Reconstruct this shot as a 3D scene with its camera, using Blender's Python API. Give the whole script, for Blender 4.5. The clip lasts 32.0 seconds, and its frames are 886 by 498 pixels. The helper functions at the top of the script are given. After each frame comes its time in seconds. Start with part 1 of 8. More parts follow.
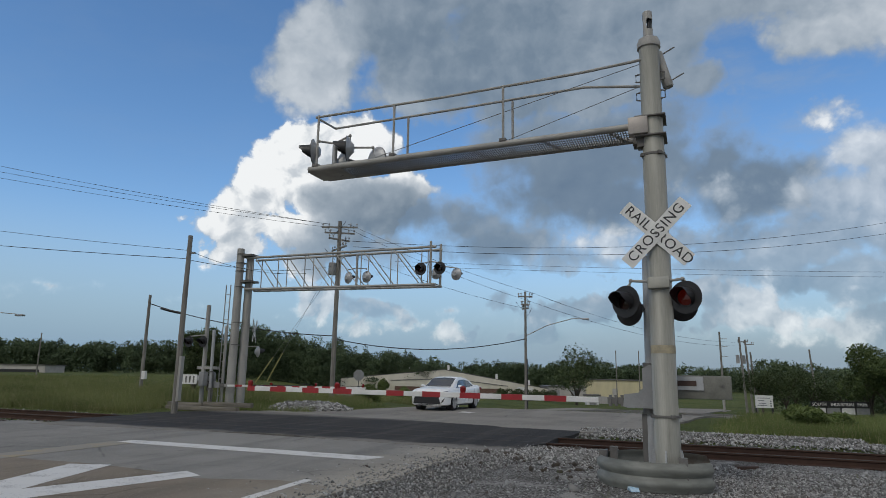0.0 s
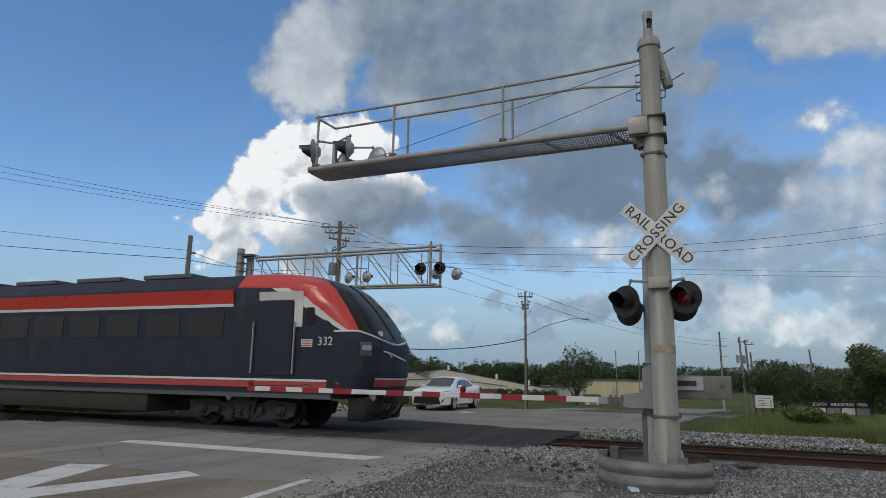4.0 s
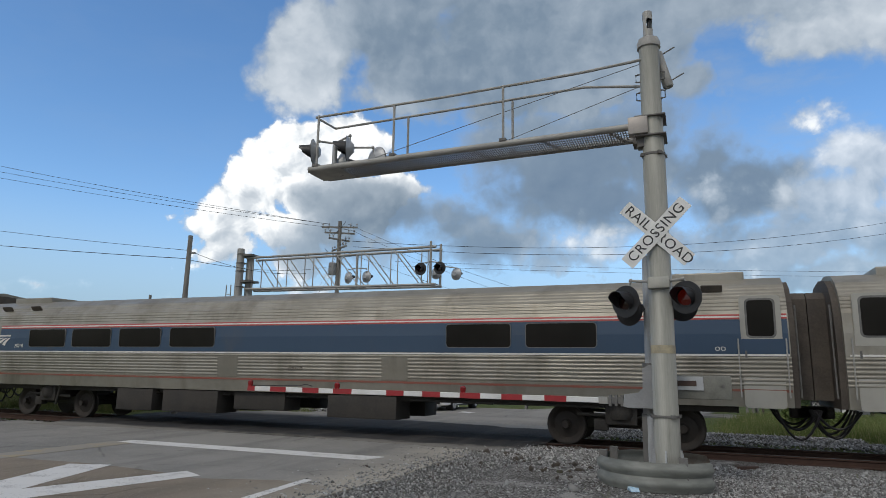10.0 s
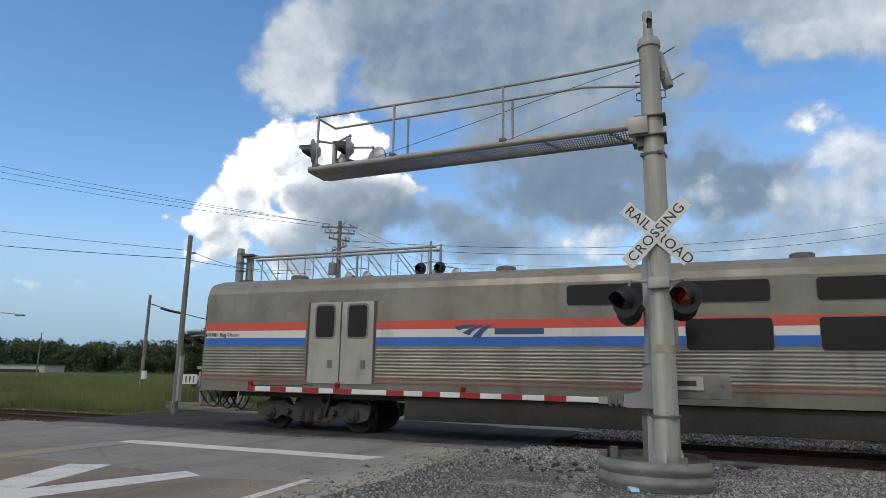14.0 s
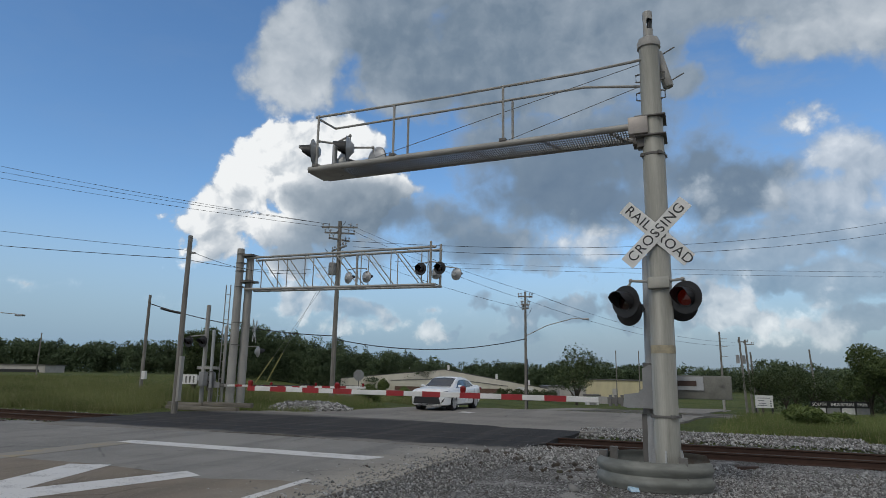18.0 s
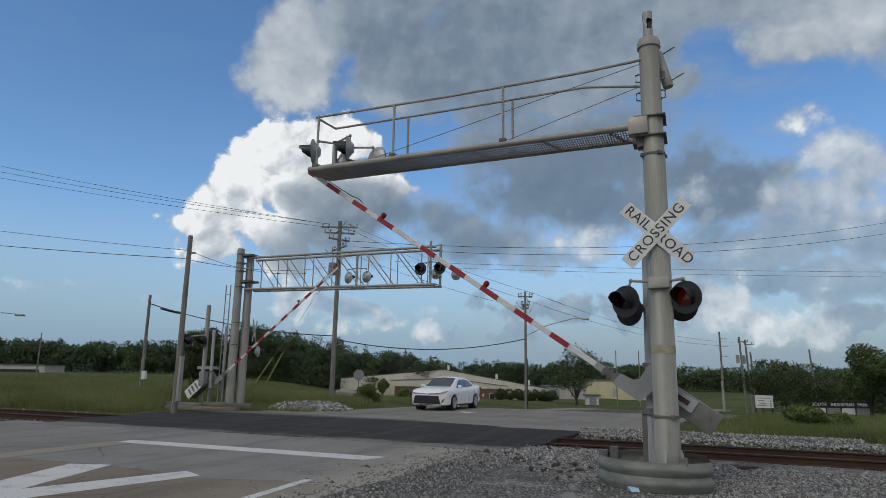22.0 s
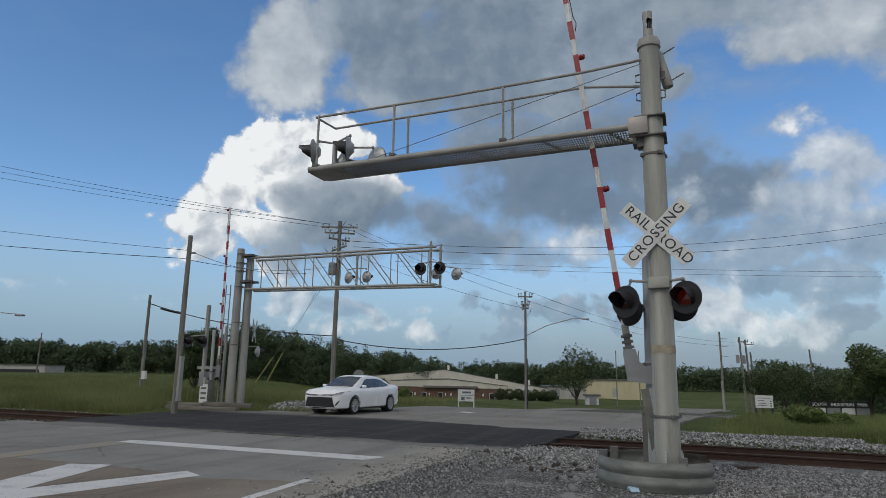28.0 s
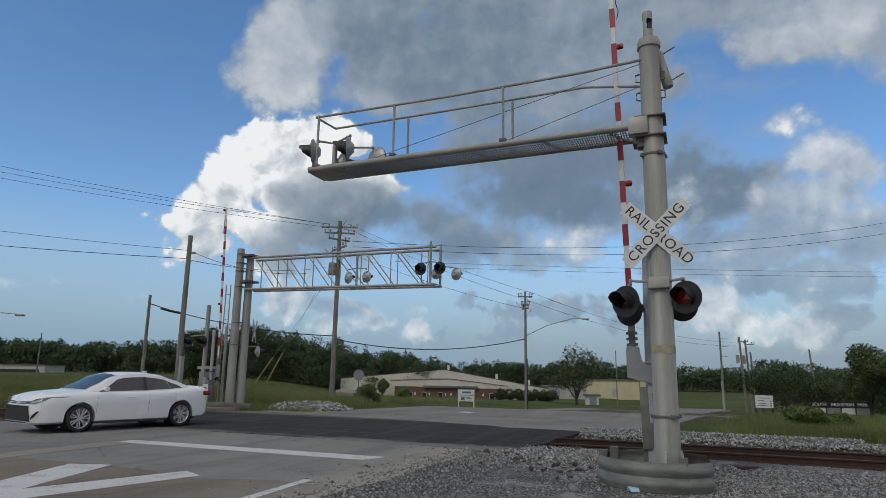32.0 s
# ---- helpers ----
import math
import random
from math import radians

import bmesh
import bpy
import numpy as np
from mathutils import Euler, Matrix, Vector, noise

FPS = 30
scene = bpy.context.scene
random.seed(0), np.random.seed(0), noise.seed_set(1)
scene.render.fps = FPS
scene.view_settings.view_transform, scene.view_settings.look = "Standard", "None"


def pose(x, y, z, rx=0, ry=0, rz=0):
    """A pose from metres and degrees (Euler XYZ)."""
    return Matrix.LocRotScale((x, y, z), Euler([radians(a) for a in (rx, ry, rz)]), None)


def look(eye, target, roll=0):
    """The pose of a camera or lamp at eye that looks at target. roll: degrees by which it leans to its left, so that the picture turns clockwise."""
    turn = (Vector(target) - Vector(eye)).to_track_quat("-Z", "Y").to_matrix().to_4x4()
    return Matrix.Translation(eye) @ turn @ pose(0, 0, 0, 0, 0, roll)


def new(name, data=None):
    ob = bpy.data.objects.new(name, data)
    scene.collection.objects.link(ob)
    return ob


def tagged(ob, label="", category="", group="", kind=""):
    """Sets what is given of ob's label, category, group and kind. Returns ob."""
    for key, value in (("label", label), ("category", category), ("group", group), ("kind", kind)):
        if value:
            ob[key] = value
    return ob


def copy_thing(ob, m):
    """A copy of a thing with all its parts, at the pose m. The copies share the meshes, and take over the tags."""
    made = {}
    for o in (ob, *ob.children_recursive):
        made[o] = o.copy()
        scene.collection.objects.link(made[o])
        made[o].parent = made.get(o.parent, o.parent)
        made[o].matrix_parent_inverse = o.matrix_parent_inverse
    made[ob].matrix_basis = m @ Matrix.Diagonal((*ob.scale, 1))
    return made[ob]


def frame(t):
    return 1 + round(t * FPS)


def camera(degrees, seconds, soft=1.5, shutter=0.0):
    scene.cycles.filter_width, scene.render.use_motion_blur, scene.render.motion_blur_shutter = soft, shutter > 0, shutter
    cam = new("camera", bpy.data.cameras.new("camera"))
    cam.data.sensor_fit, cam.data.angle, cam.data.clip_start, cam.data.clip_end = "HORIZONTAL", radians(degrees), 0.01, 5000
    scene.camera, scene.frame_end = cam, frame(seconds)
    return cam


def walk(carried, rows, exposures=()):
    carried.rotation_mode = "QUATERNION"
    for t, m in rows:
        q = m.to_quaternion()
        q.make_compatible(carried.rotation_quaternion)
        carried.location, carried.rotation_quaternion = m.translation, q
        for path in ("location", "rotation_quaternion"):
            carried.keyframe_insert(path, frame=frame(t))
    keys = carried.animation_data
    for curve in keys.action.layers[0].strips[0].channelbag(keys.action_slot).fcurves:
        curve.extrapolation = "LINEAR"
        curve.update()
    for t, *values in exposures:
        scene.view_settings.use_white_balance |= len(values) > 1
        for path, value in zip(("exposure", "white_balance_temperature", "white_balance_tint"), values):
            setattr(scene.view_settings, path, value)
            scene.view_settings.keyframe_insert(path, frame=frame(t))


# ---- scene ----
# World axes: x runs along the railway, y across it (along the road), z = 0 at the top of the rails.
EYE = Vector((0.0, 0.0, 1.541))
PITCH, YAW = radians(11.096), radians(21.454)
AHEAD = Vector((-math.sin(YAW) * math.cos(PITCH), math.cos(YAW) * math.cos(PITCH), math.sin(PITCH)))
cam = camera(69.25, 32.0, soft=0.7)
stand = look(EYE, EYE + AHEAD * 10, 1.023)
walk(cam, [(0, stand), (32, stand)],
     exposures=[(0, 0.0), (4.6, 0.0), (5.6, 0.03), (6.2, 0.13), (7.0, 0.22), (12.0, 0.25), (14.2, 0.32), (15.6, 0.05), (18.0, 0.0), (21.0, -0.05), (32, -0.05)])

# ---- light: a bright sky with broken cloud, the sun itself veiled ----
SUN_EL, SUN_AZ = radians(44), radians(-165)      # azimuth from +y towards +x
world = bpy.data.worlds.new("sky")
scene.world = world
world.use_nodes = True
wn = world.node_tree
sky = wn.nodes.new("ShaderNodeTexSky")
sky.sky_type, sky.sun_disc = "NISHITA", False
sky.sun_elevation, sky.sun_rotation = SUN_EL, SUN_AZ
sky.altitude, sky.air_density, sky.dust_density, sky.ozone_density = 100, 1.0, 0.3, 3.0
wn.nodes["Background"].inputs["Strength"].default_value = 0.15
deep = wn.nodes.new("ShaderNodeHueSaturation")
deep.inputs["Saturation"].default_value = 1.15
wn.links.new(sky.outputs[0], deep.inputs["Color"])
wn.links.new(deep.outputs[0], wn.nodes["Background"].inputs["Color"])
sun = new("sun", bpy.data.lights.new("sun", "SUN"))
sun.data.energy, sun.data.angle, sun.data.color = 3.6, radians(16), (1.0, 0.93, 0.82)
to_sun = Vector((math.sin(SUN_AZ) * math.cos(SUN_EL), math.cos(SUN_AZ) * math.cos(SUN_EL), math.sin(SUN_EL)))
sun.matrix_basis = look(to_sun * 50, (0, 0, 0))

# ---- small tools ----
rng = random.Random(7)
nrg = np.random.default_rng(11)


def thing(name, label, category, at=None, group="", kind=""):
    ob = new(name)
    ob.empty_display_size = 0.2
    if at is not None:
        ob.matrix_basis = at if isinstance(at, Matrix) else Matrix.Translation(at)
    return tagged(ob, label, category, group, kind)


def mesh_of(name, bm, material, smooth=False):
    me = bpy.data.meshes.new(name)
    bmesh.ops.recalc_face_normals(bm, faces=bm.faces)
    bm.to_mesh(me)
    bm.free()
    if material:
        me.materials.append(material)
    if smooth:
        me.shade_smooth()
        me.set_sharp_from_angle(angle=radians(38))
    return me


def part(name, bm, material, parent=None, label="", smooth=True, at=None):
    ob = new(name, mesh_of(name, bm, material, smooth))
    if parent:
        ob.parent = parent
    if at is not None:
        ob.matrix_basis = at
    return tagged(ob, label)


def structure(name, bm, material, label, category, smooth=False):
    ob = part(name, bm, material, None, label, smooth)
    return tagged(ob, label, category, kind="structure")


def bulk(name, verts, faces, material, smooth=False):
    """A large mesh from arrays: verts (n, 3), faces (m, k)."""
    me = bpy.data.meshes.new(name)
    verts, faces = np.asarray(verts, np.float32), np.asarray(faces, np.int32)
    k = faces.shape[1]
    me.vertices.add(len(verts))
    me.vertices.foreach_set("co", verts.ravel())
    me.loops.add(faces.size)
    me.loops.foreach_set("vertex_index", faces.ravel())
    me.polygons.add(len(faces))
    me.polygons.foreach_set("loop_start", np.arange(0, faces.size, k, dtype=np.int32))
    me.materials.append(material)
    me.update(calc_edges=True)
    me.validate()
    if smooth:
        me.shade_smooth()
    return new(name, me)


def box(bm, x0, x1, y0, y1, z0, z1, m=None, bevel=0.0):
    r = bmesh.ops.create_cube(bm, size=1.0)
    vs = r["verts"]
    t = Matrix.Translation(((x0 + x1) / 2, (y0 + y1) / 2, (z0 + z1) / 2)) @ Matrix.Diagonal((x1 - x0, y1 - y0, z1 - z0, 1))
    bmesh.ops.transform(bm, matrix=(m @ t) if m else t, verts=vs)
    if bevel:
        es = {e for v in vs for e in v.link_edges}
        bmesh.ops.bevel(bm, geom=list(es), offset=bevel, segments=2, affect="EDGES", profile=0.5)
    return bm


def B(*a, **k):
    return box(bmesh.new(), *a, **k)


def rod(bm, a, b, r0, r1=None, n=12, caps=True):
    a, b = Vector(a), Vector(b)
    q = (b - a).to_track_quat("Z", "Y").to_matrix().to_4x4()
    m = Matrix.Translation((a + b) / 2) @ q
    bmesh.ops.create_cone(bm, cap_ends=caps, segments=n, radius1=r0, radius2=r0 if r1 is None else r1, depth=(b - a).length, matrix=m)
    return bm


def lathe(bm, prof, m=None, n=24, closed=False):
    """Turn a profile of (radius, height) pairs round z."""
    m = m or Matrix()
    rings = []
    for r, z in prof:
        if r < 1e-6:
            rings.append([bm.verts.new(m @ Vector((0, 0, z)))])
        else:
            rings.append([bm.verts.new(m @ Vector((r * math.cos(2 * math.pi * i / n), r * math.sin(2 * math.pi * i / n), z))) for i in range(n)])
    for p, q in zip(rings, rings[1:]):
        for i in range(n):
            j = (i + 1) % n
            f = [p[i % len(p)], p[j % len(p)], q[j % len(q)], q[i % len(q)]]
            f = list(dict.fromkeys(f))
            if len(f) > 2:
                bm.faces.new(f)
    return bm


def prism(bm, poly, a, b, m=None, caps=True):
    """Sweep a closed polygon of (y, z) along x from a to b."""
    m = m or Matrix()
    p = [bm.verts.new(m @ Vector((a, y, z))) for y, z in poly]
    q = [bm.verts.new(m @ Vector((b, y, z))) for y, z in poly]
    for i in range(len(poly)):
        j = (i + 1) % len(poly)
        bm.faces.new((p[i], p[j], q[j], q[i]))
    if caps:
        bm.faces.new(p)
        bm.faces.new(list(reversed(q)))
    return bm


def plate(bm, poly, depth, m=None):
    """A flat plate: polygon of (x, z), from y = 0 to y = depth."""
    m = m or Matrix()
    p = [bm.verts.new(m @ Vector((x, 0, z))) for x, z in poly]
    q = [bm.verts.new(m @ Vector((x, depth, z))) for x, z in poly]
    for i in range(len(poly)):
        j = (i + 1) % len(poly)
        bm.faces.new((p[i], p[j], q[j], q[i]))
    bm.faces.new(p)
    bm.faces.new(list(reversed(q)))
    return bm


def rounded(x0, x1, z0, z1, r, n=4):
    out = []
    for cx, cz, a in ((x1 - r, z0 + r, -90), (x1 - r, z1 - r, 0), (x0 + r, z1 - r, 90), (x0 + r, z0 + r, 180)):
        for i in range(n + 1):
            t = radians(a + 90 * i / n)
            out.append((cx + r * math.cos(t), cz + r * math.sin(t)))
    return out


def path_tube(bm, pts, r, n=8):
    """One unbroken tube along the points."""
    pts = [Vector(q) for q in pts]
    rings = []
    for i, q in enumerate(pts):
        d = (pts[min(i + 1, len(pts) - 1)] - pts[max(i - 1, 0)]).normalized()
        side = d.cross(Vector((0.03, 0.05, 1)) if abs(d.z) < 0.95 else Vector((1, 0.05, 0.02))).normalized()
        up = side.cross(d)
        rings.append([bm.verts.new(q + (side * math.cos(2 * math.pi * k / n) + up * math.sin(2 * math.pi * k / n)) * r) for k in range(n)])
    for a, b in zip(rings, rings[1:]):
        for k in range(n):
            bm.faces.new((a[k], a[(k + 1) % n], b[(k + 1) % n], b[k]))
    bm.faces.new(rings[0])
    bm.faces.new(list(reversed(rings[-1])))
    return bm


def lettering(name, text, size, material, parent, at, label="", depth=0.002, space=1.0, bold=0.0):
    """Writing in the built-in font, centred, as a mesh under parent; it reads in the x, y plane of at."""
    cu = bpy.data.curves.new(name, "FONT")
    cu.body, cu.size, cu.extrude, cu.align_x, cu.align_y = text, size, depth, "CENTER", "CENTER"
    cu.space_character, cu.offset = space, bold
    tmp = new(name + "_curve", cu)
    me = bpy.data.meshes.new_from_object(tmp)
    bpy.data.objects.remove(tmp)
    me.materials.append(material)
    ob = new(name, me)
    ob.parent, ob.matrix_basis = parent, at
    return tagged(ob, label)


# ---- materials ----
class Nodes:
    def __init__(self, name):
        self.mat = bpy.data.materials.new(name)
        self.mat.use_nodes = True
        self.t = self.mat.node_tree
        self.bsdf = self.t.nodes["Principled BSDF"]

    def add(self, kind, **props):
        nd = self.t.nodes.new(kind)
        for k, v in props.items():
            setattr(nd, k, v)
        return nd

    def put(self, sock, value):
        if hasattr(value, "links") or isinstance(value, bpy.types.NodeSocket):
            self.t.links.new(value, sock)
        elif hasattr(sock.default_value, "__len__") and not hasattr(value, "__len__"):
            sock.default_value = (value, value, value) if len(sock.default_value) == 3 else (value, value, value, 1)
        elif hasattr(value, "__len__") and len(sock.default_value) == 4 and len(value) == 3:
            sock.default_value = (*value, 1)
        else:
            sock.default_value = value

    def math(self, op, a, b=0.0, c=None, clamp=False):
        nd = self.add("ShaderNodeMath", operation=op, use_clamp=clamp)
        self.put(nd.inputs[0], a)
        self.put(nd.inputs[1], b)
        if c is not None:
            self.put(nd.inputs[2], c)
        return nd.outputs[0]

    def vmath(self, op, a, b=None, s=None):
        nd = self.add("ShaderNodeVectorMath", operation=op)
        self.put(nd.inputs[0], a)
        if b is not None:
            self.put(nd.inputs[1], b)
        if s is not None:
            self.put(nd.inputs[3], s)
        return nd.outputs["Value"] if op in ("DOT_PRODUCT", "LENGTH", "DISTANCE") else nd.outputs["Vector"]

    def coord(self, scale=(1, 1, 1)):
        tc = self.add("ShaderNodeTexCoord")
        mp = self.add("ShaderNodeMapping")
        mp.inputs["Scale"].default_value = scale
        self.t.links.new(tc.outputs["Object"], mp.inputs["Vector"])
        return mp.outputs[0]

    def noise(self, vec, scale, detail=4.0, rough=0.55, distort=0.0):
        nd = self.add("ShaderNodeTexNoise")
        self.t.links.new(vec, nd.inputs["Vector"])
        nd.inputs["Scale"].default_value, nd.inputs["Detail"].default_value = scale, detail
        nd.inputs["Roughness"].default_value, nd.inputs["Distortion"].default_value = rough, distort
        return nd.outputs["Fac"]

    def ramp(self, fac, lo, hi, c0=0.0, c1=1.0):
        nd = self.add("ShaderNodeMapRange", interpolation_type="SMOOTHSTEP")
        self.put(nd.inputs[0], fac)
        nd.inputs[1].default_value, nd.inputs[2].default_value = lo, hi
        nd.inputs[3].default_value, nd.inputs[4].default_value = c0, c1
        return nd.outputs[0]

    def mix(self, fac, a, b, mode="MIX"):
        nd = self.add("ShaderNodeMix", data_type="RGBA", blend_type=mode)
        self.put(nd.inputs[0], fac)
        self.put(nd.inputs[6], a)
        self.put(nd.inputs[7], b)
        return nd.outputs[2]

    def bump(self, height, strength=0.3, dist=0.01):
        nd = self.add("ShaderNodeBump")
        self.put(nd.inputs["Height"], height)
        nd.inputs["Strength"].default_value, nd.inputs["Distance"].default_value = strength, dist
        self.t.links.new(nd.outputs[0], self.bsdf.inputs["Normal"])

    def set(self, **kw):
        for k, v in kw.items():
            self.put(self.bsdf.inputs[k.replace("_", " ")], v)
        return self.mat


def surf(name, c0, c1=None, big=1.5, fine=40.0, rough=0.6, metal=0.0, bump=0.15, dirt=None, dirt_at=(0.55, 0.75), stretch=(1, 1, 1), spec=0.5, per_piece=0.0):
    """An ordinary surface: two tones in large patches and fine grain, optional dirt, bump and uneven gloss."""
    n = Nodes(name)
    v = n.coord(stretch)
    a, f = n.noise(v, big, 5), n.noise(v, fine, 3)
    c1 = c1 or tuple(x * 0.75 for x in c0)
    col = n.mix(n.ramp(n.math("ADD", n.math("MULTIPLY", a, 0.7), n.math("MULTIPLY", f, 0.3)), 0.35, 0.65), c0, c1)
    if dirt:
        col = n.mix(n.math("MULTIPLY", n.ramp(n.noise(v, big * 2.3, 6, 0.65), *dirt_at), 0.8), col, dirt)
    if per_piece:
        oi = n.add("ShaderNodeObjectInfo")
        k = n.math("MULTIPLY_ADD", oi.outputs["Random"], 2 * per_piece, 1 - per_piece)
        col = n.mix(1.0, col, k, "MULTIPLY")
    n.bump(n.math("ADD", f, n.math("MULTIPLY", a, 0.6)), bump, 0.01)
    return n.set(Base_Color=col, Roughness=n.ramp(a, 0.3, 0.7, max(0.02, rough - 0.1), min(1, rough + 0.1)), Metallic=metal, Specular_IOR_Level=spec)


GALV = surf("galvanised_steel", (0.37, 0.36, 0.335), (0.28, 0.275, 0.26), 2.5, 60, 0.55, 0.08, 0.08, (0.2, 0.19, 0.17), (0.6, 0.85), (1, 1, 0.35))
MASTSTEEL = surf("mast_steel", (0.35, 0.345, 0.305), (0.26, 0.26, 0.23), 3.0, 40, 0.55, 0.05, 0.06, (0.17, 0.165, 0.145), (0.52, 0.8), (2.2, 2.2, 0.16))
GALV_DARK = surf("weathered_steel", (0.17, 0.165, 0.155), (0.12, 0.115, 0.11), 3, 60, 0.6, 0.15, 0.1)
BLACK = surf("black_paint", (0.012, 0.012, 0.014), (0.02, 0.02, 0.022), 6, 80, 0.45, 0, 0.05)
WHITE = surf("white_paint", (0.72, 0.72, 0.71), (0.6, 0.6, 0.58), 3, 50, 0.5, 0, 0.05, (0.4, 0.38, 0.34), (0.68, 0.9))
RED = surf("red_sheeting", (0.33, 0.022, 0.028), (0.27, 0.018, 0.022), 6, 80, 0.4, 0, 0.03)
GREYBOX = surf("grey_paint", (0.29, 0.295, 0.3), (0.23, 0.235, 0.24), 3, 60, 0.5, 0.1, 0.06)
WOODPOLE = surf("old_pole_wood", (0.24, 0.228, 0.205), (0.15, 0.142, 0.128), 2.5, 30, 0.85, 0, 0.4, (0.1, 0.09, 0.08), (0.58, 0.8), (6, 6, 0.5))
RUST = surf("rail_rust", (0.075, 0.045, 0.035), (0.045, 0.03, 0.026), 4, 60, 0.75, 0.1, 0.2)

# ---- clouds: a drifting layer far off, thick and thin by the places of its masses ----
# each mass: azimuth from +y towards +x, elevation, half sizes (degrees), brightness with its sunlit or shaded side
# painted in
GREY_BANK = [(-33.1, 27.2, 3.9, 4.3, 0.74), (-34.4, 24.1, 3.1, 2.1, 0.82), (-30.9, 29.0, 3.2, 2.7, 0.6), (-26.1, 29.6, 6.5, 3.6, 0.38), (-21.6, 26.6, 7.0, 3.5, 0.4), (-24.7, 24.1, 3.7, 1.2, 0.6), (-14.0, 29.6, 8.1, 4.1, 0.35), (-15.6, 25.5, 6.4, 3.3, 0.33), (-8.1, 27.0, 6.3, 4.6, 0.46), (-5.4, 30.8, 7.8, 2.6, 0.42), (-2.0, 27.4, 4.0, 3.5, 0.44), (1.3, 24.3, 2.4, 1.4, 0.48), (6.3, 29.9, 7.6, 2.0, 0.52), (12.6, 27.7, 5.5, 2.0, 0.64), (15.9, 26.1, 3.3, 1.9, 0.7), (11.2, 26.1, 3.2, 1.0, 0.66), (19.8, 25.4, 4.0, 2.6, 0.6), (-19.6, 36.2, 21.6, 5.0, 0.36), (4.3, 34.0, 18.6, 4.3, 0.44)]
SHADED_CLOUD = [(-12.9, 20.6, 5.7, 2.2, 0.36), (-8.3, 18.0, 6.6, 2.7, 0.27), (-10.9, 15.6, 5.3, 2.1, 0.25), (-5.9, 14.5, 5.4, 2.2, 0.27), (-2.4, 18.2, 3.8, 3.1, 0.28), (-4.2, 21.1, 4.9, 1.9, 0.36), (2.3, 17.3, 3.2, 2.3, 0.28), (5.2, 15.4, 4.5, 2.6, 0.26), (9.1, 16.5, 1.8, 1.2, 0.32), (-16.6, 11.4, 3.6, 1.7, 0.3), (-19.7, 12.7, 2.3, 1.3, 0.33)]
BRIGHT_CLOUD = [(13.1, 17.0, 2.3, 1.3, 0.84), (14.0, 14.3, 2.9, 1.8, 0.78), (10.9, 14.1, 2.6, 1.7, 0.66), (15.5, 15.5, 2.1, 1.8, 0.78), (9.1, 11.2, 5.1, 2.2, 0.54), (14.4, 11.1, 3.9, 2.3, 0.6), (4.1, 11.1, 4.7, 1.9, 0.48), (2.6, 8.8, 5.7, 1.7, 0.46), (10.8, 7.9, 5.7, 1.9, 0.52), (-6.0, 11.1, 3.0, 1.3, 0.88), (-9.0, 9.7, 3.5, 1.1, 0.5), (-0.4, 11.3, 2.7, 1.3, 0.46), (2.2, 15.9, 1.0, 0.5, 0.66)]
LOW_CLOUD = [(4.2, 5.3, 2.5, 1.7, 0.88), (7.0, 4.8, 2.8, 1.4, 0.9), (9.7, 4.1, 2.3, 1.0, 0.82), (11.8, 3.2, 1.5, 0.8, 0.8), (1.7, 7.0, 2.2, 1.3, 0.594), (-10.1, 5.7, 5.9, 1.1, 0.522), (-3.0, 4.5, 4.1, 1.2, 0.54), (-16.0, 5.9, 2.0, 0.8, 0.594), (-14.0, 3.2, 6.4, 0.8, 0.54), (13.8, 4.8, 2.1, 1.2, 0.594)]
WHITE_TOWER = [(-39.6, 12.8, 3.6, 2.9, 1), (-38.0, 15.6, 4.0, 3.4, 1), (-36.2, 17.0, 3.9, 3.3, 1), (-33.3, 19.2, 3.8, 3.0, 1), (-29.8, 20.0, 3.7, 2.6, 1), (-26.9, 19.7, 2.6, 2.2, 0.96), (-25.0, 17.5, 2.2, 2.0, 0.92), (-23.4, 16.3, 2.2, 1.5, 0.88), (-32.1, 16.1, 5.0, 3.4, 0.9), (-35.8, 12.4, 4.5, 2.7, 1), (-39.7, 10.6, 2.7, 2.1, 0.92), (-27.0, 15.7, 3.6, 2.2, 0.62), (-29.0, 13.4, 4.5, 2.0, 0.5), (-34.2, 10.1, 4.3, 1.7, 0.7)]
TOWER_SHADE = [(-27.5, 15.0, 4.6, 1.8, 0.44), (-24.1, 14.1, 5.4, 1.8, 0.33), (-20.2, 13.9, 3.9, 1.5, 0.34), (-16.6, 13.1, 3.1, 1.1, 0.37), (-28.4, 12.0, 4.3, 1.4, 0.42), (-32.3, 10.3, 3.7, 1.1, 0.52)]
SMALL_CUMULUS = [(-32.5, 5.3, 1.7, 1.5, 0.86), (-31.1, 6.0, 1.9, 1.1, 0.8), (-28.1, 5.7, 3.0, 1.1, 0.66), (-28.5, 4.4, 1.7, 0.9, 0.84), (-24.6, 4.5, 1.5, 0.8, 0.82), (-35.9, 5.0, 0.7, 0.5, 0.84), (-42.4, 5.0, 1.3, 0.4, 0.78), (-21.0, 5.1, 1.5, 0.6, 0.7), (-21.0, 3.6, 1.3, 0.7, 0.76), (-54.0, 5.8, 0.9, 0.2, 0.72), (-39.0, 10.9, 0.8, 1.0, 0.8), (10.4, 20.5, 2.2, 1.1, 0.8), (9.0, 20.7, 1.0, 0.5, 0.68)]
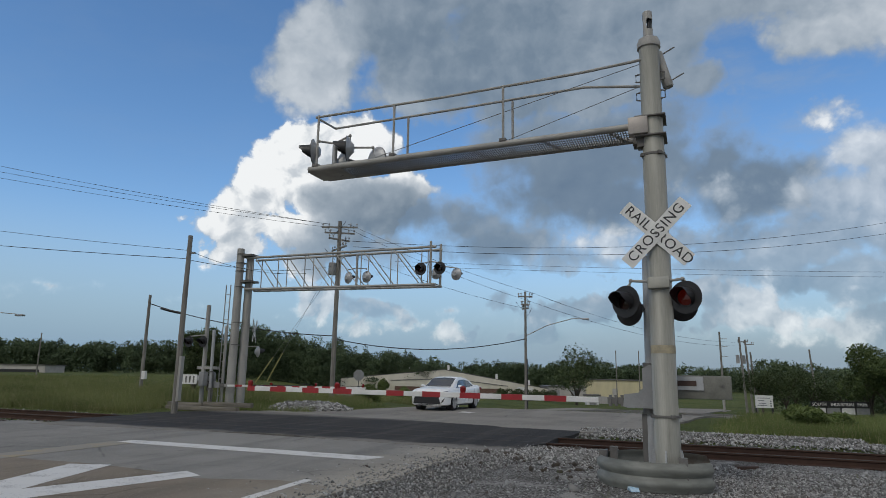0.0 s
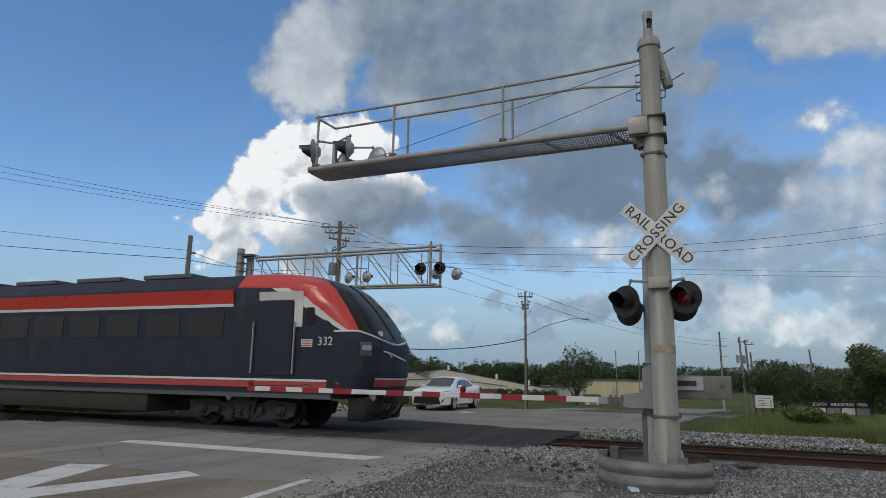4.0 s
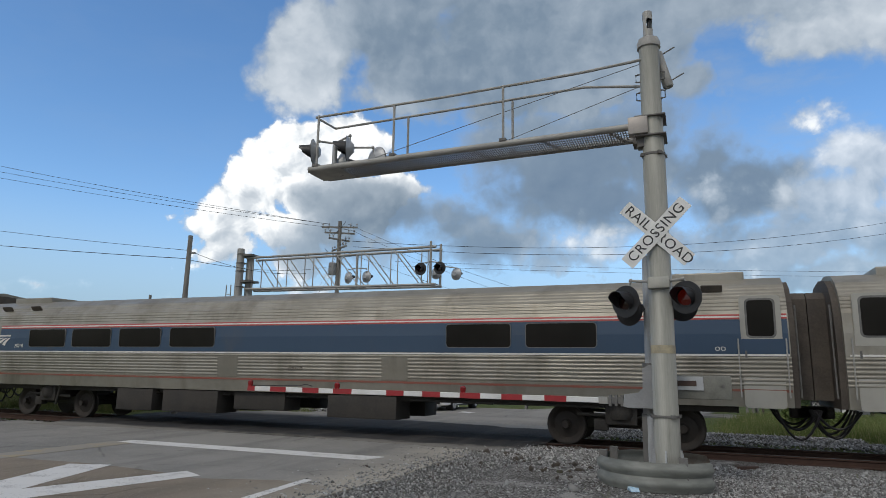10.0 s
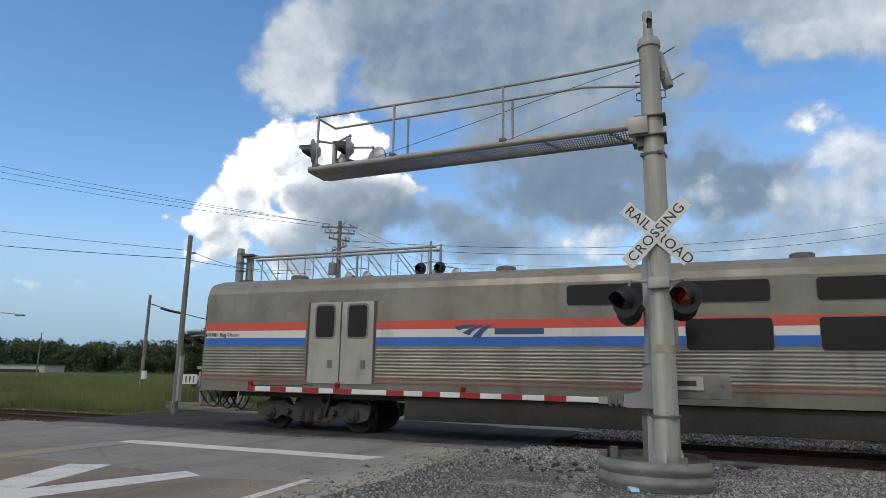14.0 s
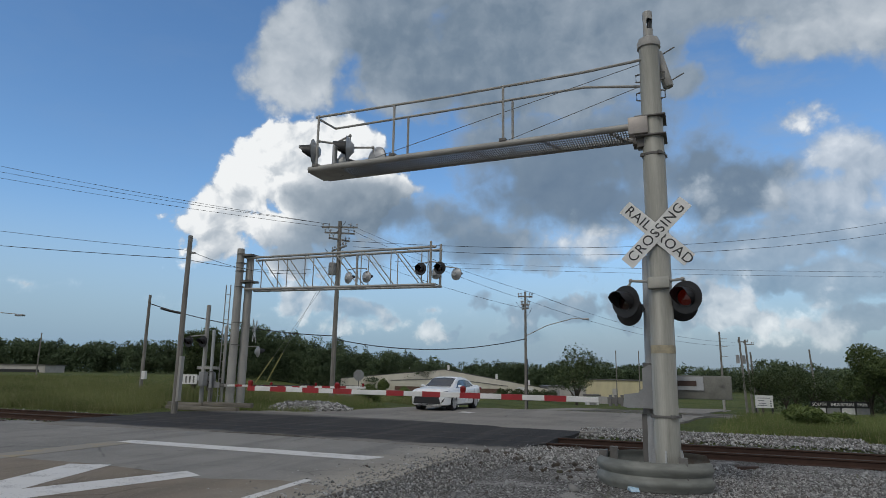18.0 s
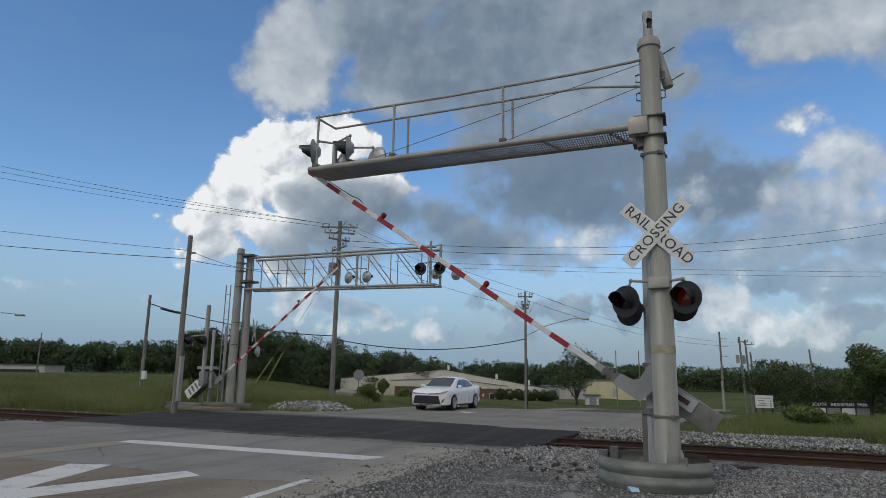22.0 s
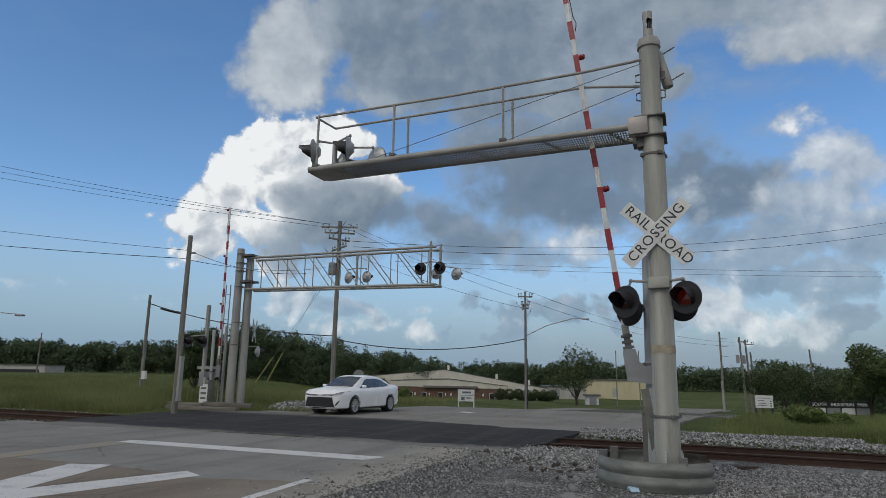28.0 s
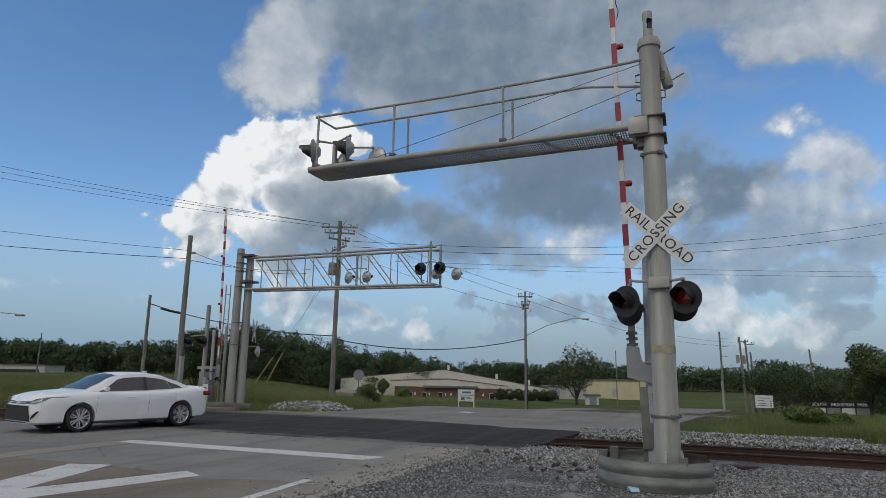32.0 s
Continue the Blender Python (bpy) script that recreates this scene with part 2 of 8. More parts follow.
# masses, crispness of the rim (degrees), how far the billows push it out, swelling, density, strength of the painted
# light and shade; back to front
BANKS = [(SHADED_CLOUD, 1.5, 2.4, 0.5, 0.94, 0.12), (BRIGHT_CLOUD, 1.2, 3.0, 0.3, 0.86, 0.4), (GREY_BANK, 0.9, 2.4, 0.3, 0.96, 0.22), (LOW_CLOUD, 0.8, 2.6, 0.1, 0.92, 0.45), (SMALL_CUMULUS, 0.5, 1.7, 0.0, 0.9, 0.45), (WHITE_TOWER, 0.45, 2.8, -0.3, 1.0, 0.6), (TOWER_SHADE, 1.3, 2.2, 0.1, 0.92, 0.2)]


def cloud_material():
    n = Nodes("cloud_layer")
    n.t.nodes.remove(n.bsdf)
    tc = n.add("ShaderNodeTexCoord")
    d = n.vmath("NORMALIZE", tc.outputs["Object"])
    sep = n.add("ShaderNodeSeparateXYZ")
    n.t.links.new(d, sep.inputs[0])

    def billow(v, scale, detail):
        nd = n.add("ShaderNodeTexVoronoi", feature="SMOOTH_F1")
        n.t.links.new(v, nd.inputs["Vector"])
        nd.inputs["Scale"].default_value, nd.inputs["Detail"].default_value = scale, detail
        nd.inputs["Roughness"].default_value, nd.inputs["Smoothness"].default_value = 0.52, 0.35
        nd.normalize = True
        return n.math("MULTIPLY", n.math("SUBTRACT", 0.3, nd.outputs["Distance"]), 3.2)
    wide = n.add("ShaderNodeTexNoise")
    n.t.links.new(d, wide.inputs["Vector"])
    wide.inputs["Scale"].default_value, wide.inputs["Detail"].default_value, wide.inputs["Roughness"].default_value = 9.0, 6.0, 0.55
    offs = n.vmath("SCALE", n.vmath("SUBTRACT", wide.outputs["Color"], (0.5, 0.5, 0.5)), s=4.0)
    so = n.add("ShaderNodeSeparateXYZ")
    n.t.links.new(offs, so.inputs[0])
    az0 = n.math("MULTIPLY", n.math("ARCTAN2", sep.outputs[0], sep.outputs[1]), 57.2958)
    el0 = n.math("MULTIPLY", n.math("ARCSINE", sep.outputs[2]), 57.2958)
    az, el = n.math("ADD", az0, so.outputs[0]), n.math("ADD", el0, so.outputs[1])
    curl = n.vmath("ADD", d, n.vmath("SCALE", n.vmath("SUBTRACT", wide.outputs["Color"], (0.5, 0.5, 0.5)), s=0.06))
    towards = n.vmath("ADD", curl, (-0.013, -0.004, 0.015))
    lump = billow(curl, 13.0, 4.0)
    # billow shading put into the tone, as if lit from the upper left
    lit_relief = n.math("SUBTRACT", lump, billow(towards, 13.0, 4.0))
    puff, soft = n.noise(d, 26, 9, 0.62), n.noise(d, 8, 5, 0.55)
    fray = n.math("MULTIPLY", n.math("SUBTRACT", puff, 0.5), 2.4)
    cover = n.noise(n.vmath("MULTIPLY", d, (1, 1, 2.2)), 3.2, 9, 0.6)
    # unseen grey cover added overhead and behind for soft neutral fill; scattered cover elsewhere
    ahead = n.vmath("DOT_PRODUCT", d, (-0.366, 0.931, 0.0))
    fill_veil = n.math("MAXIMUM", n.ramp(ahead, 0.62, 0.2), n.ramp(el, 38, 52))
    wisp = n.noise(n.vmath("MULTIPLY", d, (1, 1, 2.6)), 6.5, 8, 0.62)
    alpha = n.math("MULTIPLY", n.ramp(wisp, 0.42, 0.75), n.math("MULTIPLY_ADD", n.ramp(az, -24, -2), 0.32, 0.05))
    alpha = n.math("MAXIMUM", alpha, n.math("MULTIPLY", fill_veil, n.ramp(cover, 0.25, 0.75, 0.7, 0.86)))
    tone = n.math("ADD", 0.58, 0.0)
    for masses, rim, push, swell, density, shade in BANKS:
        reach = total = weight = None
        for a, e, ra, re, bright in masses:
            u = n.math("DIVIDE", n.math("SUBTRACT", az, a), ra)
            w = n.math("DIVIDE", n.math("SUBTRACT", el, e), re)
            q = n.math("MULTIPLY_ADD", u, u, n.math("MULTIPLY", w, w))
            inside = n.math("MULTIPLY", n.math("SUBTRACT", 1.0, n.math("SQRT", q)), min(ra, re))
            k = n.math("DIVIDE", 1.0, n.math("ADD", n.math("MULTIPLY", q, q), 0.08))
            reach = inside if reach is None else n.math("SMOOTH_MAX", reach, inside, 0.5)
            total = n.math("MULTIPLY", k, bright) if total is None else n.math("MULTIPLY_ADD", k, bright, total)
            weight = k if weight is None else n.math("ADD", weight, k)
        own = n.math("DIVIDE", total, weight)
        edge = n.math("ADD", reach, n.math("ADD", n.math("MULTIPLY", lump, push), n.math("MULTIPLY", fray, push * 0.3)))
        m = n.ramp(edge, -rim - swell, rim - swell, 0.0, density)
        own = n.math("ADD", own, n.math("MULTIPLY", lit_relief, shade))
        own = n.math("ADD", own, n.math("MULTIPLY", n.math("SUBTRACT", soft, 0.5), 0.24))
        own = n.math("ADD", own, n.math("MULTIPLY", n.math("SUBTRACT", puff, 0.5), 0.1))
        mx = n.add("ShaderNodeMix", data_type="FLOAT")
        n.put(mx.inputs[0], m)
        n.put(mx.inputs[2], tone)
        n.put(mx.inputs[3], own)
        tone = mx.outputs[0]
        alpha = n.math("MAXIMUM", alpha, m)
    haze = n.ramp(el0, 15.0, 0.5, 0.0, 0.95)
    cr = n.add("ShaderNodeValToRGB")
    n.put(cr.inputs[0], tone)
    e = cr.color_ramp.elements
    e[0].position, e[0].color = 0.15, (0.12, 0.175, 0.25, 1)
    e[1].position, e[1].color = 1.0, (0.88, 0.9, 0.91, 1)
    for p, c in ((0.35, (0.18, 0.24, 0.31, 1)), (0.6, (0.335, 0.395, 0.46, 1)), (0.85, (0.6, 0.645, 0.69, 1))):
        k = e.new(p)
        k.color = c
    far_air = n.mix(n.ramp(az0, -30, 2), (0.195, 0.33, 0.485), (0.2, 0.29, 0.39))
    col = n.mix(n.math("MULTIPLY", haze, n.ramp(tone, 0.62, 0.85, 0.85, 0.25)), cr.outputs[0], far_air)
    col = n.mix(fill_veil, col, n.mix(n.ramp(cover, 0.3, 0.7), (0.44, 0.435, 0.42), (0.6, 0.59, 0.565)))
    alpha = n.math("MAXIMUM", alpha, haze)
    em, tr, mix = n.add("ShaderNodeEmission"), n.add("ShaderNodeBsdfTransparent"), n.add("ShaderNodeMixShader")
    n.put(em.inputs[0], col)
    em.inputs[1].default_value = 1.0
    n.put(mix.inputs[0], alpha)
    n.t.links.new(tr.outputs[0], mix.inputs[1])
    n.t.links.new(em.outputs[0], mix.inputs[2])
    out = n.t.nodes["Material Output"]
    n.t.links.new(mix.outputs[0], out.inputs["Surface"])
    return n.mat


def cloud_layer():
    bm = bmesh.new()
    n, rings = 48, []
    for k in range(15):
        e = radians(-2 + 92 * k / 14)
        if k == 14:
            rings.append([bm.verts.new((0, 0, 4200))])
        else:
            rings.append([bm.verts.new((4200 * math.cos(e) * math.cos(2 * math.pi * i / n), 4200 * math.cos(e) * math.sin(2 * math.pi * i / n), 4200 * math.sin(e))) for i in range(n)])
    for p, q in zip(rings, rings[1:]):
        for i in range(n):
            j = (i + 1) % n
            bm.faces.new(list(dict.fromkeys((p[i], p[j], q[j % len(q)], q[i % len(q)]))))
    ob = part("backdrop_clouds", bm, cloud_material(), None, "broken white and grey cumulus drifting over a blue sky")
    tagged(ob, "broken white and grey cumulus drifting over a blue sky", "clouds", kind="structure")
    ob.matrix_basis = Matrix.Translation(EYE)
    return ob


CLOUDS = cloud_layer()

# ---- ground, road and track ----
TRACK_Y = 16.454


def smooth(a, b, v):
    t = np.clip((np.asarray(v, float) - a) / (b - a), 0, 1)
    return t * t * (3 - 2 * t)


def terrain(x, y):
    x, y = np.asarray(x, float), np.asarray(y, float)
    fall = (-0.055 * np.clip(y - 31, 0, 17) - 0.0305 * np.clip(y - 48, 0, 97)) * smooth(-60, -20, x + (y - 34) * 0.45)
    bed = -0.17 * np.exp(-((y - TRACK_Y) / 2.4) ** 4)
    bank = 0.25 * smooth(19.5, 24, y) * smooth(-18, -22, x)
    return -0.05 + fall + bed + bank


def grass_material():
    n = Nodes("grass_ground")
    v = n.coord()
    a, f, g = n.noise(v, 0.12, 4), n.noise(v, 9.0, 5, 0.7), n.noise(v, 1.1, 4)
    col = n.mix(n.ramp(a, 0.35, 0.65), (0.07, 0.095, 0.03), (0.125, 0.145, 0.05))
    col = n.mix(n.ramp(g, 0.5, 0.75), col, (0.135, 0.125, 0.055))
    col = n.mix(n.ramp(f, 0.45, 0.7), col, (0.03, 0.045, 0.014))
    n.bump(f, 0.9, 0.12)
    return n.set(Base_Color=col, Roughness=0.95, Specular_IOR_Level=0.1)


def gravel_material(name, tint=(1, 1, 1), dark=(0.045, 0.04, 0.036)):
    n = Nodes(name)
    v = n.coord()
    vo = n.add("ShaderNodeTexVoronoi")
    n.t.links.new(v, vo.inputs["Vector"])
    vo.inputs["Scale"].default_value = 38
    big, mid = n.noise(v, 0.55, 5, 0.6), n.noise(v, 4.0, 4)
    bw = n.add("ShaderNodeRGBToBW")
    n.t.links.new(vo.outputs["Color"], bw.inputs[0])
    tone = n.mix(bw.outputs[0], tuple(0.11 * c for c in tint), tuple(0.42 * c for c in tint))
    col = n.mix(n.ramp(big, 0.45, 0.68), tone, n.mix(mid, dark, tuple(0.2 * c for c in tint)))
    col = n.mix(n.ramp(vo.outputs["Distance"], 0.35, 0.75), col, dark)
    dusty = n.math("MULTIPLY", n.ramp(n.noise(v, 0.9, 6, 0.6), 0.5, 0.66), 0.75)
    col = n.mix(dusty, col, n.mix(n.noise(v, 40, 3), (0.3, 0.295, 0.28), (0.46, 0.45, 0.43)))
    n.bump(n.math("SUBTRACT", 1.0, vo.outputs["Distance"]), 0.9, 0.03)
    return n.set(Base_Color=col, Roughness=0.92, Specular_IOR_Level=0.2)


def asphalt_material(name, c0, c1, stain, agg, dust=None, along="x"):
    n = Nodes(name)
    v = n.coord()
    long = n.coord((1.6, 0.12, 1))
    vo = n.add("ShaderNodeTexVoronoi")
    n.t.links.new(v, vo.inputs["Vector"])
    vo.inputs["Scale"].default_value = 90
    bw = n.add("ShaderNodeRGBToBW")
    n.t.links.new(vo.outputs["Color"], bw.inputs[0])
    patch, streak, fine = n.noise(v, 0.35, 6, 0.6), n.noise(long, 1.0, 4), n.noise(v, 35, 3)
    col = n.mix(n.ramp(patch, 0.35, 0.65), c0, c1)
    col = n.mix(n.math("MULTIPLY", n.ramp(streak, 0.45, 0.7), 0.6), col, stain)
    col = n.mix(n.math("MULTIPLY", n.ramp(bw.outputs[0], 0.72, 0.95), 0.55), col, agg)
    vc = n.add("ShaderNodeTexVoronoi", feature="DISTANCE_TO_EDGE")
    wob = n.vmath("ADD", v, n.vmath("SCALE", n.add("ShaderNodeTexNoise").outputs["Color"], s=0.6))
    n.t.links.new(wob, vc.inputs["Vector"])
    vc.inputs["Scale"].default_value = 0.45
    crack = n.math("MULTIPLY", n.ramp(vc.outputs["Distance"], 0.012, 0.0), n.ramp(patch, 0.45, 0.6))
    col = n.mix(crack, col, tuple(c * 0.7 for c in c1))
    if dust:
        sep = n.add("ShaderNodeSeparateXYZ")
        n.t.links.new(v, sep.inputs[0])
        edge = n.math("ADD", sep.outputs[0], n.math("MULTIPLY", n.noise(v, 0.9, 7, 0.65), 2.6))
        worn = n.ramp(edge, -5.0, -3.3)
        if along == "y":      # the thin ragged margins of the overlay
            side = n.math("ADD", sep.outputs[1], n.math("MULTIPLY", n.math("SUBTRACT", n.noise(v, 1.3, 7, 0.7), 0.5), 1.5))
            worn = n.math("MAXIMUM", n.ramp(side, 14.5, 13.9), n.math("MULTIPLY", n.ramp(side, 20.0, 21.4), 0.9))
        col = n.mix(n.math("MULTIPLY", worn, n.ramp(fine, 0.3, 0.5, 0.6, 1.0)), col, dust)
    n.bump(n.math("ADD", fine, n.math("MULTIPLY", bw.outputs[0], 0.7)), 0.35, 0.008)
    return n.set(Base_Color=col, Roughness=n.ramp(patch, 0.3, 0.7, 0.88, 0.98), Specular_IOR_Level=0.08)


GRASS = grass_material()
GRAVEL = gravel_material("gravel_shoulder", (1.06, 1.04, 1.0), (0.06, 0.056, 0.051))
OLD_ROAD = asphalt_material("worn_road", (0.265, 0.257, 0.24), (0.205, 0.2, 0.19), (0.17, 0.165, 0.158), (0.42, 0.39, 0.34), (0.36, 0.335, 0.29))
BROWN_ROAD = asphalt_material("brown_road", (0.235, 0.2, 0.16), (0.18, 0.155, 0.128), (0.14, 0.124, 0.106), (0.4, 0.35, 0.28), (0.3, 0.275, 0.235))
NEW_ROAD = asphalt_material("fresh_asphalt", (0.04, 0.04, 0.042), (0.052, 0.05, 0.05), (0.085, 0.08, 0.075), (0.09, 0.09, 0.09), (0.21, 0.2, 0.182), "y")
FAR_ROAD = asphalt_material("grey_road", (0.25, 0.235, 0.215), (0.2, 0.19, 0.175), (0.28, 0.265, 0.235), (0.34, 0.32, 0.28))


def ground_sheet():
    def axis(lo, hi, fine_lo, fine_hi, step):
        a = list(np.arange(fine_lo, fine_hi, step))
        v, s = fine_hi, step
        while v < hi:
            a.append(v)
            s *= 1.22
            v += s
        v, s = fine_lo, step
        while v > lo:
            s *= 1.22
            v -= s
            a.append(v)
        return np.array(sorted(a))
    xs, ys = axis(-2600, 2600, -40, 24, 0.8), axis(-1200, 3600, 2, 50, 0.6)
    X, Y = np.meshgrid(xs, ys, indexing="ij")
    Z = terrain(X, Y) - 0.03
    w = np.sin(X * 1.7 + 2 * np.sin(Y * 0.9)) * np.cos(Y * 1.3 + X * 0.4)
    Z = Z + 0.03 * w * (np.abs(Y - 20) < 60)
    Z = np.where((X > -19) & (X < 14) & (Y < 46), np.minimum(Z, terrain(X, Y) - 0.035), Z)
    nx, ny = len(xs), len(ys)
    i = np.arange(nx * ny).reshape(nx, ny)
    f = np.stack([i[:-1, :-1], i[1:, :-1], i[1:, 1:], i[:-1, 1:]], -1).reshape(-1, 4)
    ob = bulk("ground", np.stack([X, Y, Z], -1).reshape(-1, 3), f, GRASS, True)
    tagged(ob, "rough grassy ground reaching to the horizon", "ground", kind="structure")


def slab(name, outline, material, label, category, z, step=0.7, wobble=0.12, drape=True):
    """A thin sheet of paving inside an outline of (x, y), draped over the terrain with a ragged rim."""
    pts = []
    for (ax, ay), (bx, by) in zip(outline, outline[1:] + outline[:1]):
        k = max(1, int(math.hypot(bx - ax, by - ay) / step))
        for i in range(k):
            t = i / k
            q = Vector((ax + (bx - ax) * t, ay + (by - ay) * t, 0))
            d = noise.noise_vector(q * 0.9) * wobble + noise.noise_vector(q * 3.1) * wobble * 0.5
            pts.append((q.x + d.x, q.y + d.y))
    bm = bmesh.new()
    vs = [bm.verts.new((x, y, 0)) for x, y in pts]
    bm.faces.new(vs)
    bmesh.ops.triangulate(bm, faces=bm.faces)
    for lo, hi, ax in ((-60, 60, 0), (-40, 200, 1)):
        for c in np.arange(lo, hi, 2.0):
            no = (1, 0, 0) if ax == 0 else (0, 1, 0)
            co = (c, 0, 0) if ax == 0 else (0, c, 0)
            bmesh.ops.bisect_plane(bm, geom=bm.verts[:] + bm.edges[:] + bm.faces[:], plane_co=co, plane_no=no)
    for v in bm.verts:
        v.co.z = z + (min(0.0, float(terrain(v.co.x, v.co.y)) + 0.05 + (0.17 * math.exp(-((v.co.y - TRACK_Y) / 2.4) ** 4))) if drape else 0)
    rim = [e for e in bm.edges if e.is_boundary]
    ext = bmesh.ops.extrude_edge_only(bm, edges=rim)
    for v in ext["geom"]:
        if isinstance(v, bmesh.types.BMVert):
            v.co.z -= 0.12
    return structure(name, bm, material, label, category, True)


ground_sheet()
slab("road", [(-19.5, -40), (-4.5, -40), (-4.6, 6), (-4.35, 12.2), (-4.6, 13.9), (-19.0, 13.9)], OLD_ROAD,
     "worn grey asphalt road with cracks and faded paint", "road", -0.012)
slab("road_old_patch", [(-19.3, 8.1), (-11.5, 8.15), (-8.9, 8.2), (-7.0, 8.0), (-5.8, 8.35), (-4.75, 8.1), (-4.6, 6), (-4.6, -39), (-19.3, -39)], BROWN_ROAD, "older brownish worn asphalt with coarse aggregate", "road", -0.0085, wobble=0.3)
slab("road_crossing", [(-17.6, 13.2), (-15, 13.5), (-10.4, 14.2), (-6.0, 13.7), (-3.9, 13.4), (-3.3, 16.4), (-3.3, 19.7), (-5.4, 19.7), (-8.9, 20.8), (-17, 22.0), (-18.6, 19.6), (-18.4, 16)],
     NEW_ROAD, "fresh dark asphalt laid over the level crossing", "road", -0.004, wobble=0.25)
slab("road_beyond", [(-16.6, 20.5), (-3.0, 19.4), (-1.6, 22.3), (-0.7, 25.0), (-0.2, 29), (1.3, 36.0), (2.2, 44), (6, 60), (3, 60), (-0.6, 44), (-0.9, 35.4), (-3.2, 32.6), (-8.2, 32.3), (-10.4, 31.5), (-10.6, 44), (-9, 70), (-12.2, 70), (-13.4, 44), (-13.0, 30), (-14.1, 25.0), (-16.4, 23.0)],
     FAR_ROAD, "pale worn asphalt junction beyond the railway", "road", -0.014)
slab("side_drive", [(-2.5, 60), (0.3, 60), (1.2, 72), (3.8, 92), (3.0, 104), (-2.5, 98), (-3.0, 75)], FAR_ROAD, "pale worn drive leading to the industrial park", "road", -0.002)
slab("gravel_verge", [(-4.7, -20), (40, -20), (40, 14.0), (-2.2, 14.4), (-3.4, 13.4), (-4.6, 12.0)], GRAVEL,
     "grey gravel shoulder strewn with broken stone", "gravel", -0.03, wobble=0.3)


def paint_marks():
    n = Nodes("road_paint")
    v = n.coord()
    a, f = n.noise(v, 2.2, 6, 0.65), n.noise(v, 30, 4, 0.7)
    wear = n.math("ADD", n.math("MULTIPLY", a, 0.5), n.math("MULTIPLY", f, 0.5))
    white = n.set(Base_Color=n.mix(n.ramp(wear, 0.5, 0.66), (0.62, 0.61, 0.59), (0.27, 0.26, 0.25)), Roughness=0.7)
    n2 = Nodes("yellow_road_paint")
    v = n2.coord()
    a, f = n2.noise(v, 1.6, 6, 0.65), n2.noise(v, 30, 4, 0.7)
    wear = n2.math("ADD", n2.math("MULTIPLY", a, 0.55), n2.math("MULTIPLY", f, 0.45))
    yellow = n2.set(Base_Color=n2.mix(n2.ramp(wear, 0.3, 0.52), (0.4, 0.29, 0.11), (0.245, 0.225, 0.19)), Roughness=0.8)

    def mark(name, outline, m, label, z=0.0):
        bm = bmesh.new()
        top = [bm.verts.new((x, y, z)) for x, y in outline]
        low = [bm.verts.new((x, y, z - 0.012)) for x, y in outline]
        bm.faces.new(top)
        k = len(top)
        for i in range(k):
            bm.faces.new((top[i], low[i], low[(i + 1) % k], top[(i + 1) % k]))
        structure(name, bm, m, label, "road marking")
    mark("stop_line", [(-11.8, 10.92), (-5.75, 10.9), (-5.62, 11.46), (-11.85, 11.4)], white, "broad white stop line worn at the edges", -0.006)
    # the two strokes of a large painted letter, and its continuation towards the viewer
    mark("letter_stroke", [(-9.75, 8.1), (-9.07, 8.33), (-8.15, 5.9), (-7.7, 4.2), (-8.3, 4.2), (-9.1, 6.5)], white, "white painted stroke of a large road letter", -0.006)
    mark("letter_stroke", [(-7.55, 8.38), (-7.05, 8.12), (-7.85, 5.0), (-8.2, 4.6), (-8.35, 5.9)], white, "white painted stroke of a large road letter", -0.0055)
    mark("edge_line", [(-5.5, 8.55), (-5.36, 8.55), (-5.02, 4.5), (-5.2, 4.5)], white, "thin white edge line breaking off", -0.006)
    mark("centre_line", [(-12.0, 11.0), (-11.35, 11.1), (-11.1, -6), (-11.75, -6)], yellow, "faded smeared yellow centre line", -0.0065)
    mark("lane_line", [(-9.6, 26.5), (-9.0, 26.4), (-9.0, 27.0), (-9.6, 27.1)], white, "worn white mark on the junction", -0.008)


paint_marks()


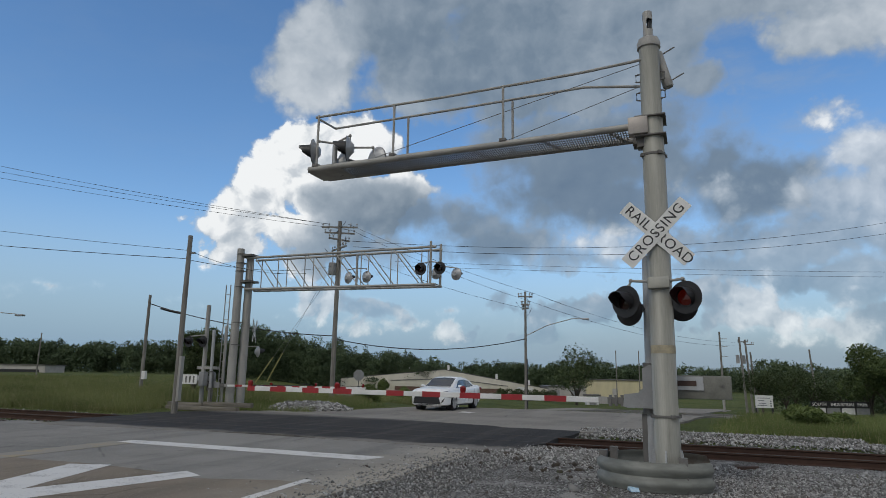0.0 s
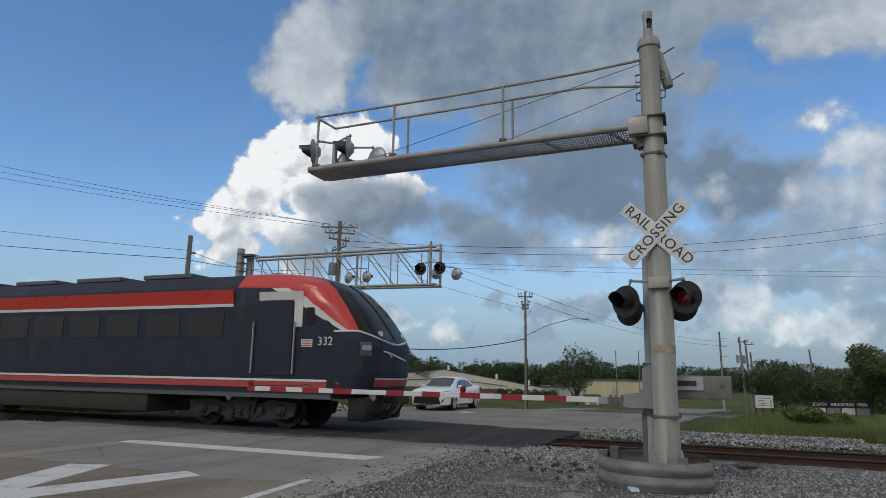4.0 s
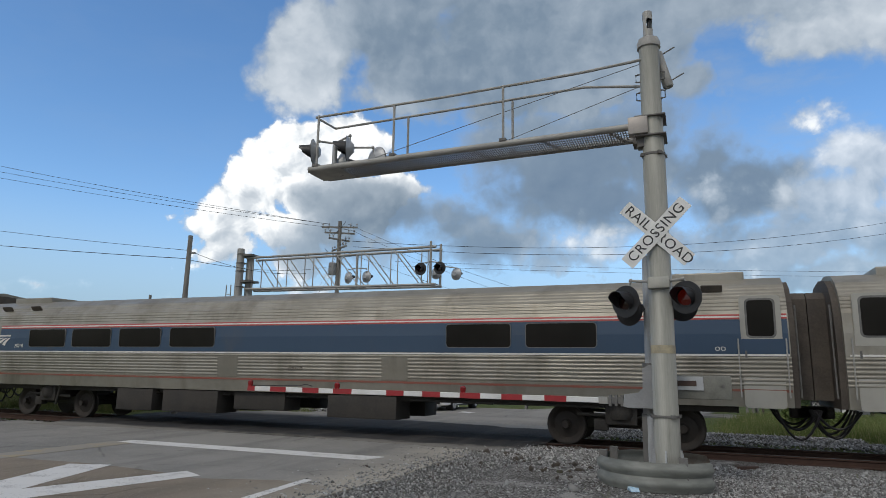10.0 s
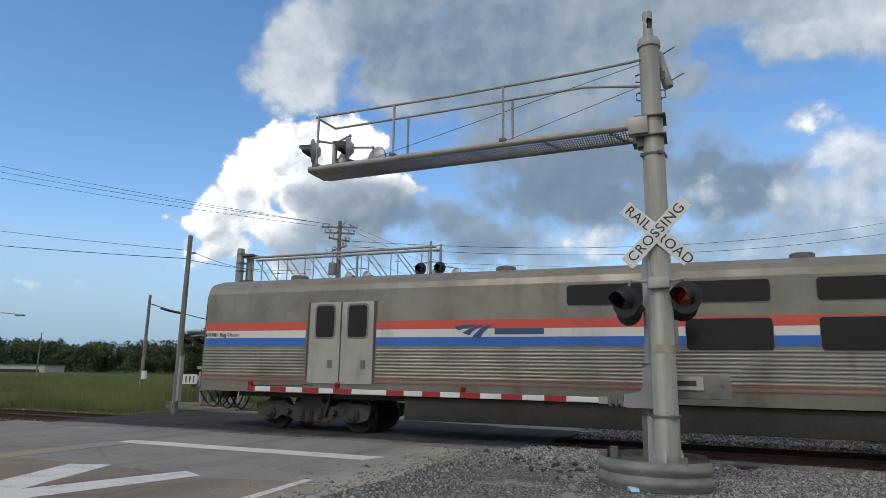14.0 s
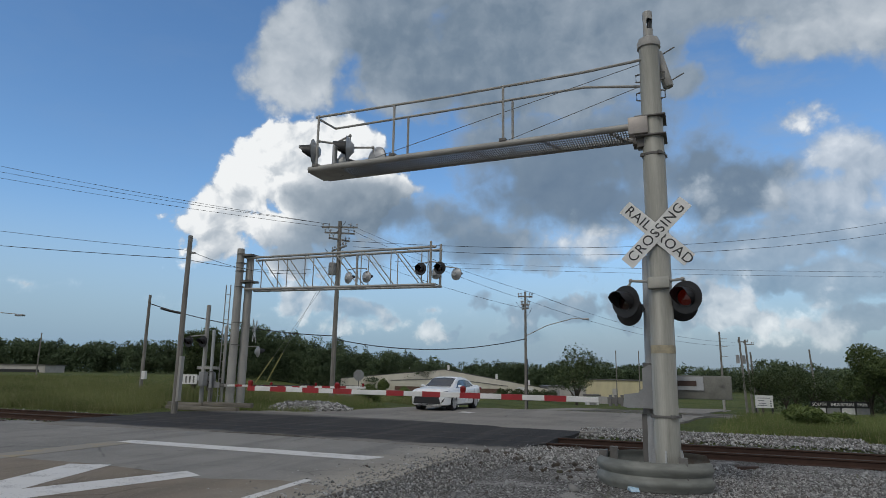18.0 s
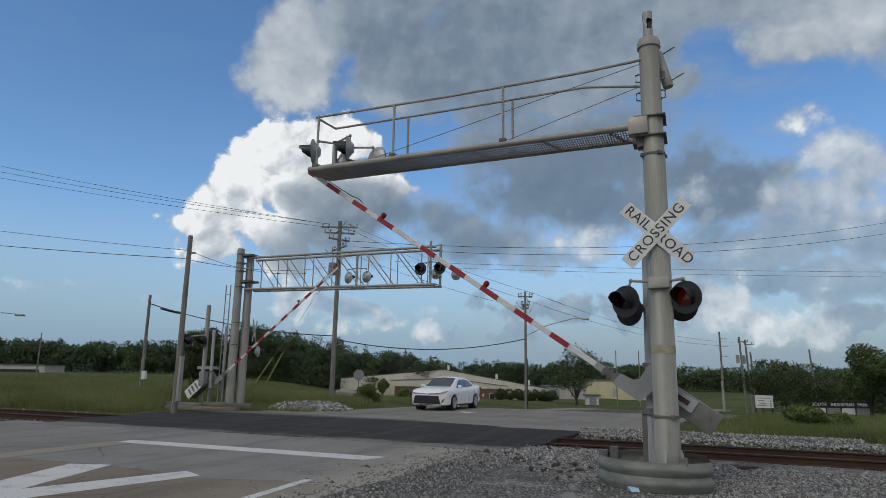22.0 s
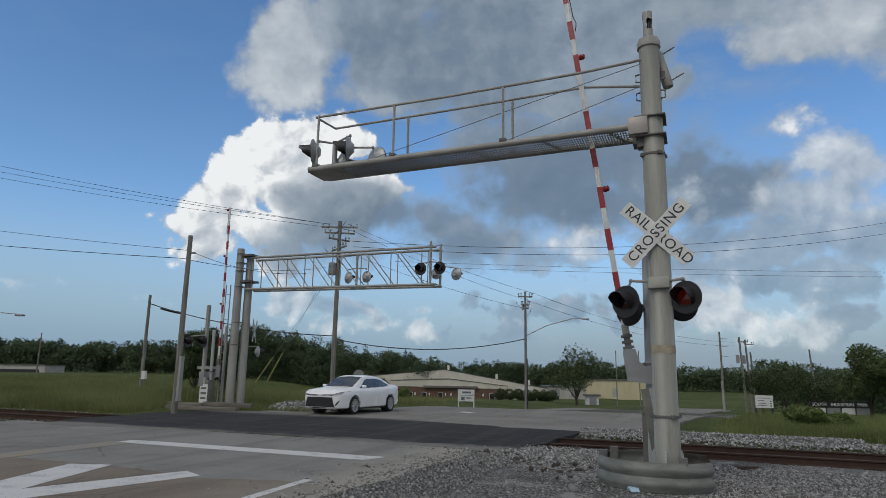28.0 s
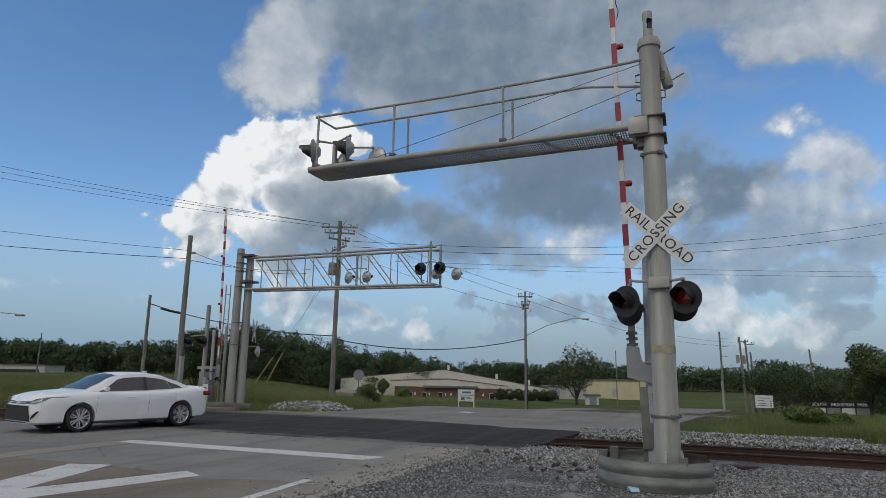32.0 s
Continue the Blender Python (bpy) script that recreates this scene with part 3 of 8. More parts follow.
def track():
    rail_prof = [(-0.07, -0.171), (0.07, -0.171), (0.07, -0.16), (0.02, -0.145), (0.01, -0.13), (0.01, -0.05), (0.036, -0.035), (0.036, -0.006), (0.028, 0.0), (-0.028, 0.0), (-0.036, -0.006), (-0.036, -0.035), (-0.01, -0.05), (-0.01, -0.13), (-0.02, -0.145), (-0.07, -0.16)]
    n = Nodes("rail_steel")
    v = n.coord()
    geo = n.add("ShaderNodeNewGeometry")
    sep = n.add("ShaderNodeSeparateXYZ")
    n.t.links.new(geo.outputs["Position"], sep.inputs[0])
    top = n.ramp(sep.outputs[2], -0.012, -0.003)
    a = n.noise(v, 5, 5)
    rail_mat = n.set(Base_Color=n.mix(top, n.mix(a, (0.035, 0.022, 0.018), (0.085, 0.05, 0.038)), (0.06, 0.052, 0.047)), Metallic=0.0, Roughness=n.math("MULTIPLY_ADD", top, -0.1, 0.85), Specular_IOR_Level=0.2)
    tr = thing("railway_track", "single railway track of rusty rails on wooden ties", "railway track", (0, TRACK_Y, 0), kind="structure")
    for y in (-0.7525, 0.7525):
        bm = bmesh.new()
        for a0 in range(-600, 600, 50):
            prism(bm, [(py + y, pz) for py, pz in rail_prof], a0, a0 + 50, caps=False)
        part("rail", bm, rail_mat, tr, "rust-brown steel rail with a polished top", smooth=False)
    tie_mat = surf("tie_wood", (0.07, 0.055, 0.045), (0.04, 0.034, 0.03), 3, 40, 0.9, 0, 0.5, per_piece=0.25, stretch=(4, 0.5, 4))
    bm = B(-0.115, 0.115, -1.3, 1.3, -0.36, -0.176, bevel=0.012)
    me = mesh_of("tie", bm, tie_mat)
    clip = mesh_of("tie_plate", B(-0.09, 0.09, -0.16, 0.16, -0.178, -0.16), RUST)
    for i in range(-24, 95):
        x = -3.0 + i * 0.533
        if -18.6 < x < -3.6:
            continue
        t = new("tie", me)
        t.parent, t.matrix_basis = tr, pose(x + rng.uniform(-0.03, 0.03), rng.uniform(-0.04, 0.04), rng.uniform(-0.008, 0.004), 0, 0, rng.uniform(-1, 1))
        if -4 < x < 22:
            for y in (-0.7525, 0.7525):
                c = new("tie_plate", clip)
                c.parent, c.matrix_basis = t, pose(0, y, 0)


track()


def stones():
    n = Nodes("ballast_stone")
    v = n.coord()
    geo = n.add("ShaderNodeNewGeometry")
    r = geo.outputs["Random Per Island"]
    cr = n.mix(n.math("POWER", r, 1.8), (0.085, 0.085, 0.084), (0.52, 0.52, 0.505))
    cr = n.mix(n.ramp(r, 0.0, 0.12, 1.0, 0.0), cr, (0.07, 0.052, 0.042))
    f = n.noise(v, 60, 4)
    m = n.set(Base_Color=n.mix(n.math("MULTIPLY", f, 0.3), cr, (0.24, 0.235, 0.225)), Roughness=0.9, Specular_IOR_Level=0.25)
    bm = bmesh.new()
    bmesh.ops.create_icosphere(bm, subdivisions=1, radius=1.0)
    base = np.array([v.co[:] for v in bm.verts])
    tri = np.array([[v.index for v in f.verts] for f in bm.faces])
    bm.free()

    soil = surf("dark_soil", (0.05, 0.042, 0.036), (0.09, 0.075, 0.06), 6, 50, 0.95, 0, 0.6)
    octa = np.array([(1, 0, 0), (-1, 0, 0), (0, 1, 0), (0, -1, 0), (0, 0, 1), (0, 0, -1)], float)
    octa_tri = np.array([(0, 2, 4), (2, 1, 4), (1, 3, 4), (3, 0, 4), (2, 0, 5), (1, 2, 5), (3, 1, 5), (0, 3, 5)])

    def heap(name, pos, size, label, base=octa, tri=octa_tri, m=m):
        k = len(pos)
        jit = 1 + nrg.uniform(-0.35, 0.35, (k, len(base), 3)) + nrg.uniform(-0.25, 0.25, (k, len(base), 1))
        ax = nrg.uniform(0.6, 1.25, (k, 1, 3)) * np.array([1, 1, 0.8])
        ang = nrg.uniform(0, 6.28, k)
        c, s = np.cos(ang), np.sin(ang)
        P = (base[None] + nrg.uniform(-0.38, 0.38, (k, len(base), 3))) * jit * ax * (1.25 * size)[:, None, None]
        Q = np.stack([P[..., 0] * c[:, None] - P[..., 1] * s[:, None], P[..., 0] * s[:, None] + P[..., 1] * c[:, None], P[..., 2]], -1)
        Q += pos[:, None]
        F = tri[None] + (np.arange(k) * len(base))[:, None, None]
        ob = bulk(name, Q.reshape(-1, 3), F.reshape(-1, 3), m)
        tagged(ob, label, "stones", kind="stuff")

    def scatter(k, x0, x1, y0, y1, keep, z, s0, s1):
        x, y = nrg.uniform(x0, x1, k), nrg.uniform(y0, y1, k)
        ok = keep(x, y)
        x, y = x[ok], y[ok]
        sz = nrg.uniform(s0, s1, len(x)) * nrg.choice([0.7, 1.0, 1.3], len(x))
        return np.stack([x, y, z(x, y) + sz * 0.2], -1), sz

    dens = lambda x, y: np.sin(x * 1.9 + 1.3 * np.sin(y * 1.1)) * np.cos(y * 1.7 - x * 0.6)
    # ballast right by the track, off the paved crossing
    rails = lambda x, y: (np.minimum(abs(y - TRACK_Y - 0.7525), abs(y - TRACK_Y + 0.7525)) > 0.1)
    zb = lambda x, y: -0.215 + 0.15 * smooth(1.5, 2.6, abs(y - TRACK_Y)) - 0.06 * smooth(3.6, 5.5, abs(y - TRACK_Y))
    p1, s1 = scatter(44000, -3.6, 24, 13.0, 20.8, lambda x, y: rails(x, y) & (y < 20.2 + 0.5 * dens(x, y)), zb, 0.016, 0.034)
    heap("ballast", p1, s1, "grey crushed-stone ballast along the rails")
    p1, s1 = scatter(5000, -44, -18.4, 12.6, 18.6, lambda x, y: rails(x, y), zb, 0.025, 0.045)
    heap("ballast", p1, s1, "grey crushed-stone ballast along the rails")
    p1, s1 = scatter(12000, -3.4, 4, 19.2, 22.6, lambda x, y: y < 21.6 + 0.5 * dens(x, y), lambda x, y: -0.07 + 0.08 * np.exp(-((y - 20.6) / 0.8) ** 2), 0.012, 0.03)
    heap("ballast", p1, s1, "pale crushed stone banked beyond the rails")
    # loose stone on the shoulder
    p2, s2 = scatter(26000, -4.9, 6, 6.0, 13.2, lambda x, y: (dens(x, y) > nrg.uniform(-1.4, 1.2, len(x))) & (x > -4.9 + 0.5 * dens(y, x) + 0.6 * (y < 10)) & ((x + 0.45) ** 2 + (y - 10.35) ** 2 > 0.3), lambda x, y: -0.03 + 0 * x, 0.006, 0.017)
    heap("loose_stones", p2, s2, "loose broken stone scattered on the shoulder")
    p2, s2 = scatter(36000, -0.2, 6.5, 8.6, 13.4, lambda x, y: ((x + 0.63) ** 2 + (y - 10.74) ** 2 > 0.92) & (dens(x * 0.6, y * 0.7) > nrg.uniform(-2.2, 0.6, len(x))), lambda x, y: -0.028 + 0 * x, 0.009, 0.018)
    heap("loose_stones", p2, s2, "pale crushed stone lying thick beside the guard ring")
    p2, s2 = scatter(9000, -6.2, -3.2, 5.5, 13.6, lambda x, y: (-4.7 - x) < nrg.exponential(0.3, len(x)) + 0.2 * dens(x * 2, y * 2), lambda x, y: -0.012 + 0 * x, 0.007, 0.018)
    heap("loose_stones", p2, s2, "stray chips of stone along the pavement edge")
    # low rubble rise beside the paved edge
    p3, s3 = scatter(15000, -4.6, -1.2, 11.2, 15.2, lambda x, y: ((x + 2.7) / 1.9) ** 2 + ((y - 13.3) / 2.0) ** 2 < nrg.uniform(0.1, 1.15, len(x)) + 0.3 * dens(x, y), lambda x, y: -0.035 + 0.06 * np.clip(1 - ((x + 2.7) / 1.6) ** 2 - ((y - 13.5) / 1.6) ** 2, 0, 1), 0.01, 0.027)
    heap("rubble", p3, s3, "low rise of rubble and dirt beside the pavement")
    p6, s6 = scatter(260, -4.3, -0.8, 10.2, 14.6, lambda x, y: dens(x * 1.7, y * 1.3) > 0.1, lambda x, y: -0.02 + 0.03 * np.clip(1 - ((x + 2.7) / 1.6) ** 2 - ((y - 13.5) / 1.6) ** 2, 0, 1), 0.018, 0.05)
    heap("clods", p6, s6, "dark brown clods of earth among the stones", base, tri, soil)
    # pale heap of rip-rap by the far signal
    p4, s4 = scatter(6500, -17.6, -13.6, 22.6, 26.4, lambda x, y: ((x + 15.7) / 1.9) ** 2 + ((y - 24.5) / 1.6) ** 2 < 1, lambda x, y: -0.05 + 0.32 * np.clip(1 - ((x + 15.7) / 1.9) ** 2 - ((y - 24.5) / 1.6) ** 2, 0, 1) ** 0.7, 0.022, 0.055)
    heap("stone_heap", p4, s4, "pale heap of broken rip-rap stone in the grass", base, tri)
    # dark clods
    p5, s5 = scatter(46, -3.6, 4, 8, 13.6, lambda x, y: (x + 0.45) ** 2 + (y - 10.35) ** 2 > 1.6, lambda x, y: -0.02 + 0 * x, 0.03, 0.055)
    heap("loose_stones", p5, s5, "larger stones lying on the gravel", base, tri)


stones()

# ---- crossing signals ----
def lens_material(name, col, glow):
    n = Nodes(name)
    v = n.coord()
    f = n.noise(v, 60, 2)
    return n.set(Base_Color=n.mix(f, col, tuple(c * 0.6 for c in col)), Roughness=0.18, Emission_Color=(1.0, 0.05, 0.02), Emission_Strength=glow)


LENS = lens_material("red_lens", (0.022, 0.003, 0.003), 0.0)
LENS_LIT = lens_material("lit_red_lens", (0.025, 0.003, 0.003), 0.018)
LENS_BOOM = lens_material("boom_lamp_red", (0.3, 0.02, 0.022), 0.0)
OLIVE = surf("olive_weight", (0.2, 0.2, 0.175), (0.14, 0.14, 0.122), 4, 50, 0.6, 0.1, 0.1)
HOODBACK = surf("grey_lamp_back", (0.42, 0.43, 0.44), (0.34, 0.35, 0.36), 4, 60, 0.45, 0.2, 0.05)


def lamp_head(parent, at, lit=False, radius=0.3, back=None):
    """A flashing-light unit that faces local -y: background disc, hood, lens and the cup behind."""
    turn = Matrix.Rotation(radians(90), 4, "X")       # local z of a lathe -> -y
    at = at @ Matrix.Diagonal((0.82, 0.82, 0.82, 1))
    hub = part("lamp_head", lathe(bmesh.new(), [(0, -0.16), (0.1, -0.155), (0.15, -0.1), (radius * 0.8, -0.03), (radius * 0.98, -0.008), (radius * 0.98, 0.0), (0, 0.0)], turn, 28), back or HOODBACK, parent, "dished back of a flashing light", at=at)
    part("background", lathe(bmesh.new(), [(0.0, 0.001), (radius, 0.001), (radius, 0.012), (0.17, 0.012), (0.17, 0.03), (0.155, 0.03), (0.155, 0.014), (0.0, 0.014)], turn, 32), BLACK, hub, "flat black background disc")
    part("lens", lathe(bmesh.new(), [(0.0, 0.036), (0.06, 0.033), (0.11, 0.026), (0.15, 0.016)], turn, 24), LENS_LIT if lit else LENS, hub, "dark red glass lens")
    bm = bmesh.new()
    n, rings = 18, []
    for k, (y, r, half) in enumerate(((-0.012, 0.17, 150), (-0.12, 0.168, 120), (-0.24, 0.162, 95), (-0.33, 0.158, 70))):
        for s in (0.0, 0.006):
            rings.append([bm.verts.new(((r + s) * math.sin(radians(-half + 2 * half * i / n)), y, (r + s) * math.cos(radians(-half + 2 * half * i / n)))) for i in range(n + 1)])
    for k in range(0, 6, 2):
        for o in (0, 1):
            for i in range(n):
                bm.faces.new((rings[k + o][i], rings[k + o][i + 1], rings[k + 2 + o][i + 1], rings[k + 2 + o][i]))
    for i in range(n):
        bm.faces.new((rings[6][i], rings[6][i + 1], rings[7][i + 1], rings[7][i]))
    part("hood", bm, BLACK, hub, "long black hood over the lens")
    return hub


def lamp_arm(parent, pts, r=0.022):
    bm = path_tube(bmesh.new(), pts, r, 8)
    for p in pts:
        bmesh.ops.create_uvsphere(bm, u_segments=8, v_segments=6, radius=r * 1.5, matrix=Matrix.Translation(p))
    part("lamp_bracket", bm, GALV, parent, "galvanised lamp bracket pipe")


def crossbuck(parent, at):
    hub = part("crossbuck_mount", B(-0.07, 0.07, 0.012, 0.1, -0.05, 0.05), GALV, parent, "galvanised clamp of the crossed boards", at=at)
    sheet = surf("sign_sheeting", (0.74, 0.74, 0.72), (0.66, 0.66, 0.64), 4, 70, 0.45, 0, 0.02, (0.5, 0.48, 0.42), (0.66, 0.9))
    words = (("RAIL  ROAD", 44.5, 0.0), ("CROSSING", -45.5, -0.012))
    for text, tilt, y in words:
        rot = Matrix.Rotation(radians(tilt), 4, "Y")
        b = part("board", plate(bmesh.new(), rounded(-0.64, 0.64, -0.115, 0.115, 0.012, 2), 0.006), sheet, hub, "white reflective crossbuck board", at=Matrix.Translation((0, y, 0)) @ rot, smooth=False)
        lay = Matrix.Rotation(radians(90), 4, "X")
        if text == "CROSSING":
            lettering("lettering", text, 0.215, BLACK, hub, Matrix.Translation((0, y - 0.003, 0)) @ rot @ lay, "black capital letters", space=1.12)
        else:
            for word, dx in (("RAIL", -0.36), ("ROAD", 0.36)):
                lettering("lettering", word, 0.215, BLACK, hub, Matrix.Translation((0, y - 0.003, 0)) @ rot @ Matrix.Translation((dx, 0, 0)) @ lay, "black capital letters", space=1.08)
    part("bolt", lathe(bmesh.new(), [(0, 0.02), (0.02, 0.018), (0.022, 0.0)], Matrix.Translation((0, -0.014, 0)) @ Matrix.Rotation(radians(90), 4, "X"), 8), GALV_DARK, hub)


def band(parent, r, z, h=0.035):
    bm = lathe(bmesh.new(), [(r, z - h / 2), (r + 0.012, z - h / 2), (r + 0.012, z + h / 2), (r, z + h / 2)], n=28)
    for a in (-60, 30, 120, 210):
        c, s = math.cos(radians(a)), math.sin(radians(a))
        box(bm, -0.02, 0.02, -0.03, 0.03, -0.025, 0.025, Matrix.Translation(((r + 0.025) * c, (r + 0.025) * s, z)) @ Matrix.Rotation(radians(a), 4, "Z"))
    part("clamp_band", bm, GALV_DARK, parent, "dark steel clamp band with bolts")


def near_mast():
    m = thing("cantilever_signal", "galvanised railroad crossing mast with cantilever walkway, flashing lights and crossbuck", "crossing signal", (-0.46, 10.29, -0.03))
    part("pole", lathe(bmesh.new(), [(0, 0.0), (0.185, 0.0), (0.185, 1.02), (0.178, 1.03), (0.172, 5.1), (0.165, 5.11), (0.158, 6.93), (0, 6.93)], n=40), MASTSTEEL, m, "thick tapered galvanised steel pole")
    part("cap", lathe(bmesh.new(), [(0.158, 6.9), (0.185, 6.91), (0.188, 7.0), (0.17, 7.03), (0.165, 7.06), (0.1, 7.1), (0, 7.1)], n=32), GALV, m, "flared steel cap")
    bm = bmesh.new()
    lathe(bm, [(0.075, 7.08), (0.078, 7.22), (0.078, 7.24)], n=20)
    for a0 in (0, 180):
        for k in range(6):
            a = radians(a0 + 20 + k * 10)
            b = radians(a0 + 30 + k * 10)
            for z0, z1 in ((7.24, 7.42),):
                q = [bm.verts.new((0.078 * math.cos(t), 0.078 * math.sin(t), z)) for t, z in ((a, z0), (b, z0), (b, z1), (a, z1))]
                bm.faces.new(q)
    lathe(bm, [(0.078, 7.42), (0.08, 7.44), (0.08, 7.56), (0, 7.57)], n=20)
    part("bell", bm, GALV, m, "steel bell housing on the mast top")
    part("bell_striker", rod(bmesh.new(), (0, 0, 7.2), (0.03, 0, 7.45), 0.03, n=10), BLACK, m)
    part("base_flange", lathe(bmesh.new(), [(0, 0), (0.34, 0), (0.34, 0.035), (0.185, 0.035)], n=24), GALV_DARK, m)
    for a in (62, 152, 196, 338, 262):
        bm = plate(bmesh.new(), [(0.18, 0.03), (0.33, 0.03), (0.21, 0.56), (0.18, 0.56)], 0.02, Matrix.Rotation(radians(a), 4, "Z"))
        part("gusset", bm, HOODBACK, m, "triangular steel gusset", smooth=False)
    for z, r in ((1.03, 0.185), (5.06, 0.172)):
        band(m, r, z)
    for z in (2.0,):
        part("tape", lathe(bmesh.new(), [(0.179, z - 0.06), (0.1795, z - 0.06), (0.1795, z + 0.06), (0.179, z + 0.06)], n=28), surf("old_tape", (0.42, 0.36, 0.24), (0.3, 0.27, 0.2), 9, 50, 0.7), m, "yellowed strip of old tape")
    # step loops
    for z in (6.08, 6.4):
        for s in (-1, 1):
            x = s * 0.16
            bm = path_tube(bmesh.new(), [(x, -0.02, z - 0.07), (x + s * 0.06, -0.02, z - 0.06), (x + s * 0.06, -0.02, z + 0.06), (x, -0.02, z + 0.07)], 0.014, 8)
            part("step_loop", bm, GALV_DARK, m)
    # clamp of the arm
    for z in (5.36, 5.68):
        part("clamp_plate", B(-0.26, 0.21, -0.2, 0.34, z - 0.012, z + 0.012, bevel=0.004), GALV_DARK, m, "dark steel saddle plate")
    part("clamp_box", B(-0.36, -0.06, -0.235, -0.03, 5.38, 5.66, bevel=0.01), surf("cast_clamp", (0.4, 0.36, 0.33), (0.33, 0.31, 0.29), 4, 50, 0.55, 0.2), m, "pale cast clamp block")
    part("clamp_box", B(-0.34, -0.1, 0.32, 0.6, 5.4, 5.64, bevel=0.01), GALV_DARK, m)
    part("clamp_lug", B(-0.24, -0.12, -0.1, 0.1, 5.2, 5.36, bevel=0.008), GALV_DARK, m)
    # upper bracket behind the pole
    up = part("upper_bracket", lathe(bmesh.new(), [(0, -0.33), (0.07, -0.33), (0.085, -0.31), (0.085, 0.31), (0.07, 0.33), (0, 0.33)], Matrix.Translation((0.17, 0.15, 0)), 20), GALV, m, "galvanised tube bracket behind the pole", at=pose(0.03, 0.06, 6.56, 0, -14, 0))
    for z in (-0.24, 0.26):
        part("bracket_bolt", rod(bmesh.new(), (0.2, 0.15, z), (0.46, 0.15, z + 0.06), 0.012, n=8), GALV_DARK, up)
    # the walkway arm: two chords, cross pieces, a mesh deck, two handrails
    ox, oy, oz = 0.46, -10.29, 0.03        # world -> local
    L = lambda x, y, z: (x + ox, y + oy, z + oz)
    for y, x0 in ((10.22, -6.86), (10.86, -6.8)):
        part("chord", rod(bmesh.new(), L(x0, y, 5.43), L(-0.72, y, 5.53), 0.055, n=14), GALV, m, "long galvanised arm tube")
    n = Nodes("walkway_grating")
    gm = n.set(Base_Color=(0.3, 0.3, 0.3), Metallic=0.6, Roughness=0.5)
    bm = bmesh.new()
    x = -6.3
    while x < -0.85:
        z = 5.43 + 0.1 * (x + 6.8) / 6.1 - 0.03
        box(bm, *(a + ox for a in (x - 0.007, x + 0.007)), 10.27 + oy, 10.82 + oy, z + oz - 0.012, z + oz + 0.012)
        x += 0.042
    for y in np.linspace(10.29, 10.8, 6):
        rod(bm, L(-6.4, y, 5.405), L(-0.85, y, 5.5), 0.007, n=4)
    part("grating", bm, gm, m, "open steel bar grating of the walkway", smooth=False)
    part("end_plate", B(-6.9 + ox, -6.15 + ox, 10.24 + oy, 10.84 + oy, 5.385 + oz, 5.4 + oz), GALV, m, "solid tread plate at the arm tip")
    for x in (-6.84, -5.62, -4.95, -3.6, -2.3, -1.2):
        z = 5.43 + 0.1 * (x + 6.8) / 6.1
        part("cross_member", rod(bmesh.new(), L(x, 10.22, z), L(x + (0.3 if x > -6 else 0), 10.86, z - 0.01), 0.028, n=8), GALV, m)
    rails = (("handrail", [(-6.76, 10.22, 6.5), (-4.0, 10.22, 6.53), (-1.6, 10.22, 6.6), (-0.7, 10.22, 6.66), (-0.4, 10.2, 6.68)]),
             ("handrail", [(-6.76, 10.22, 6.5), (-6.7, 10.86, 6.5), (-4.0, 10.86, 6.56), (-1.6, 10.86, 6.63), (-0.6, 10.5, 6.33)]))
    for nm, pts in rails:
        part(nm, path_tube(bmesh.new(), [L(*p) for p in pts], 0.024, 8), GALV, m, "thin galvanised handrail pipe")
    for y in (10.22, 10.86):
        for x in (-5.05, -2.93) + ((-6.7,) if y < 10.5 else ()):
            z = 5.45 + 0.1 * (x + 6.8) / 6.1
            p = part("rail_post", rod(bmesh.new(), L(x, y, z), L(x, y, 6.53 + 0.03 * (x + 6.8) / 6.1), 0.024, n=8), GALV, m, "upright handrail post")
            part("post_foot", B(x + ox - 0.06, x + ox + 0.06, y + oy - 0.06, y + oy + 0.06, z + oz + 0.02, z + oz + 0.07), GALV_DARK, p)
    for a, b in (((-0.6, 10.3, 6.64), (-5.5, 10.22, 5.5)), ((-0.62, 10.42, 6.3), (-4.0, 10.86, 5.52))):
        part("brace_wire", rod(bmesh.new(), L(*a), L(*b), 0.006, n=5), GALV_DARK, m, "thin diagonal brace wire")
    # lights over the road
    part("lamp_post", rod(bmesh.new(), L(-6.42, 10.42, 5.4), L(-6.42, 10.42, 5.95), 0.05, n=12), HOODBACK, m, "grey lamp post on the arm tip")
    for dx, y, z, rz in ((-6.83, 10.3, 5.82, -72), (-6.13, 10.4, 5.85, -68), (-6.36, 10.62, 5.62, 150), (-5.62, 10.66, 5.66, 162)):
        lamp_head(m, Matrix.Translation(L(dx, y, z)) @ Matrix.Rotation(radians(rz), 4, "Z"))
    lamp_arm(m, [L(-6.75, 10.36, 6.05), L(-6.42, 10.4, 5.98), L(-6.08, 10.4, 6.1), L(-6.08, 10.4, 5.95)])
    lamp_arm(m, [L(-6.42, 10.42, 5.9), L(-5.65, 10.55, 5.86), L(-5.65, 10.6, 5.7)])
    # lights on the mast
    for dx, z, rz in ((0.365, 2.765, -24), (-0.5, 2.72, -30)):
        lamp_head(m, pose(dx, -0.16, z, 0, 0, rz), lit=dx > 0, back=BLACK)
    # backs on this mast coloured black, the shade on them painted in
    for dx, z, rz in ((0.3, 2.69, 160), (-0.5, 2.63, 150)):
        lamp_head(m, pose(dx, 0.3, z, 0, 0, rz), back=BLACK)
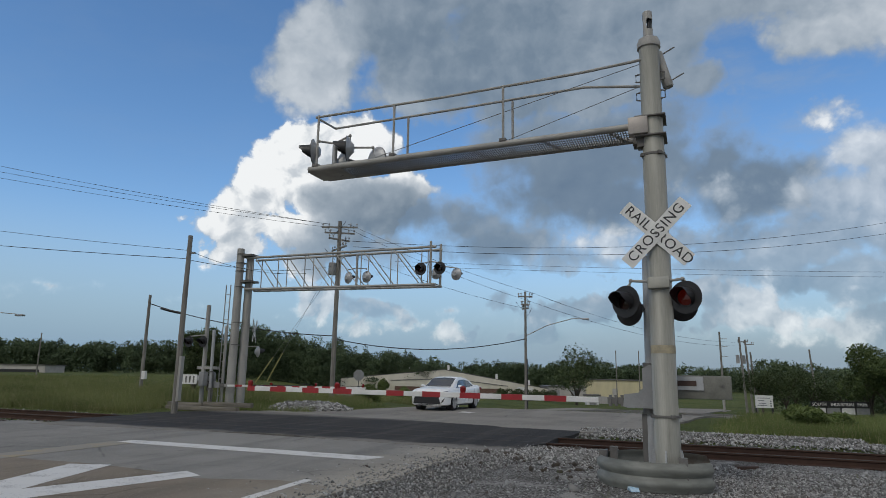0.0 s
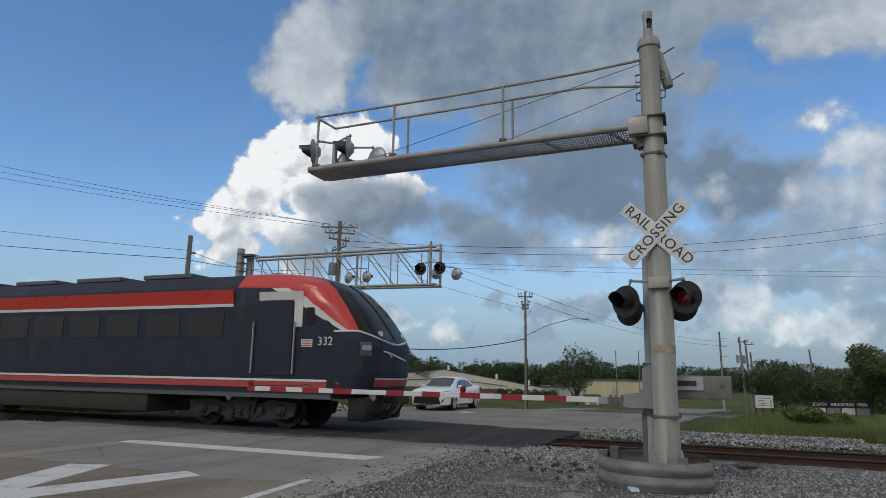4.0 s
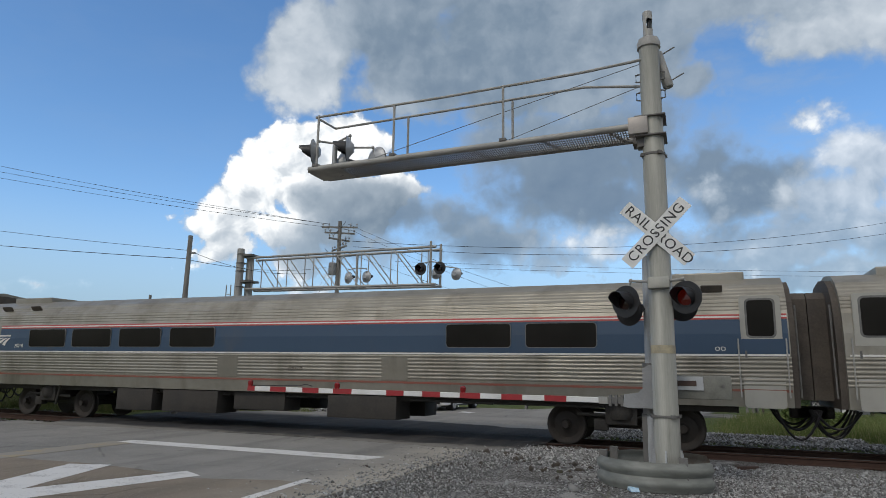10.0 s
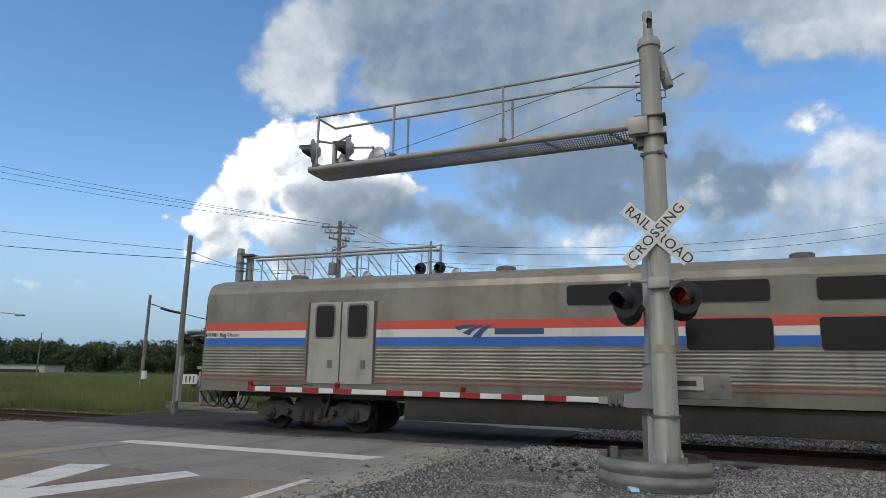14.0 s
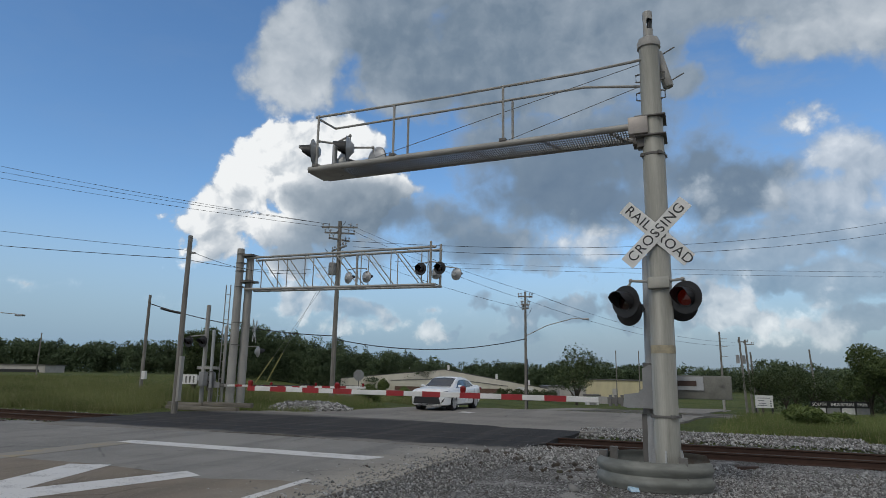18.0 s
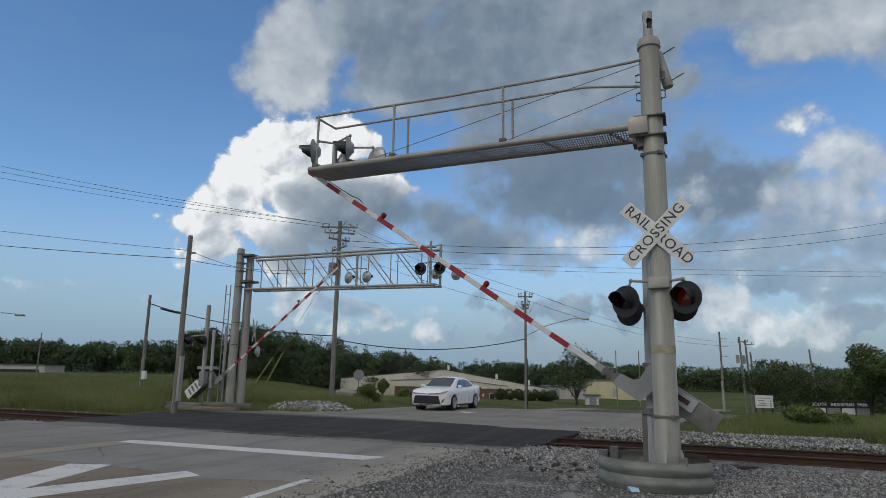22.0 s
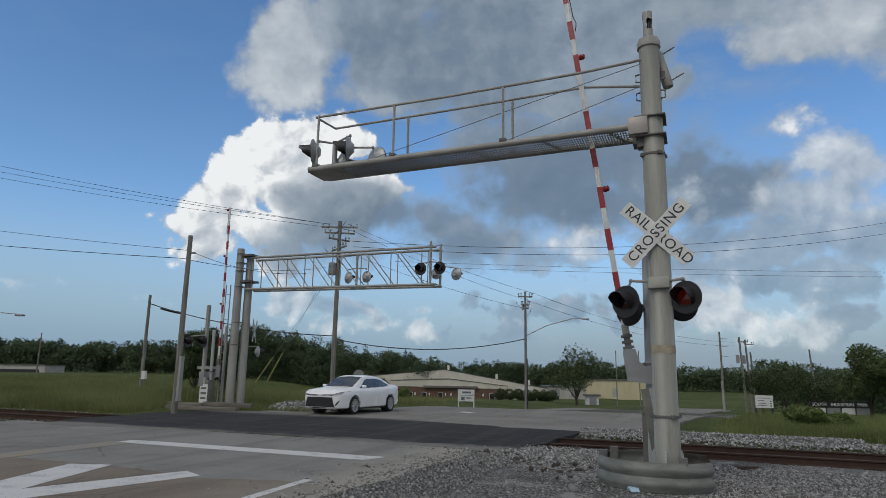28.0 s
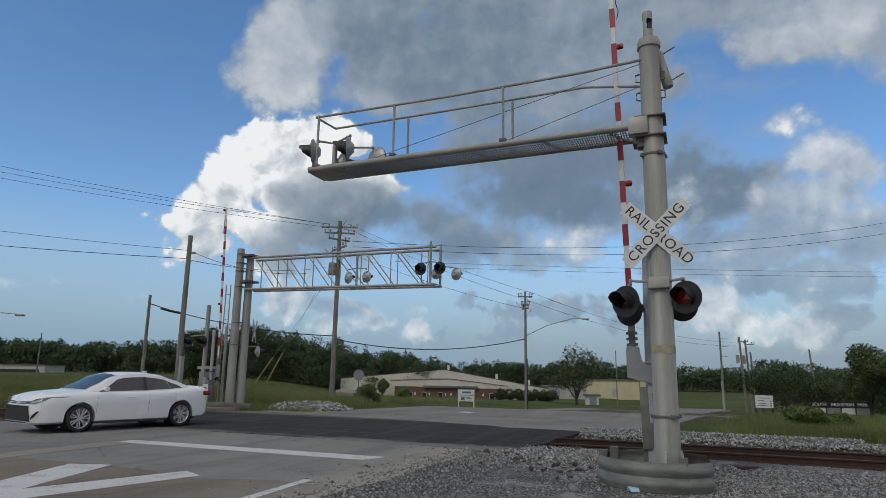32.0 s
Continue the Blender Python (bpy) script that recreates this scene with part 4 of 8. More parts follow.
    part("junction_box", B(-0.17, 0.15, -0.25, -0.1, 2.9, 3.08, bevel=0.03), surf("cast_box", (0.42, 0.41, 0.36), (0.33, 0.33, 0.3), 5, 60, 0.6, 0.1), m, "pale cast junction box")
    lamp_arm(m, [(-0.17, -0.15, 3.02), (-0.42, -0.12, 3.04), (-0.45, -0.12, 2.95)])
    lamp_arm(m, [(0.15, -0.15, 3.02), (0.33, -0.1, 3.05), (0.4, -0.08, 2.98)])
    crossbuck(m, pose(-0.01, -0.21, 3.755, 0, 0, -4))


near_mast()


def gate(name, at, reach, reds, lamps, label, pivot=1.53, drop=0.34, face=None):
    """A crossing gate whose boom points along local -x, hung a little below the pivot."""
    g = thing(name, label, "crossing gate", at)
    part("post", rod(bmesh.new(), (-0.14, 0.14, 0), (-0.1, 0.14, 3.5), 0.066, n=20), HOODBACK, g, "slim galvanised gate post")
    part("mechanism_box", B(-0.05, 0.2, 0.2, 0.5, 1.15, 1.75, bevel=0.025), GREYBOX, g, "grey steel gate machine case")
    part("conduit", B(-0.26, -0.17, 0.1, 0.26, 0, 1.0), GALV_DARK, g, "dark steel foot channel", smooth=False)
    part("post_collar", lathe(bmesh.new(), [(0.075, 0), (0.11, 0), (0.11, 0.09), (0.075, 0.09)], Matrix.Translation((-0.135, 0.14, 1.0)), 20), GALV_DARK, g)
    part("post_collar", lathe(bmesh.new(), [(0.075, 0), (0.1, 0), (0.1, 0.06), (0.075, 0.06)], Matrix.Translation((-0.125, 0.14, 1.72)), 20), GALV_DARK, g)
    q = -drop
    boom = part("gate_boom", B(-reach, -0.74, -0.02, 0.02, q - 0.043, q + 0.043, bevel=0.008), WHITE, g, "long white boom with red stripes", at=pose(0, 0, pivot), smooth=False)
    bm = bmesh.new()
    plate(bm, [(-0.03, q - 0.1), (0.06, -0.1), (0.06, 0.1), (-0.03, 0.2), (-0.12, 0.22), (-0.22, 0.16), (-0.22, q + 0.2), (-0.29, q + 0.13), (-0.5, q + 0.1), (-0.52, q - 0.08), (-0.46, q - 0.1)], 0.05, Matrix.Translation((0, -0.06, 0)))
    part("boom_bracket", bm, GREYBOX, boom, "grey bent steel boom bracket", smooth=False)
    bm = B(-0.76, -0.5, -0.03, 0.03, q - 0.05, q + 0.05)
    for x in (-0.72, -0.63, -0.54):
        box(bm, x - 0.02, x + 0.02, -0.045, 0.045, q - 0.085, q + 0.085)
    part("shear_clamp", bm, GALV_DARK, boom, "bolted breakaway clamp", smooth=False)
    part("boom_sleeve", B(-0.9, -0.74, -0.026, 0.026, q - 0.055, q + 0.055), GALV, boom, smooth=False)
    for s in (0.0, 0.46):
        part("counterweight_arm", B(0.0, 0.66, s, s + 0.025, -0.15, 0.055), HOODBACK, boom, "grey counterweight arm", smooth=False)
    part("counterweight", B(0.12, 1.05, 0.03, 0.46, -0.28, 0.07, bevel=0.012), OLIVE, boom, "heavy olive-grey counterweight block")
    part("weight_bolt", rod(bmesh.new(), (0.93, 0.03, -0.08), (0.93, 0.0, -0.08), 0.025, n=8), GALV_DARK, boom)
    part("counterweight_slot", B(0.2, 0.56, -0.008, 0.012, -0.09, -0.01), RUST, boom, smooth=False)
    if face:
        fp = part("weight_face", B(0.3, 1.08, 0.47, 0.49, -0.3, 0.1), face, boom, "white marked plate on the counterweight", smooth=False)
        for k in range(3):
            part("mark_bar", B(0.42 + 0.2 * k, 0.5 + 0.2 * k, 0.488, 0.496, -0.24, 0.04), GALV_DARK, fp, smooth=False)
    for a, b in reds:
        part("red_stripe", B(a, b, -0.023, 0.023, q - 0.046, q + 0.046), RED, boom, "red reflective stripe", smooth=False)
    for x in lamps:
        lp = part("boom_lamp", lathe(bmesh.new(), [(0, -0.03), (0.035, -0.03), (0.05, 0.0), (0.05, 0.06), (0.03, 0.08), (0, 0.085)], pose(x, 0, q + 0.075), 16), LENS_BOOM, boom, "red lamp on the boom")
        part("lamp_clip", B(x - 0.03, x + 0.03, -0.035, 0.035, q + 0.03, q + 0.075), RED, lp, smooth=False)
    bm = path_tube(bmesh.new(), [(-reach + 0.1, 0, q + 0.06), (-6.5, 0, q + 0.075), (-6.35, 0, q + 0.11), (-6.2, 0, q + 0.075)], 0.008, 5)
    part("lamp_cable", bm, BLACK, boom)
    return boom


NEAR_BOOM = gate("crossing_gate", (-0.58, 10.65, 0), 7.67, [(-7.67, -7.5), (-7.14, -6.78), (-6.41, -6.05), (-5.74, -5.35), (-4.64, -4.3), (-3.94, -3.6), (-3.24, -2.87), (-2.5, -2.14), (-1.77, -1.41)], (-7.62, -5.67, -3.19), "red and white striped crossing gate on a galvanised post")
FAR_BOOM = gate("crossing_gate", pose(-19.25, 22.3, -0.25, 0, 0, 180), 7.4, [(-x - 0.36, -x) for x in (1.3, 2.0, 2.7, 3.4, 4.1, 4.8, 5.5, 6.2)], (-7.3, -5.2, -3.1), "red and white striped crossing gate beyond the track", face=WHITE)


def guard_ring():
    """A corrugated steel guard bent round the mast, open on one side."""
    prof = [(0.0, 0.0), (0.004, 0.02), (0.042, 0.07), (0.048, 0.105), (0.042, 0.14), (0.006, 0.185), (0.0, 0.2), (0.006, 0.215), (0.042, 0.26), (0.048, 0.295), (0.042, 0.33), (0.004, 0.375), (0.0, 0.4)]
    n = Nodes("guard_steel")
    v = n.coord((1, 1, 3))
    a, f = n.noise(v, 3, 5), n.noise(v, 50, 3)
    m = n.set(Base_Color=n.mix(n.ramp(a, 0.3, 0.7), (0.22, 0.228, 0.208), (0.14, 0.146, 0.132)), Metallic=0.05, Roughness=0.6)
    g = thing("guard_ring", "corrugated galvanised guard ring round the signal base", "guard ring", (-0.63, 10.74, -0.02))
    def span(a0, a1, k, r):
        bm = bmesh.new()
        cols = []
        for i in range(k + 1):
            a = radians(a0 + (a1 - a0) * i / k)
            cols.append([[bm.verts.new(((r + o + t) * math.cos(a), (r + o + t) * math.sin(a), z)) for o, z in prof] for t in (0.0, 0.008)])
        for p, q in zip(cols, cols[1:]):
            for t in (0, 1):
                for j in range(len(prof) - 1):
                    bm.faces.new((p[t][j], q[t][j], q[t][j + 1], p[t][j + 1]))
            for j in (0, len(prof) - 1):
                bm.faces.new((p[0][j], q[0][j], q[1][j], p[1][j]))
        return bm
    part("guard_panel", span(-195, -70, 30, 0.86), m, g, "corrugated steel guard panel")
    part("guard_panel", span(-72, -32, 12, 0.868), m, g, "corrugated steel guard panel")
    part("guard_panel", span(100, 163, 14, 0.86), m, g, "corrugated steel guard panel")
    rusty = surf("rusted_panel", (0.13, 0.1, 0.075), (0.2, 0.18, 0.15), 4, 40, 0.8, 0.05, 0.2)
    part("guard_panel", span(30, 82, 12, 0.8), rusty, g, "rust-stained inner guard panel")
    for a in (-170, -62, 150, 98):
        c, s = 0.81 * math.cos(radians(a)), 0.81 * math.sin(radians(a))
        part("guard_post", B(c - 0.06, c + 0.06, s - 0.06, s + 0.06, -0.1, 0.47), GALV_DARK, g, smooth=False)
    bm = lathe(bmesh.new(), [(0, 0.09), (0.78, 0.09), (0.84, 0.0)], n=28)
    part("infill", bm, GRAVEL, g, "dark gravel fill inside the ring", smooth=False)


guard_ring()


def far_mast():
    m = thing("cantilever_signal", "galvanised double-column crossing mast with truss arm and lights", "crossing signal", (-18.45, 22.7, 0.1))
    for dx, dy, top in ((-0.06, 0, 6.75), (0.2, 0.36, 6.5)):
        part("column", lathe(bmesh.new(), [(0, 0), (0.185, 0), (0.175, 3.0), (0.16, top), (0, top + 0.02)], Matrix.Translation((dx, dy, 0)), 24), GALV, m, "tall round galvanised column")
    for z in (5.05, 5.75, 6.1, 6.5, 3.5, 2.55):
        band(m, 0.175, z, 0.05)
    for z in (5.3, 6.45):
        part("tie_plate", B(-0.15, 0.6, -0.1, 0.55, z - 0.04, z + 0.04), GALV_DARK, m, smooth=False)
    # ladder
    for dx in (-0.62, -0.38):
        part("ladder_rail", rod(bmesh.new(), (dx, -0.1, 0.0), (dx, -0.1, 5.15), 0.022, n=8), GALV, m)
    for z in np.arange(0.4, 5.0, 0.36):
        part("ladder_rung", rod(bmesh.new(), (-0.62, -0.1, z), (-0.38, -0.1, z), 0.013, n=6), GALV, m)
    part("rear_leg", B(-0.75, -0.66, 0.2, 0.3, 0, 3.4), GALV, m, smooth=False)
    # truss arm
    x1 = 9.2
    for y in (0.1, 0.75):
        for z0, z1 in ((4.96, 4.87), (6.34, 6.36)):
            part("chord", rod(bmesh.new(), (0.2, y, z0), (x1, y, z1), 0.05, n=10), GALV, m, "galvanised truss chord")
        xs = np.linspace(0.55, 8.6, 7)
        for i, x in enumerate(xs):
            part("truss_post", rod(bmesh.new(), (x, y, 4.94), (x, y, 6.34), 0.022, n=8), GALV, m)
            if i < len(xs) - 1:
                part("truss_diagonal", rod(bmesh.new(), (x + 0.1, y, 6.33), (xs[i + 1] - 0.12, y, 4.96), 0.024, n=8), GALV, m)
    for x in np.linspace(0.6, 9.1, 14):
        part("deck_bar", rod(bmesh.new(), (x, 0.1, 4.92), (x, 0.75, 4.92), 0.02, n=6), GALV, m)
    for x, y in ((8.98, 0.1), (9.14, 0.75), (5.55, 0.42)):
        part("lamp_post", rod(bmesh.new(), (x, y, 4.85), (x, y, 6.58 if x > 8 else 6.3), 0.05, n=12), GALV, m)
    for x, y, z, rz in ((8.66, -0.12, 5.46, -4), (9.46, -0.12, 5.46, -4), (5.92, 0.6, 5.36, 165), (9.78, 0.85, 5.36, 165), (8.98, 0.7, 5.4, 165), (5.12, 0.5, 5.34, 160)):
        lamp_head(m, pose(x, y, z, 0, 0, rz), lit=False)
    lamp_arm(m, [(8.66, 0, 5.68), (8.98, 0.05, 5.78), (9.46, 0, 5.68)])
    lamp_arm(m, [(5.15, 0.45, 5.68), (5.55, 0.42, 5.72), (5.95, 0.5, 5.68)])
    lamp_arm(m, [(8.98, 0.7, 5.62), (9.14, 0.75, 5.7), (9.78, 0.8, 5.6)])
    crossbuck(m, pose(0.42, 0.72, 3.2, 0, 0, 117))
    lamp_head(m, pose(0.5, 0.95, 2.3, 0, 0, 150))
    lamp_arm(m, [(0.2, 0.36, 2.5), (0.5, 0.85, 2.52)])


far_mast()


def far_signal():
    m = thing("flasher_post", "slim galvanised post with two black flashing lights", "crossing signal", (-19.75, 22.4, 0.05))
    part("post", rod(bmesh.new(), (0, 0, 0), (0.0, 0, 4.3), 0.09, n=16), GALV, m, "pale slim post")
    for dx, rz in ((-0.75, -8), (0.02, -8)):
        lamp_head(m, pose(dx, -0.2, 2.72, 0, 0, rz))
    lamp_arm(m, [(-0.75, -0.1, 2.95), (0, 0, 3.02)])
    part("crossarm", B(-0.3, 0.75, -0.06, 0.06, 1.55, 1.67), GALV, m, smooth=False)


far_signal()


def far_platform():
    g = thing("timber_crib", "weathered timber crib holding the ground under the signal", "retaining crib", (-18.4, 22.2, -0.05))
    m = surf("grey_timber", (0.2, 0.18, 0.15), (0.13, 0.12, 0.1), 3, 40, 0.9, 0, 0.4, stretch=(0.4, 4, 4), per_piece=0.2)
    for k, (x0, x1, y, z) in enumerate(((-2.2, 1.4, -0.9, 0.0), (-0.6, 1.8, -0.55, 0.17), (-2.4, -0.6, -0.6, 0.12))):
        part("timber", B(x0, x1, y, y + 0.2, z, z + 0.17, bevel=0.015), m, g)


far_platform()

# ---- grass, trees, poles, wires, signs and buildings ----
def leaf_material(name, c0, c1, dry=None):
    n = Nodes(name)
    geo = n.add("ShaderNodeNewGeometry")
    v = n.coord()
    r = geo.outputs["Random Per Island"]
    col = n.mix(r, c0, c1)
    col = n.mix(n.ramp(n.noise(v, 0.25, 3), 0.4, 0.65), col, tuple(x * 0.75 for x in c0))
    if dry:
        col = n.mix(n.ramp(r, 0.84, 0.95), col, dry)
    n.bsdf.inputs["Subsurface Weight"].default_value = 0.0
    return n.set(Base_Color=col, Roughness=0.75, Specular_IOR_Level=0.2)


BLADE = leaf_material("grass_blades", (0.11, 0.15, 0.045), (0.2, 0.235, 0.085), (0.28, 0.255, 0.13))
FIELD_BLADE = leaf_material("field_grass_blades", (0.135, 0.165, 0.056), (0.235, 0.25, 0.1), (0.32, 0.285, 0.155))
LEAF_DARK = leaf_material("dark_leaves", (0.042, 0.062, 0.027), (0.09, 0.117, 0.05))
LEAF_WOOD = leaf_material("wood_leaves", (0.06, 0.09, 0.048), (0.125, 0.165, 0.085))
LEAF_LIGHT = leaf_material("young_leaves", (0.09, 0.13, 0.04), (0.17, 0.21, 0.075))
LEAF = leaf_material("green_leaves", (0.05, 0.075, 0.026), (0.1, 0.13, 0.045))
BARK = surf("bark", (0.09, 0.075, 0.06), (0.05, 0.042, 0.035), 3, 30, 0.95, 0, 0.5, stretch=(4, 4, 0.6))


def grass(name, x, y, h, label, mat=BLADE):
    k = len(x)
    z = terrain(x, y) - 0.03
    a = nrg.uniform(0, 6.28, k)
    w = 0.004 + h * 0.009
    lean = nrg.normal(0, 0.27, (k, 2)) * h[:, None]
    c, s = np.cos(a) * w, np.sin(a) * w
    V = np.stack([np.stack([x - c, y - s, z], -1), np.stack([x + c, y + s, z], -1), np.stack([x + lean[:, 0], y + lean[:, 1], z + h], -1)], 1)
    ob = bulk(name, V.reshape(-1, 3), np.arange(3 * k).reshape(-1, 3), mat)
    tagged(ob, label, "grass", kind="stuff")


def tufts(k, x0, x1, y0, y1, per, keep, h0, h1, spread=0.12):
    cx, cy = nrg.uniform(x0, x1, k), y0 + (y1 - y0) * nrg.uniform(0, 1, k) ** 1.6
    ok = keep(cx, cy)
    cx, cy = np.repeat(cx[ok], per), np.repeat(cy[ok], per)
    n = len(cx)
    hh = np.repeat(nrg.uniform(h0, h1, ok.sum()), per) * nrg.uniform(0.5, 1.1, n)
    return cx + nrg.normal(0, spread, n), cy + nrg.normal(0, spread, n), hh


left = lambda x, y: (x < -20.6 - 0.12 * (y - 20)) | (y > 27 + 0 * x) & (x < -15.5 - 0.4 * (y - 27) * (y < 45))
grass("tall_grass", *tufts(27000, -62, -17.5, 19.3, 48, 10, left, 0.25, 0.58, 0.2), "tall unmown green and straw grass beside the railway", FIELD_BLADE)
grass("tall_grass", *tufts(9000, -95, -19, 46, 96, 6, lambda x, y: x < -22 - 0.15 * (y - 46), 0.35, 0.8, 0.3), "rough field grass reaching to the wood", FIELD_BLADE)
grass("tall_grass", *tufts(2600, -21, -13.8, 22.6, 30, 7, lambda x, y: x < -14.6 + 0.1 * (y - 23) * 0, 0.12, 0.4), "rough grass round the stone heap")
grass("tall_grass", *tufts(24000, 0.0, 30, 20.9, 42, 10, lambda x, y: (y > 21.4 + 0.4 * np.sin(x * 2.1) + 0.3 * (x < 3)) & (x > 0.6 + 0.14 * (y - 24) * (y > 24)), 0.15, 0.42, 0.2), "green grass strip beyond the ballast")
grass("tall_grass", *tufts(5000, 2.5, 40, 33.5, 60, 6, lambda x, y: (x > 3.4) | (y < 36), 0.2, 0.6), "rough grass beyond the side road")
grass("mown_grass", *tufts(6000, -14, 2, 33, 60, 5, lambda x, y: ((x < -13.6) | (x > -8.8)) & ((x < -1.2) | (x > 2.0)), 0.06, 0.16), "short green roadside grass")
grass("weeds", *tufts(60, -4.2, 8, 8, 13, 8, lambda x, y: (x + 0.45) ** 2 + (y - 10.3) ** 2 > 1.4, 0.05, 0.14, 0.05), "sparse weeds in the gravel")


def crown(rnd, lobes, count, size, loose=1.08):
    """Leaf triangles thrown over the shells of several lobes: (centre, radii)."""
    weight = np.array([r[0] * r[1] + r[0] * r[2] for _, r in lobes])
    pick = rnd.choice(len(lobes), count, p=weight / weight.sum())
    C = np.array([c for c, _ in lobes])[pick]
    Rr = np.array([r for _, r in lobes])[pick]
    d = rnd.normal(0, 1, (count, 3))
    d /= np.linalg.norm(d, axis=1)[:, None]
    rad = rnd.uniform(0.5, loose, count) ** 0.6
    P = C + d * Rr * rad[:, None]
    e = rnd.normal(0, 1, (count, 3, 3)) * (size * rnd.uniform(0.5, 1.2, count))[:, None, None]
    V = P[:, None] + e
    return V


def tree(x, y, height, width, label, mat=None, bare=0.25, leaves=2600, size=0.11, seed=1, trunk=0.16, name="tree", loose=1.08):
    rnd = np.random.default_rng(seed)
    rr = random.Random(seed)
    z0 = float(terrain(x, y)) - 0.08
    t = thing(name, label, "tree" if name == "tree" else "shrub", (x, y, z0))
    bm = bmesh.new()
    fork = height * bare
    rod(bm, (0, 0, 0), (0, 0, fork), trunk, trunk * 0.75, 10)
    lobes = []
    k = 7 if height > 3 else 5
    for i in range(k):
        a = 6.28 * i / k + rr.uniform(-0.4, 0.4)
        up = rr.uniform(0.35, 0.95) if name == "tree" else rr.uniform(0.1, 0.8)
        end = (math.cos(a) * width * 0.33 * rr.uniform(0.5, 1.1), math.sin(a) * width * 0.33 * rr.uniform(0.5, 1.1), fork + (height - fork) * up * 0.82)
        mid = (end[0] * 0.45, end[1] * 0.45, fork + (end[2] - fork) * 0.5 + 0.1)
        rod(bm, (0, 0, fork * 0.95), mid, trunk * 0.55, trunk * 0.35, 7)
        rod(bm, mid, end, trunk * 0.35, trunk * 0.1, 6)
        lobes.append((end, (width * rr.uniform(0.17, 0.27), width * rr.uniform(0.17, 0.27), (height - fork) * rr.uniform(0.13, 0.22))))
    lobes.append(((0, 0, fork + (height - fork) * 0.6), (width * 0.26, width * 0.26, (height - fork) * 0.36)))
    part("trunk", bm, BARK, t, "tapered bark trunk and limbs")
    V = crown(rnd, lobes, int(leaves * 3), size * 0.5, loose)
    ob = bulk("crown", V.reshape(-1, 3), np.arange(3 * len(V)).reshape(-1, 3), mat or LEAF)
    ob.parent = t
    tagged(ob, "leafy uneven crown")
    return t


tree(-26.6, 30.6, 4.1, 3.2, "dark leafy tree behind the far crossing signals", LEAF_DARK, 0.12, 5000, 0.11, 3, 0.12)
tree(-24.6, 29.6, 3.2, 2.4, "dark leafy tree behind the far crossing signals", LEAF_DARK, 0.1, 3000, 0.1, 4, 0.1)
tree(-28.3, 31.4, 3.0, 2.6, "bushy dark green tree at the field edge", LEAF_DARK, 0.1, 3000, 0.1, 14, 0.1)
tree(-17.3, 100.6, 8.8, 7.6, "lone spreading tree with a loose crown near the buildings", LEAF_DARK, 0.1, 2000, 0.24, 5, 0.22, loose=1.7)
for i, (x, y, h, w) in enumerate(((5.4, 66.5, 4.4, 3.4), (7.4, 67.4, 4.6, 3.8), (9.0, 73.5, 4.1, 3.4), (10.8, 75.0, 4.5, 4.0), (13.2, 74.5, 4.2, 4.2))):
    tree(x, y, h, w, "scraggy dark tree with thin twigs at the roadside", LEAF_DARK, 0.2, 1300, 0.13, 20 + i, 0.1, loose=1.9)
for i, (x, y, h, w) in enumerate(((13.3, 63.8, 6.6, 4.6), (14.0, 60.5, 5.2, 4.6), (16.2, 62.0, 5.8, 5.0), (15.6, 57.5, 4.2, 4.0), (18.5, 60.0, 5.4, 5.0))):
    tree(x, y, h, w, "full green tree beside the industrial road", LEAF, 0.15, 3600, 0.14, 30 + i, 0.16)
for i, (x, y, h, w) in enumerate(((-46.9, 94.2, 3.2, 2.2), (-44.0, 96, 2.0, 2.0), (4.4, 36.3, 0.85, 1.5), (5.4, 36.8, 0.6, 1.2), (3.6, 26.4, 0.8, 1.9), (4.6, 26.9, 0.6, 1.4), (-41.5, 90, 1.6, 2.2), (-21.5, 41, 1.3, 2.0))):
    tree(x, y, h, w, "rounded green shrub standing in the grass", LEAF_LIGHT, 0.08, 1500, 0.1 if y < 60 else 0.17, 40 + i, 0.06, "shrub")
for i in range(7):
    u = i / 6
    tree(-34.7 + 9 * u, 119.5 + 3.5 * u, 2.3, 3.6, "clipped hedge shrub in front of the warehouse", LEAF_DARK, 0.03, 1400, 0.16, 60 + i, 0.06, "shrub")


def woods(name, spots, label, leaf, mat, per=420):
    """Round and pointed crowns of fine leaf, thick inside, thin at the rim."""
    rnd = np.random.default_rng(len(spots))
    out = []
    for x, y, h, w in spots:
        z0 = float(terrain(x, y))
        pine = rnd.random() < 0.4
        lobes = []
        for i in range(6):
            f = 0.4 + 0.1 * i if pine else rnd.uniform(0.42, 0.86)
            r = w * (0.5 * (1.12 - f) if pine else 0.3 * (1.25 - abs(f - 0.62)))
            lobes.append(((x + rnd.normal(0, w * (0.1 if pine else 0.2)), y + rnd.normal(0, w * 0.16), z0 + h * f), (r, r, h * (0.08 if pine else 0.13))))
        lobes.append(((x, y, z0 + h * 0.3), (w * 0.62, w * 0.5, h * 0.34)))
        out.append(crown(rnd, lobes, per, leaf * 0.6, 1.0))
        out.append(crown(rnd, [(c, tuple(0.72 * q for q in r)) for c, r in lobes], per // 2, leaf * 1.15, 0.9))
    V = np.concatenate(out)
    ob = bulk(name, V.reshape(-1, 3), np.arange(3 * len(V)).reshape(-1, 3), mat)
    tagged(ob, label, "woods", kind="stuff")


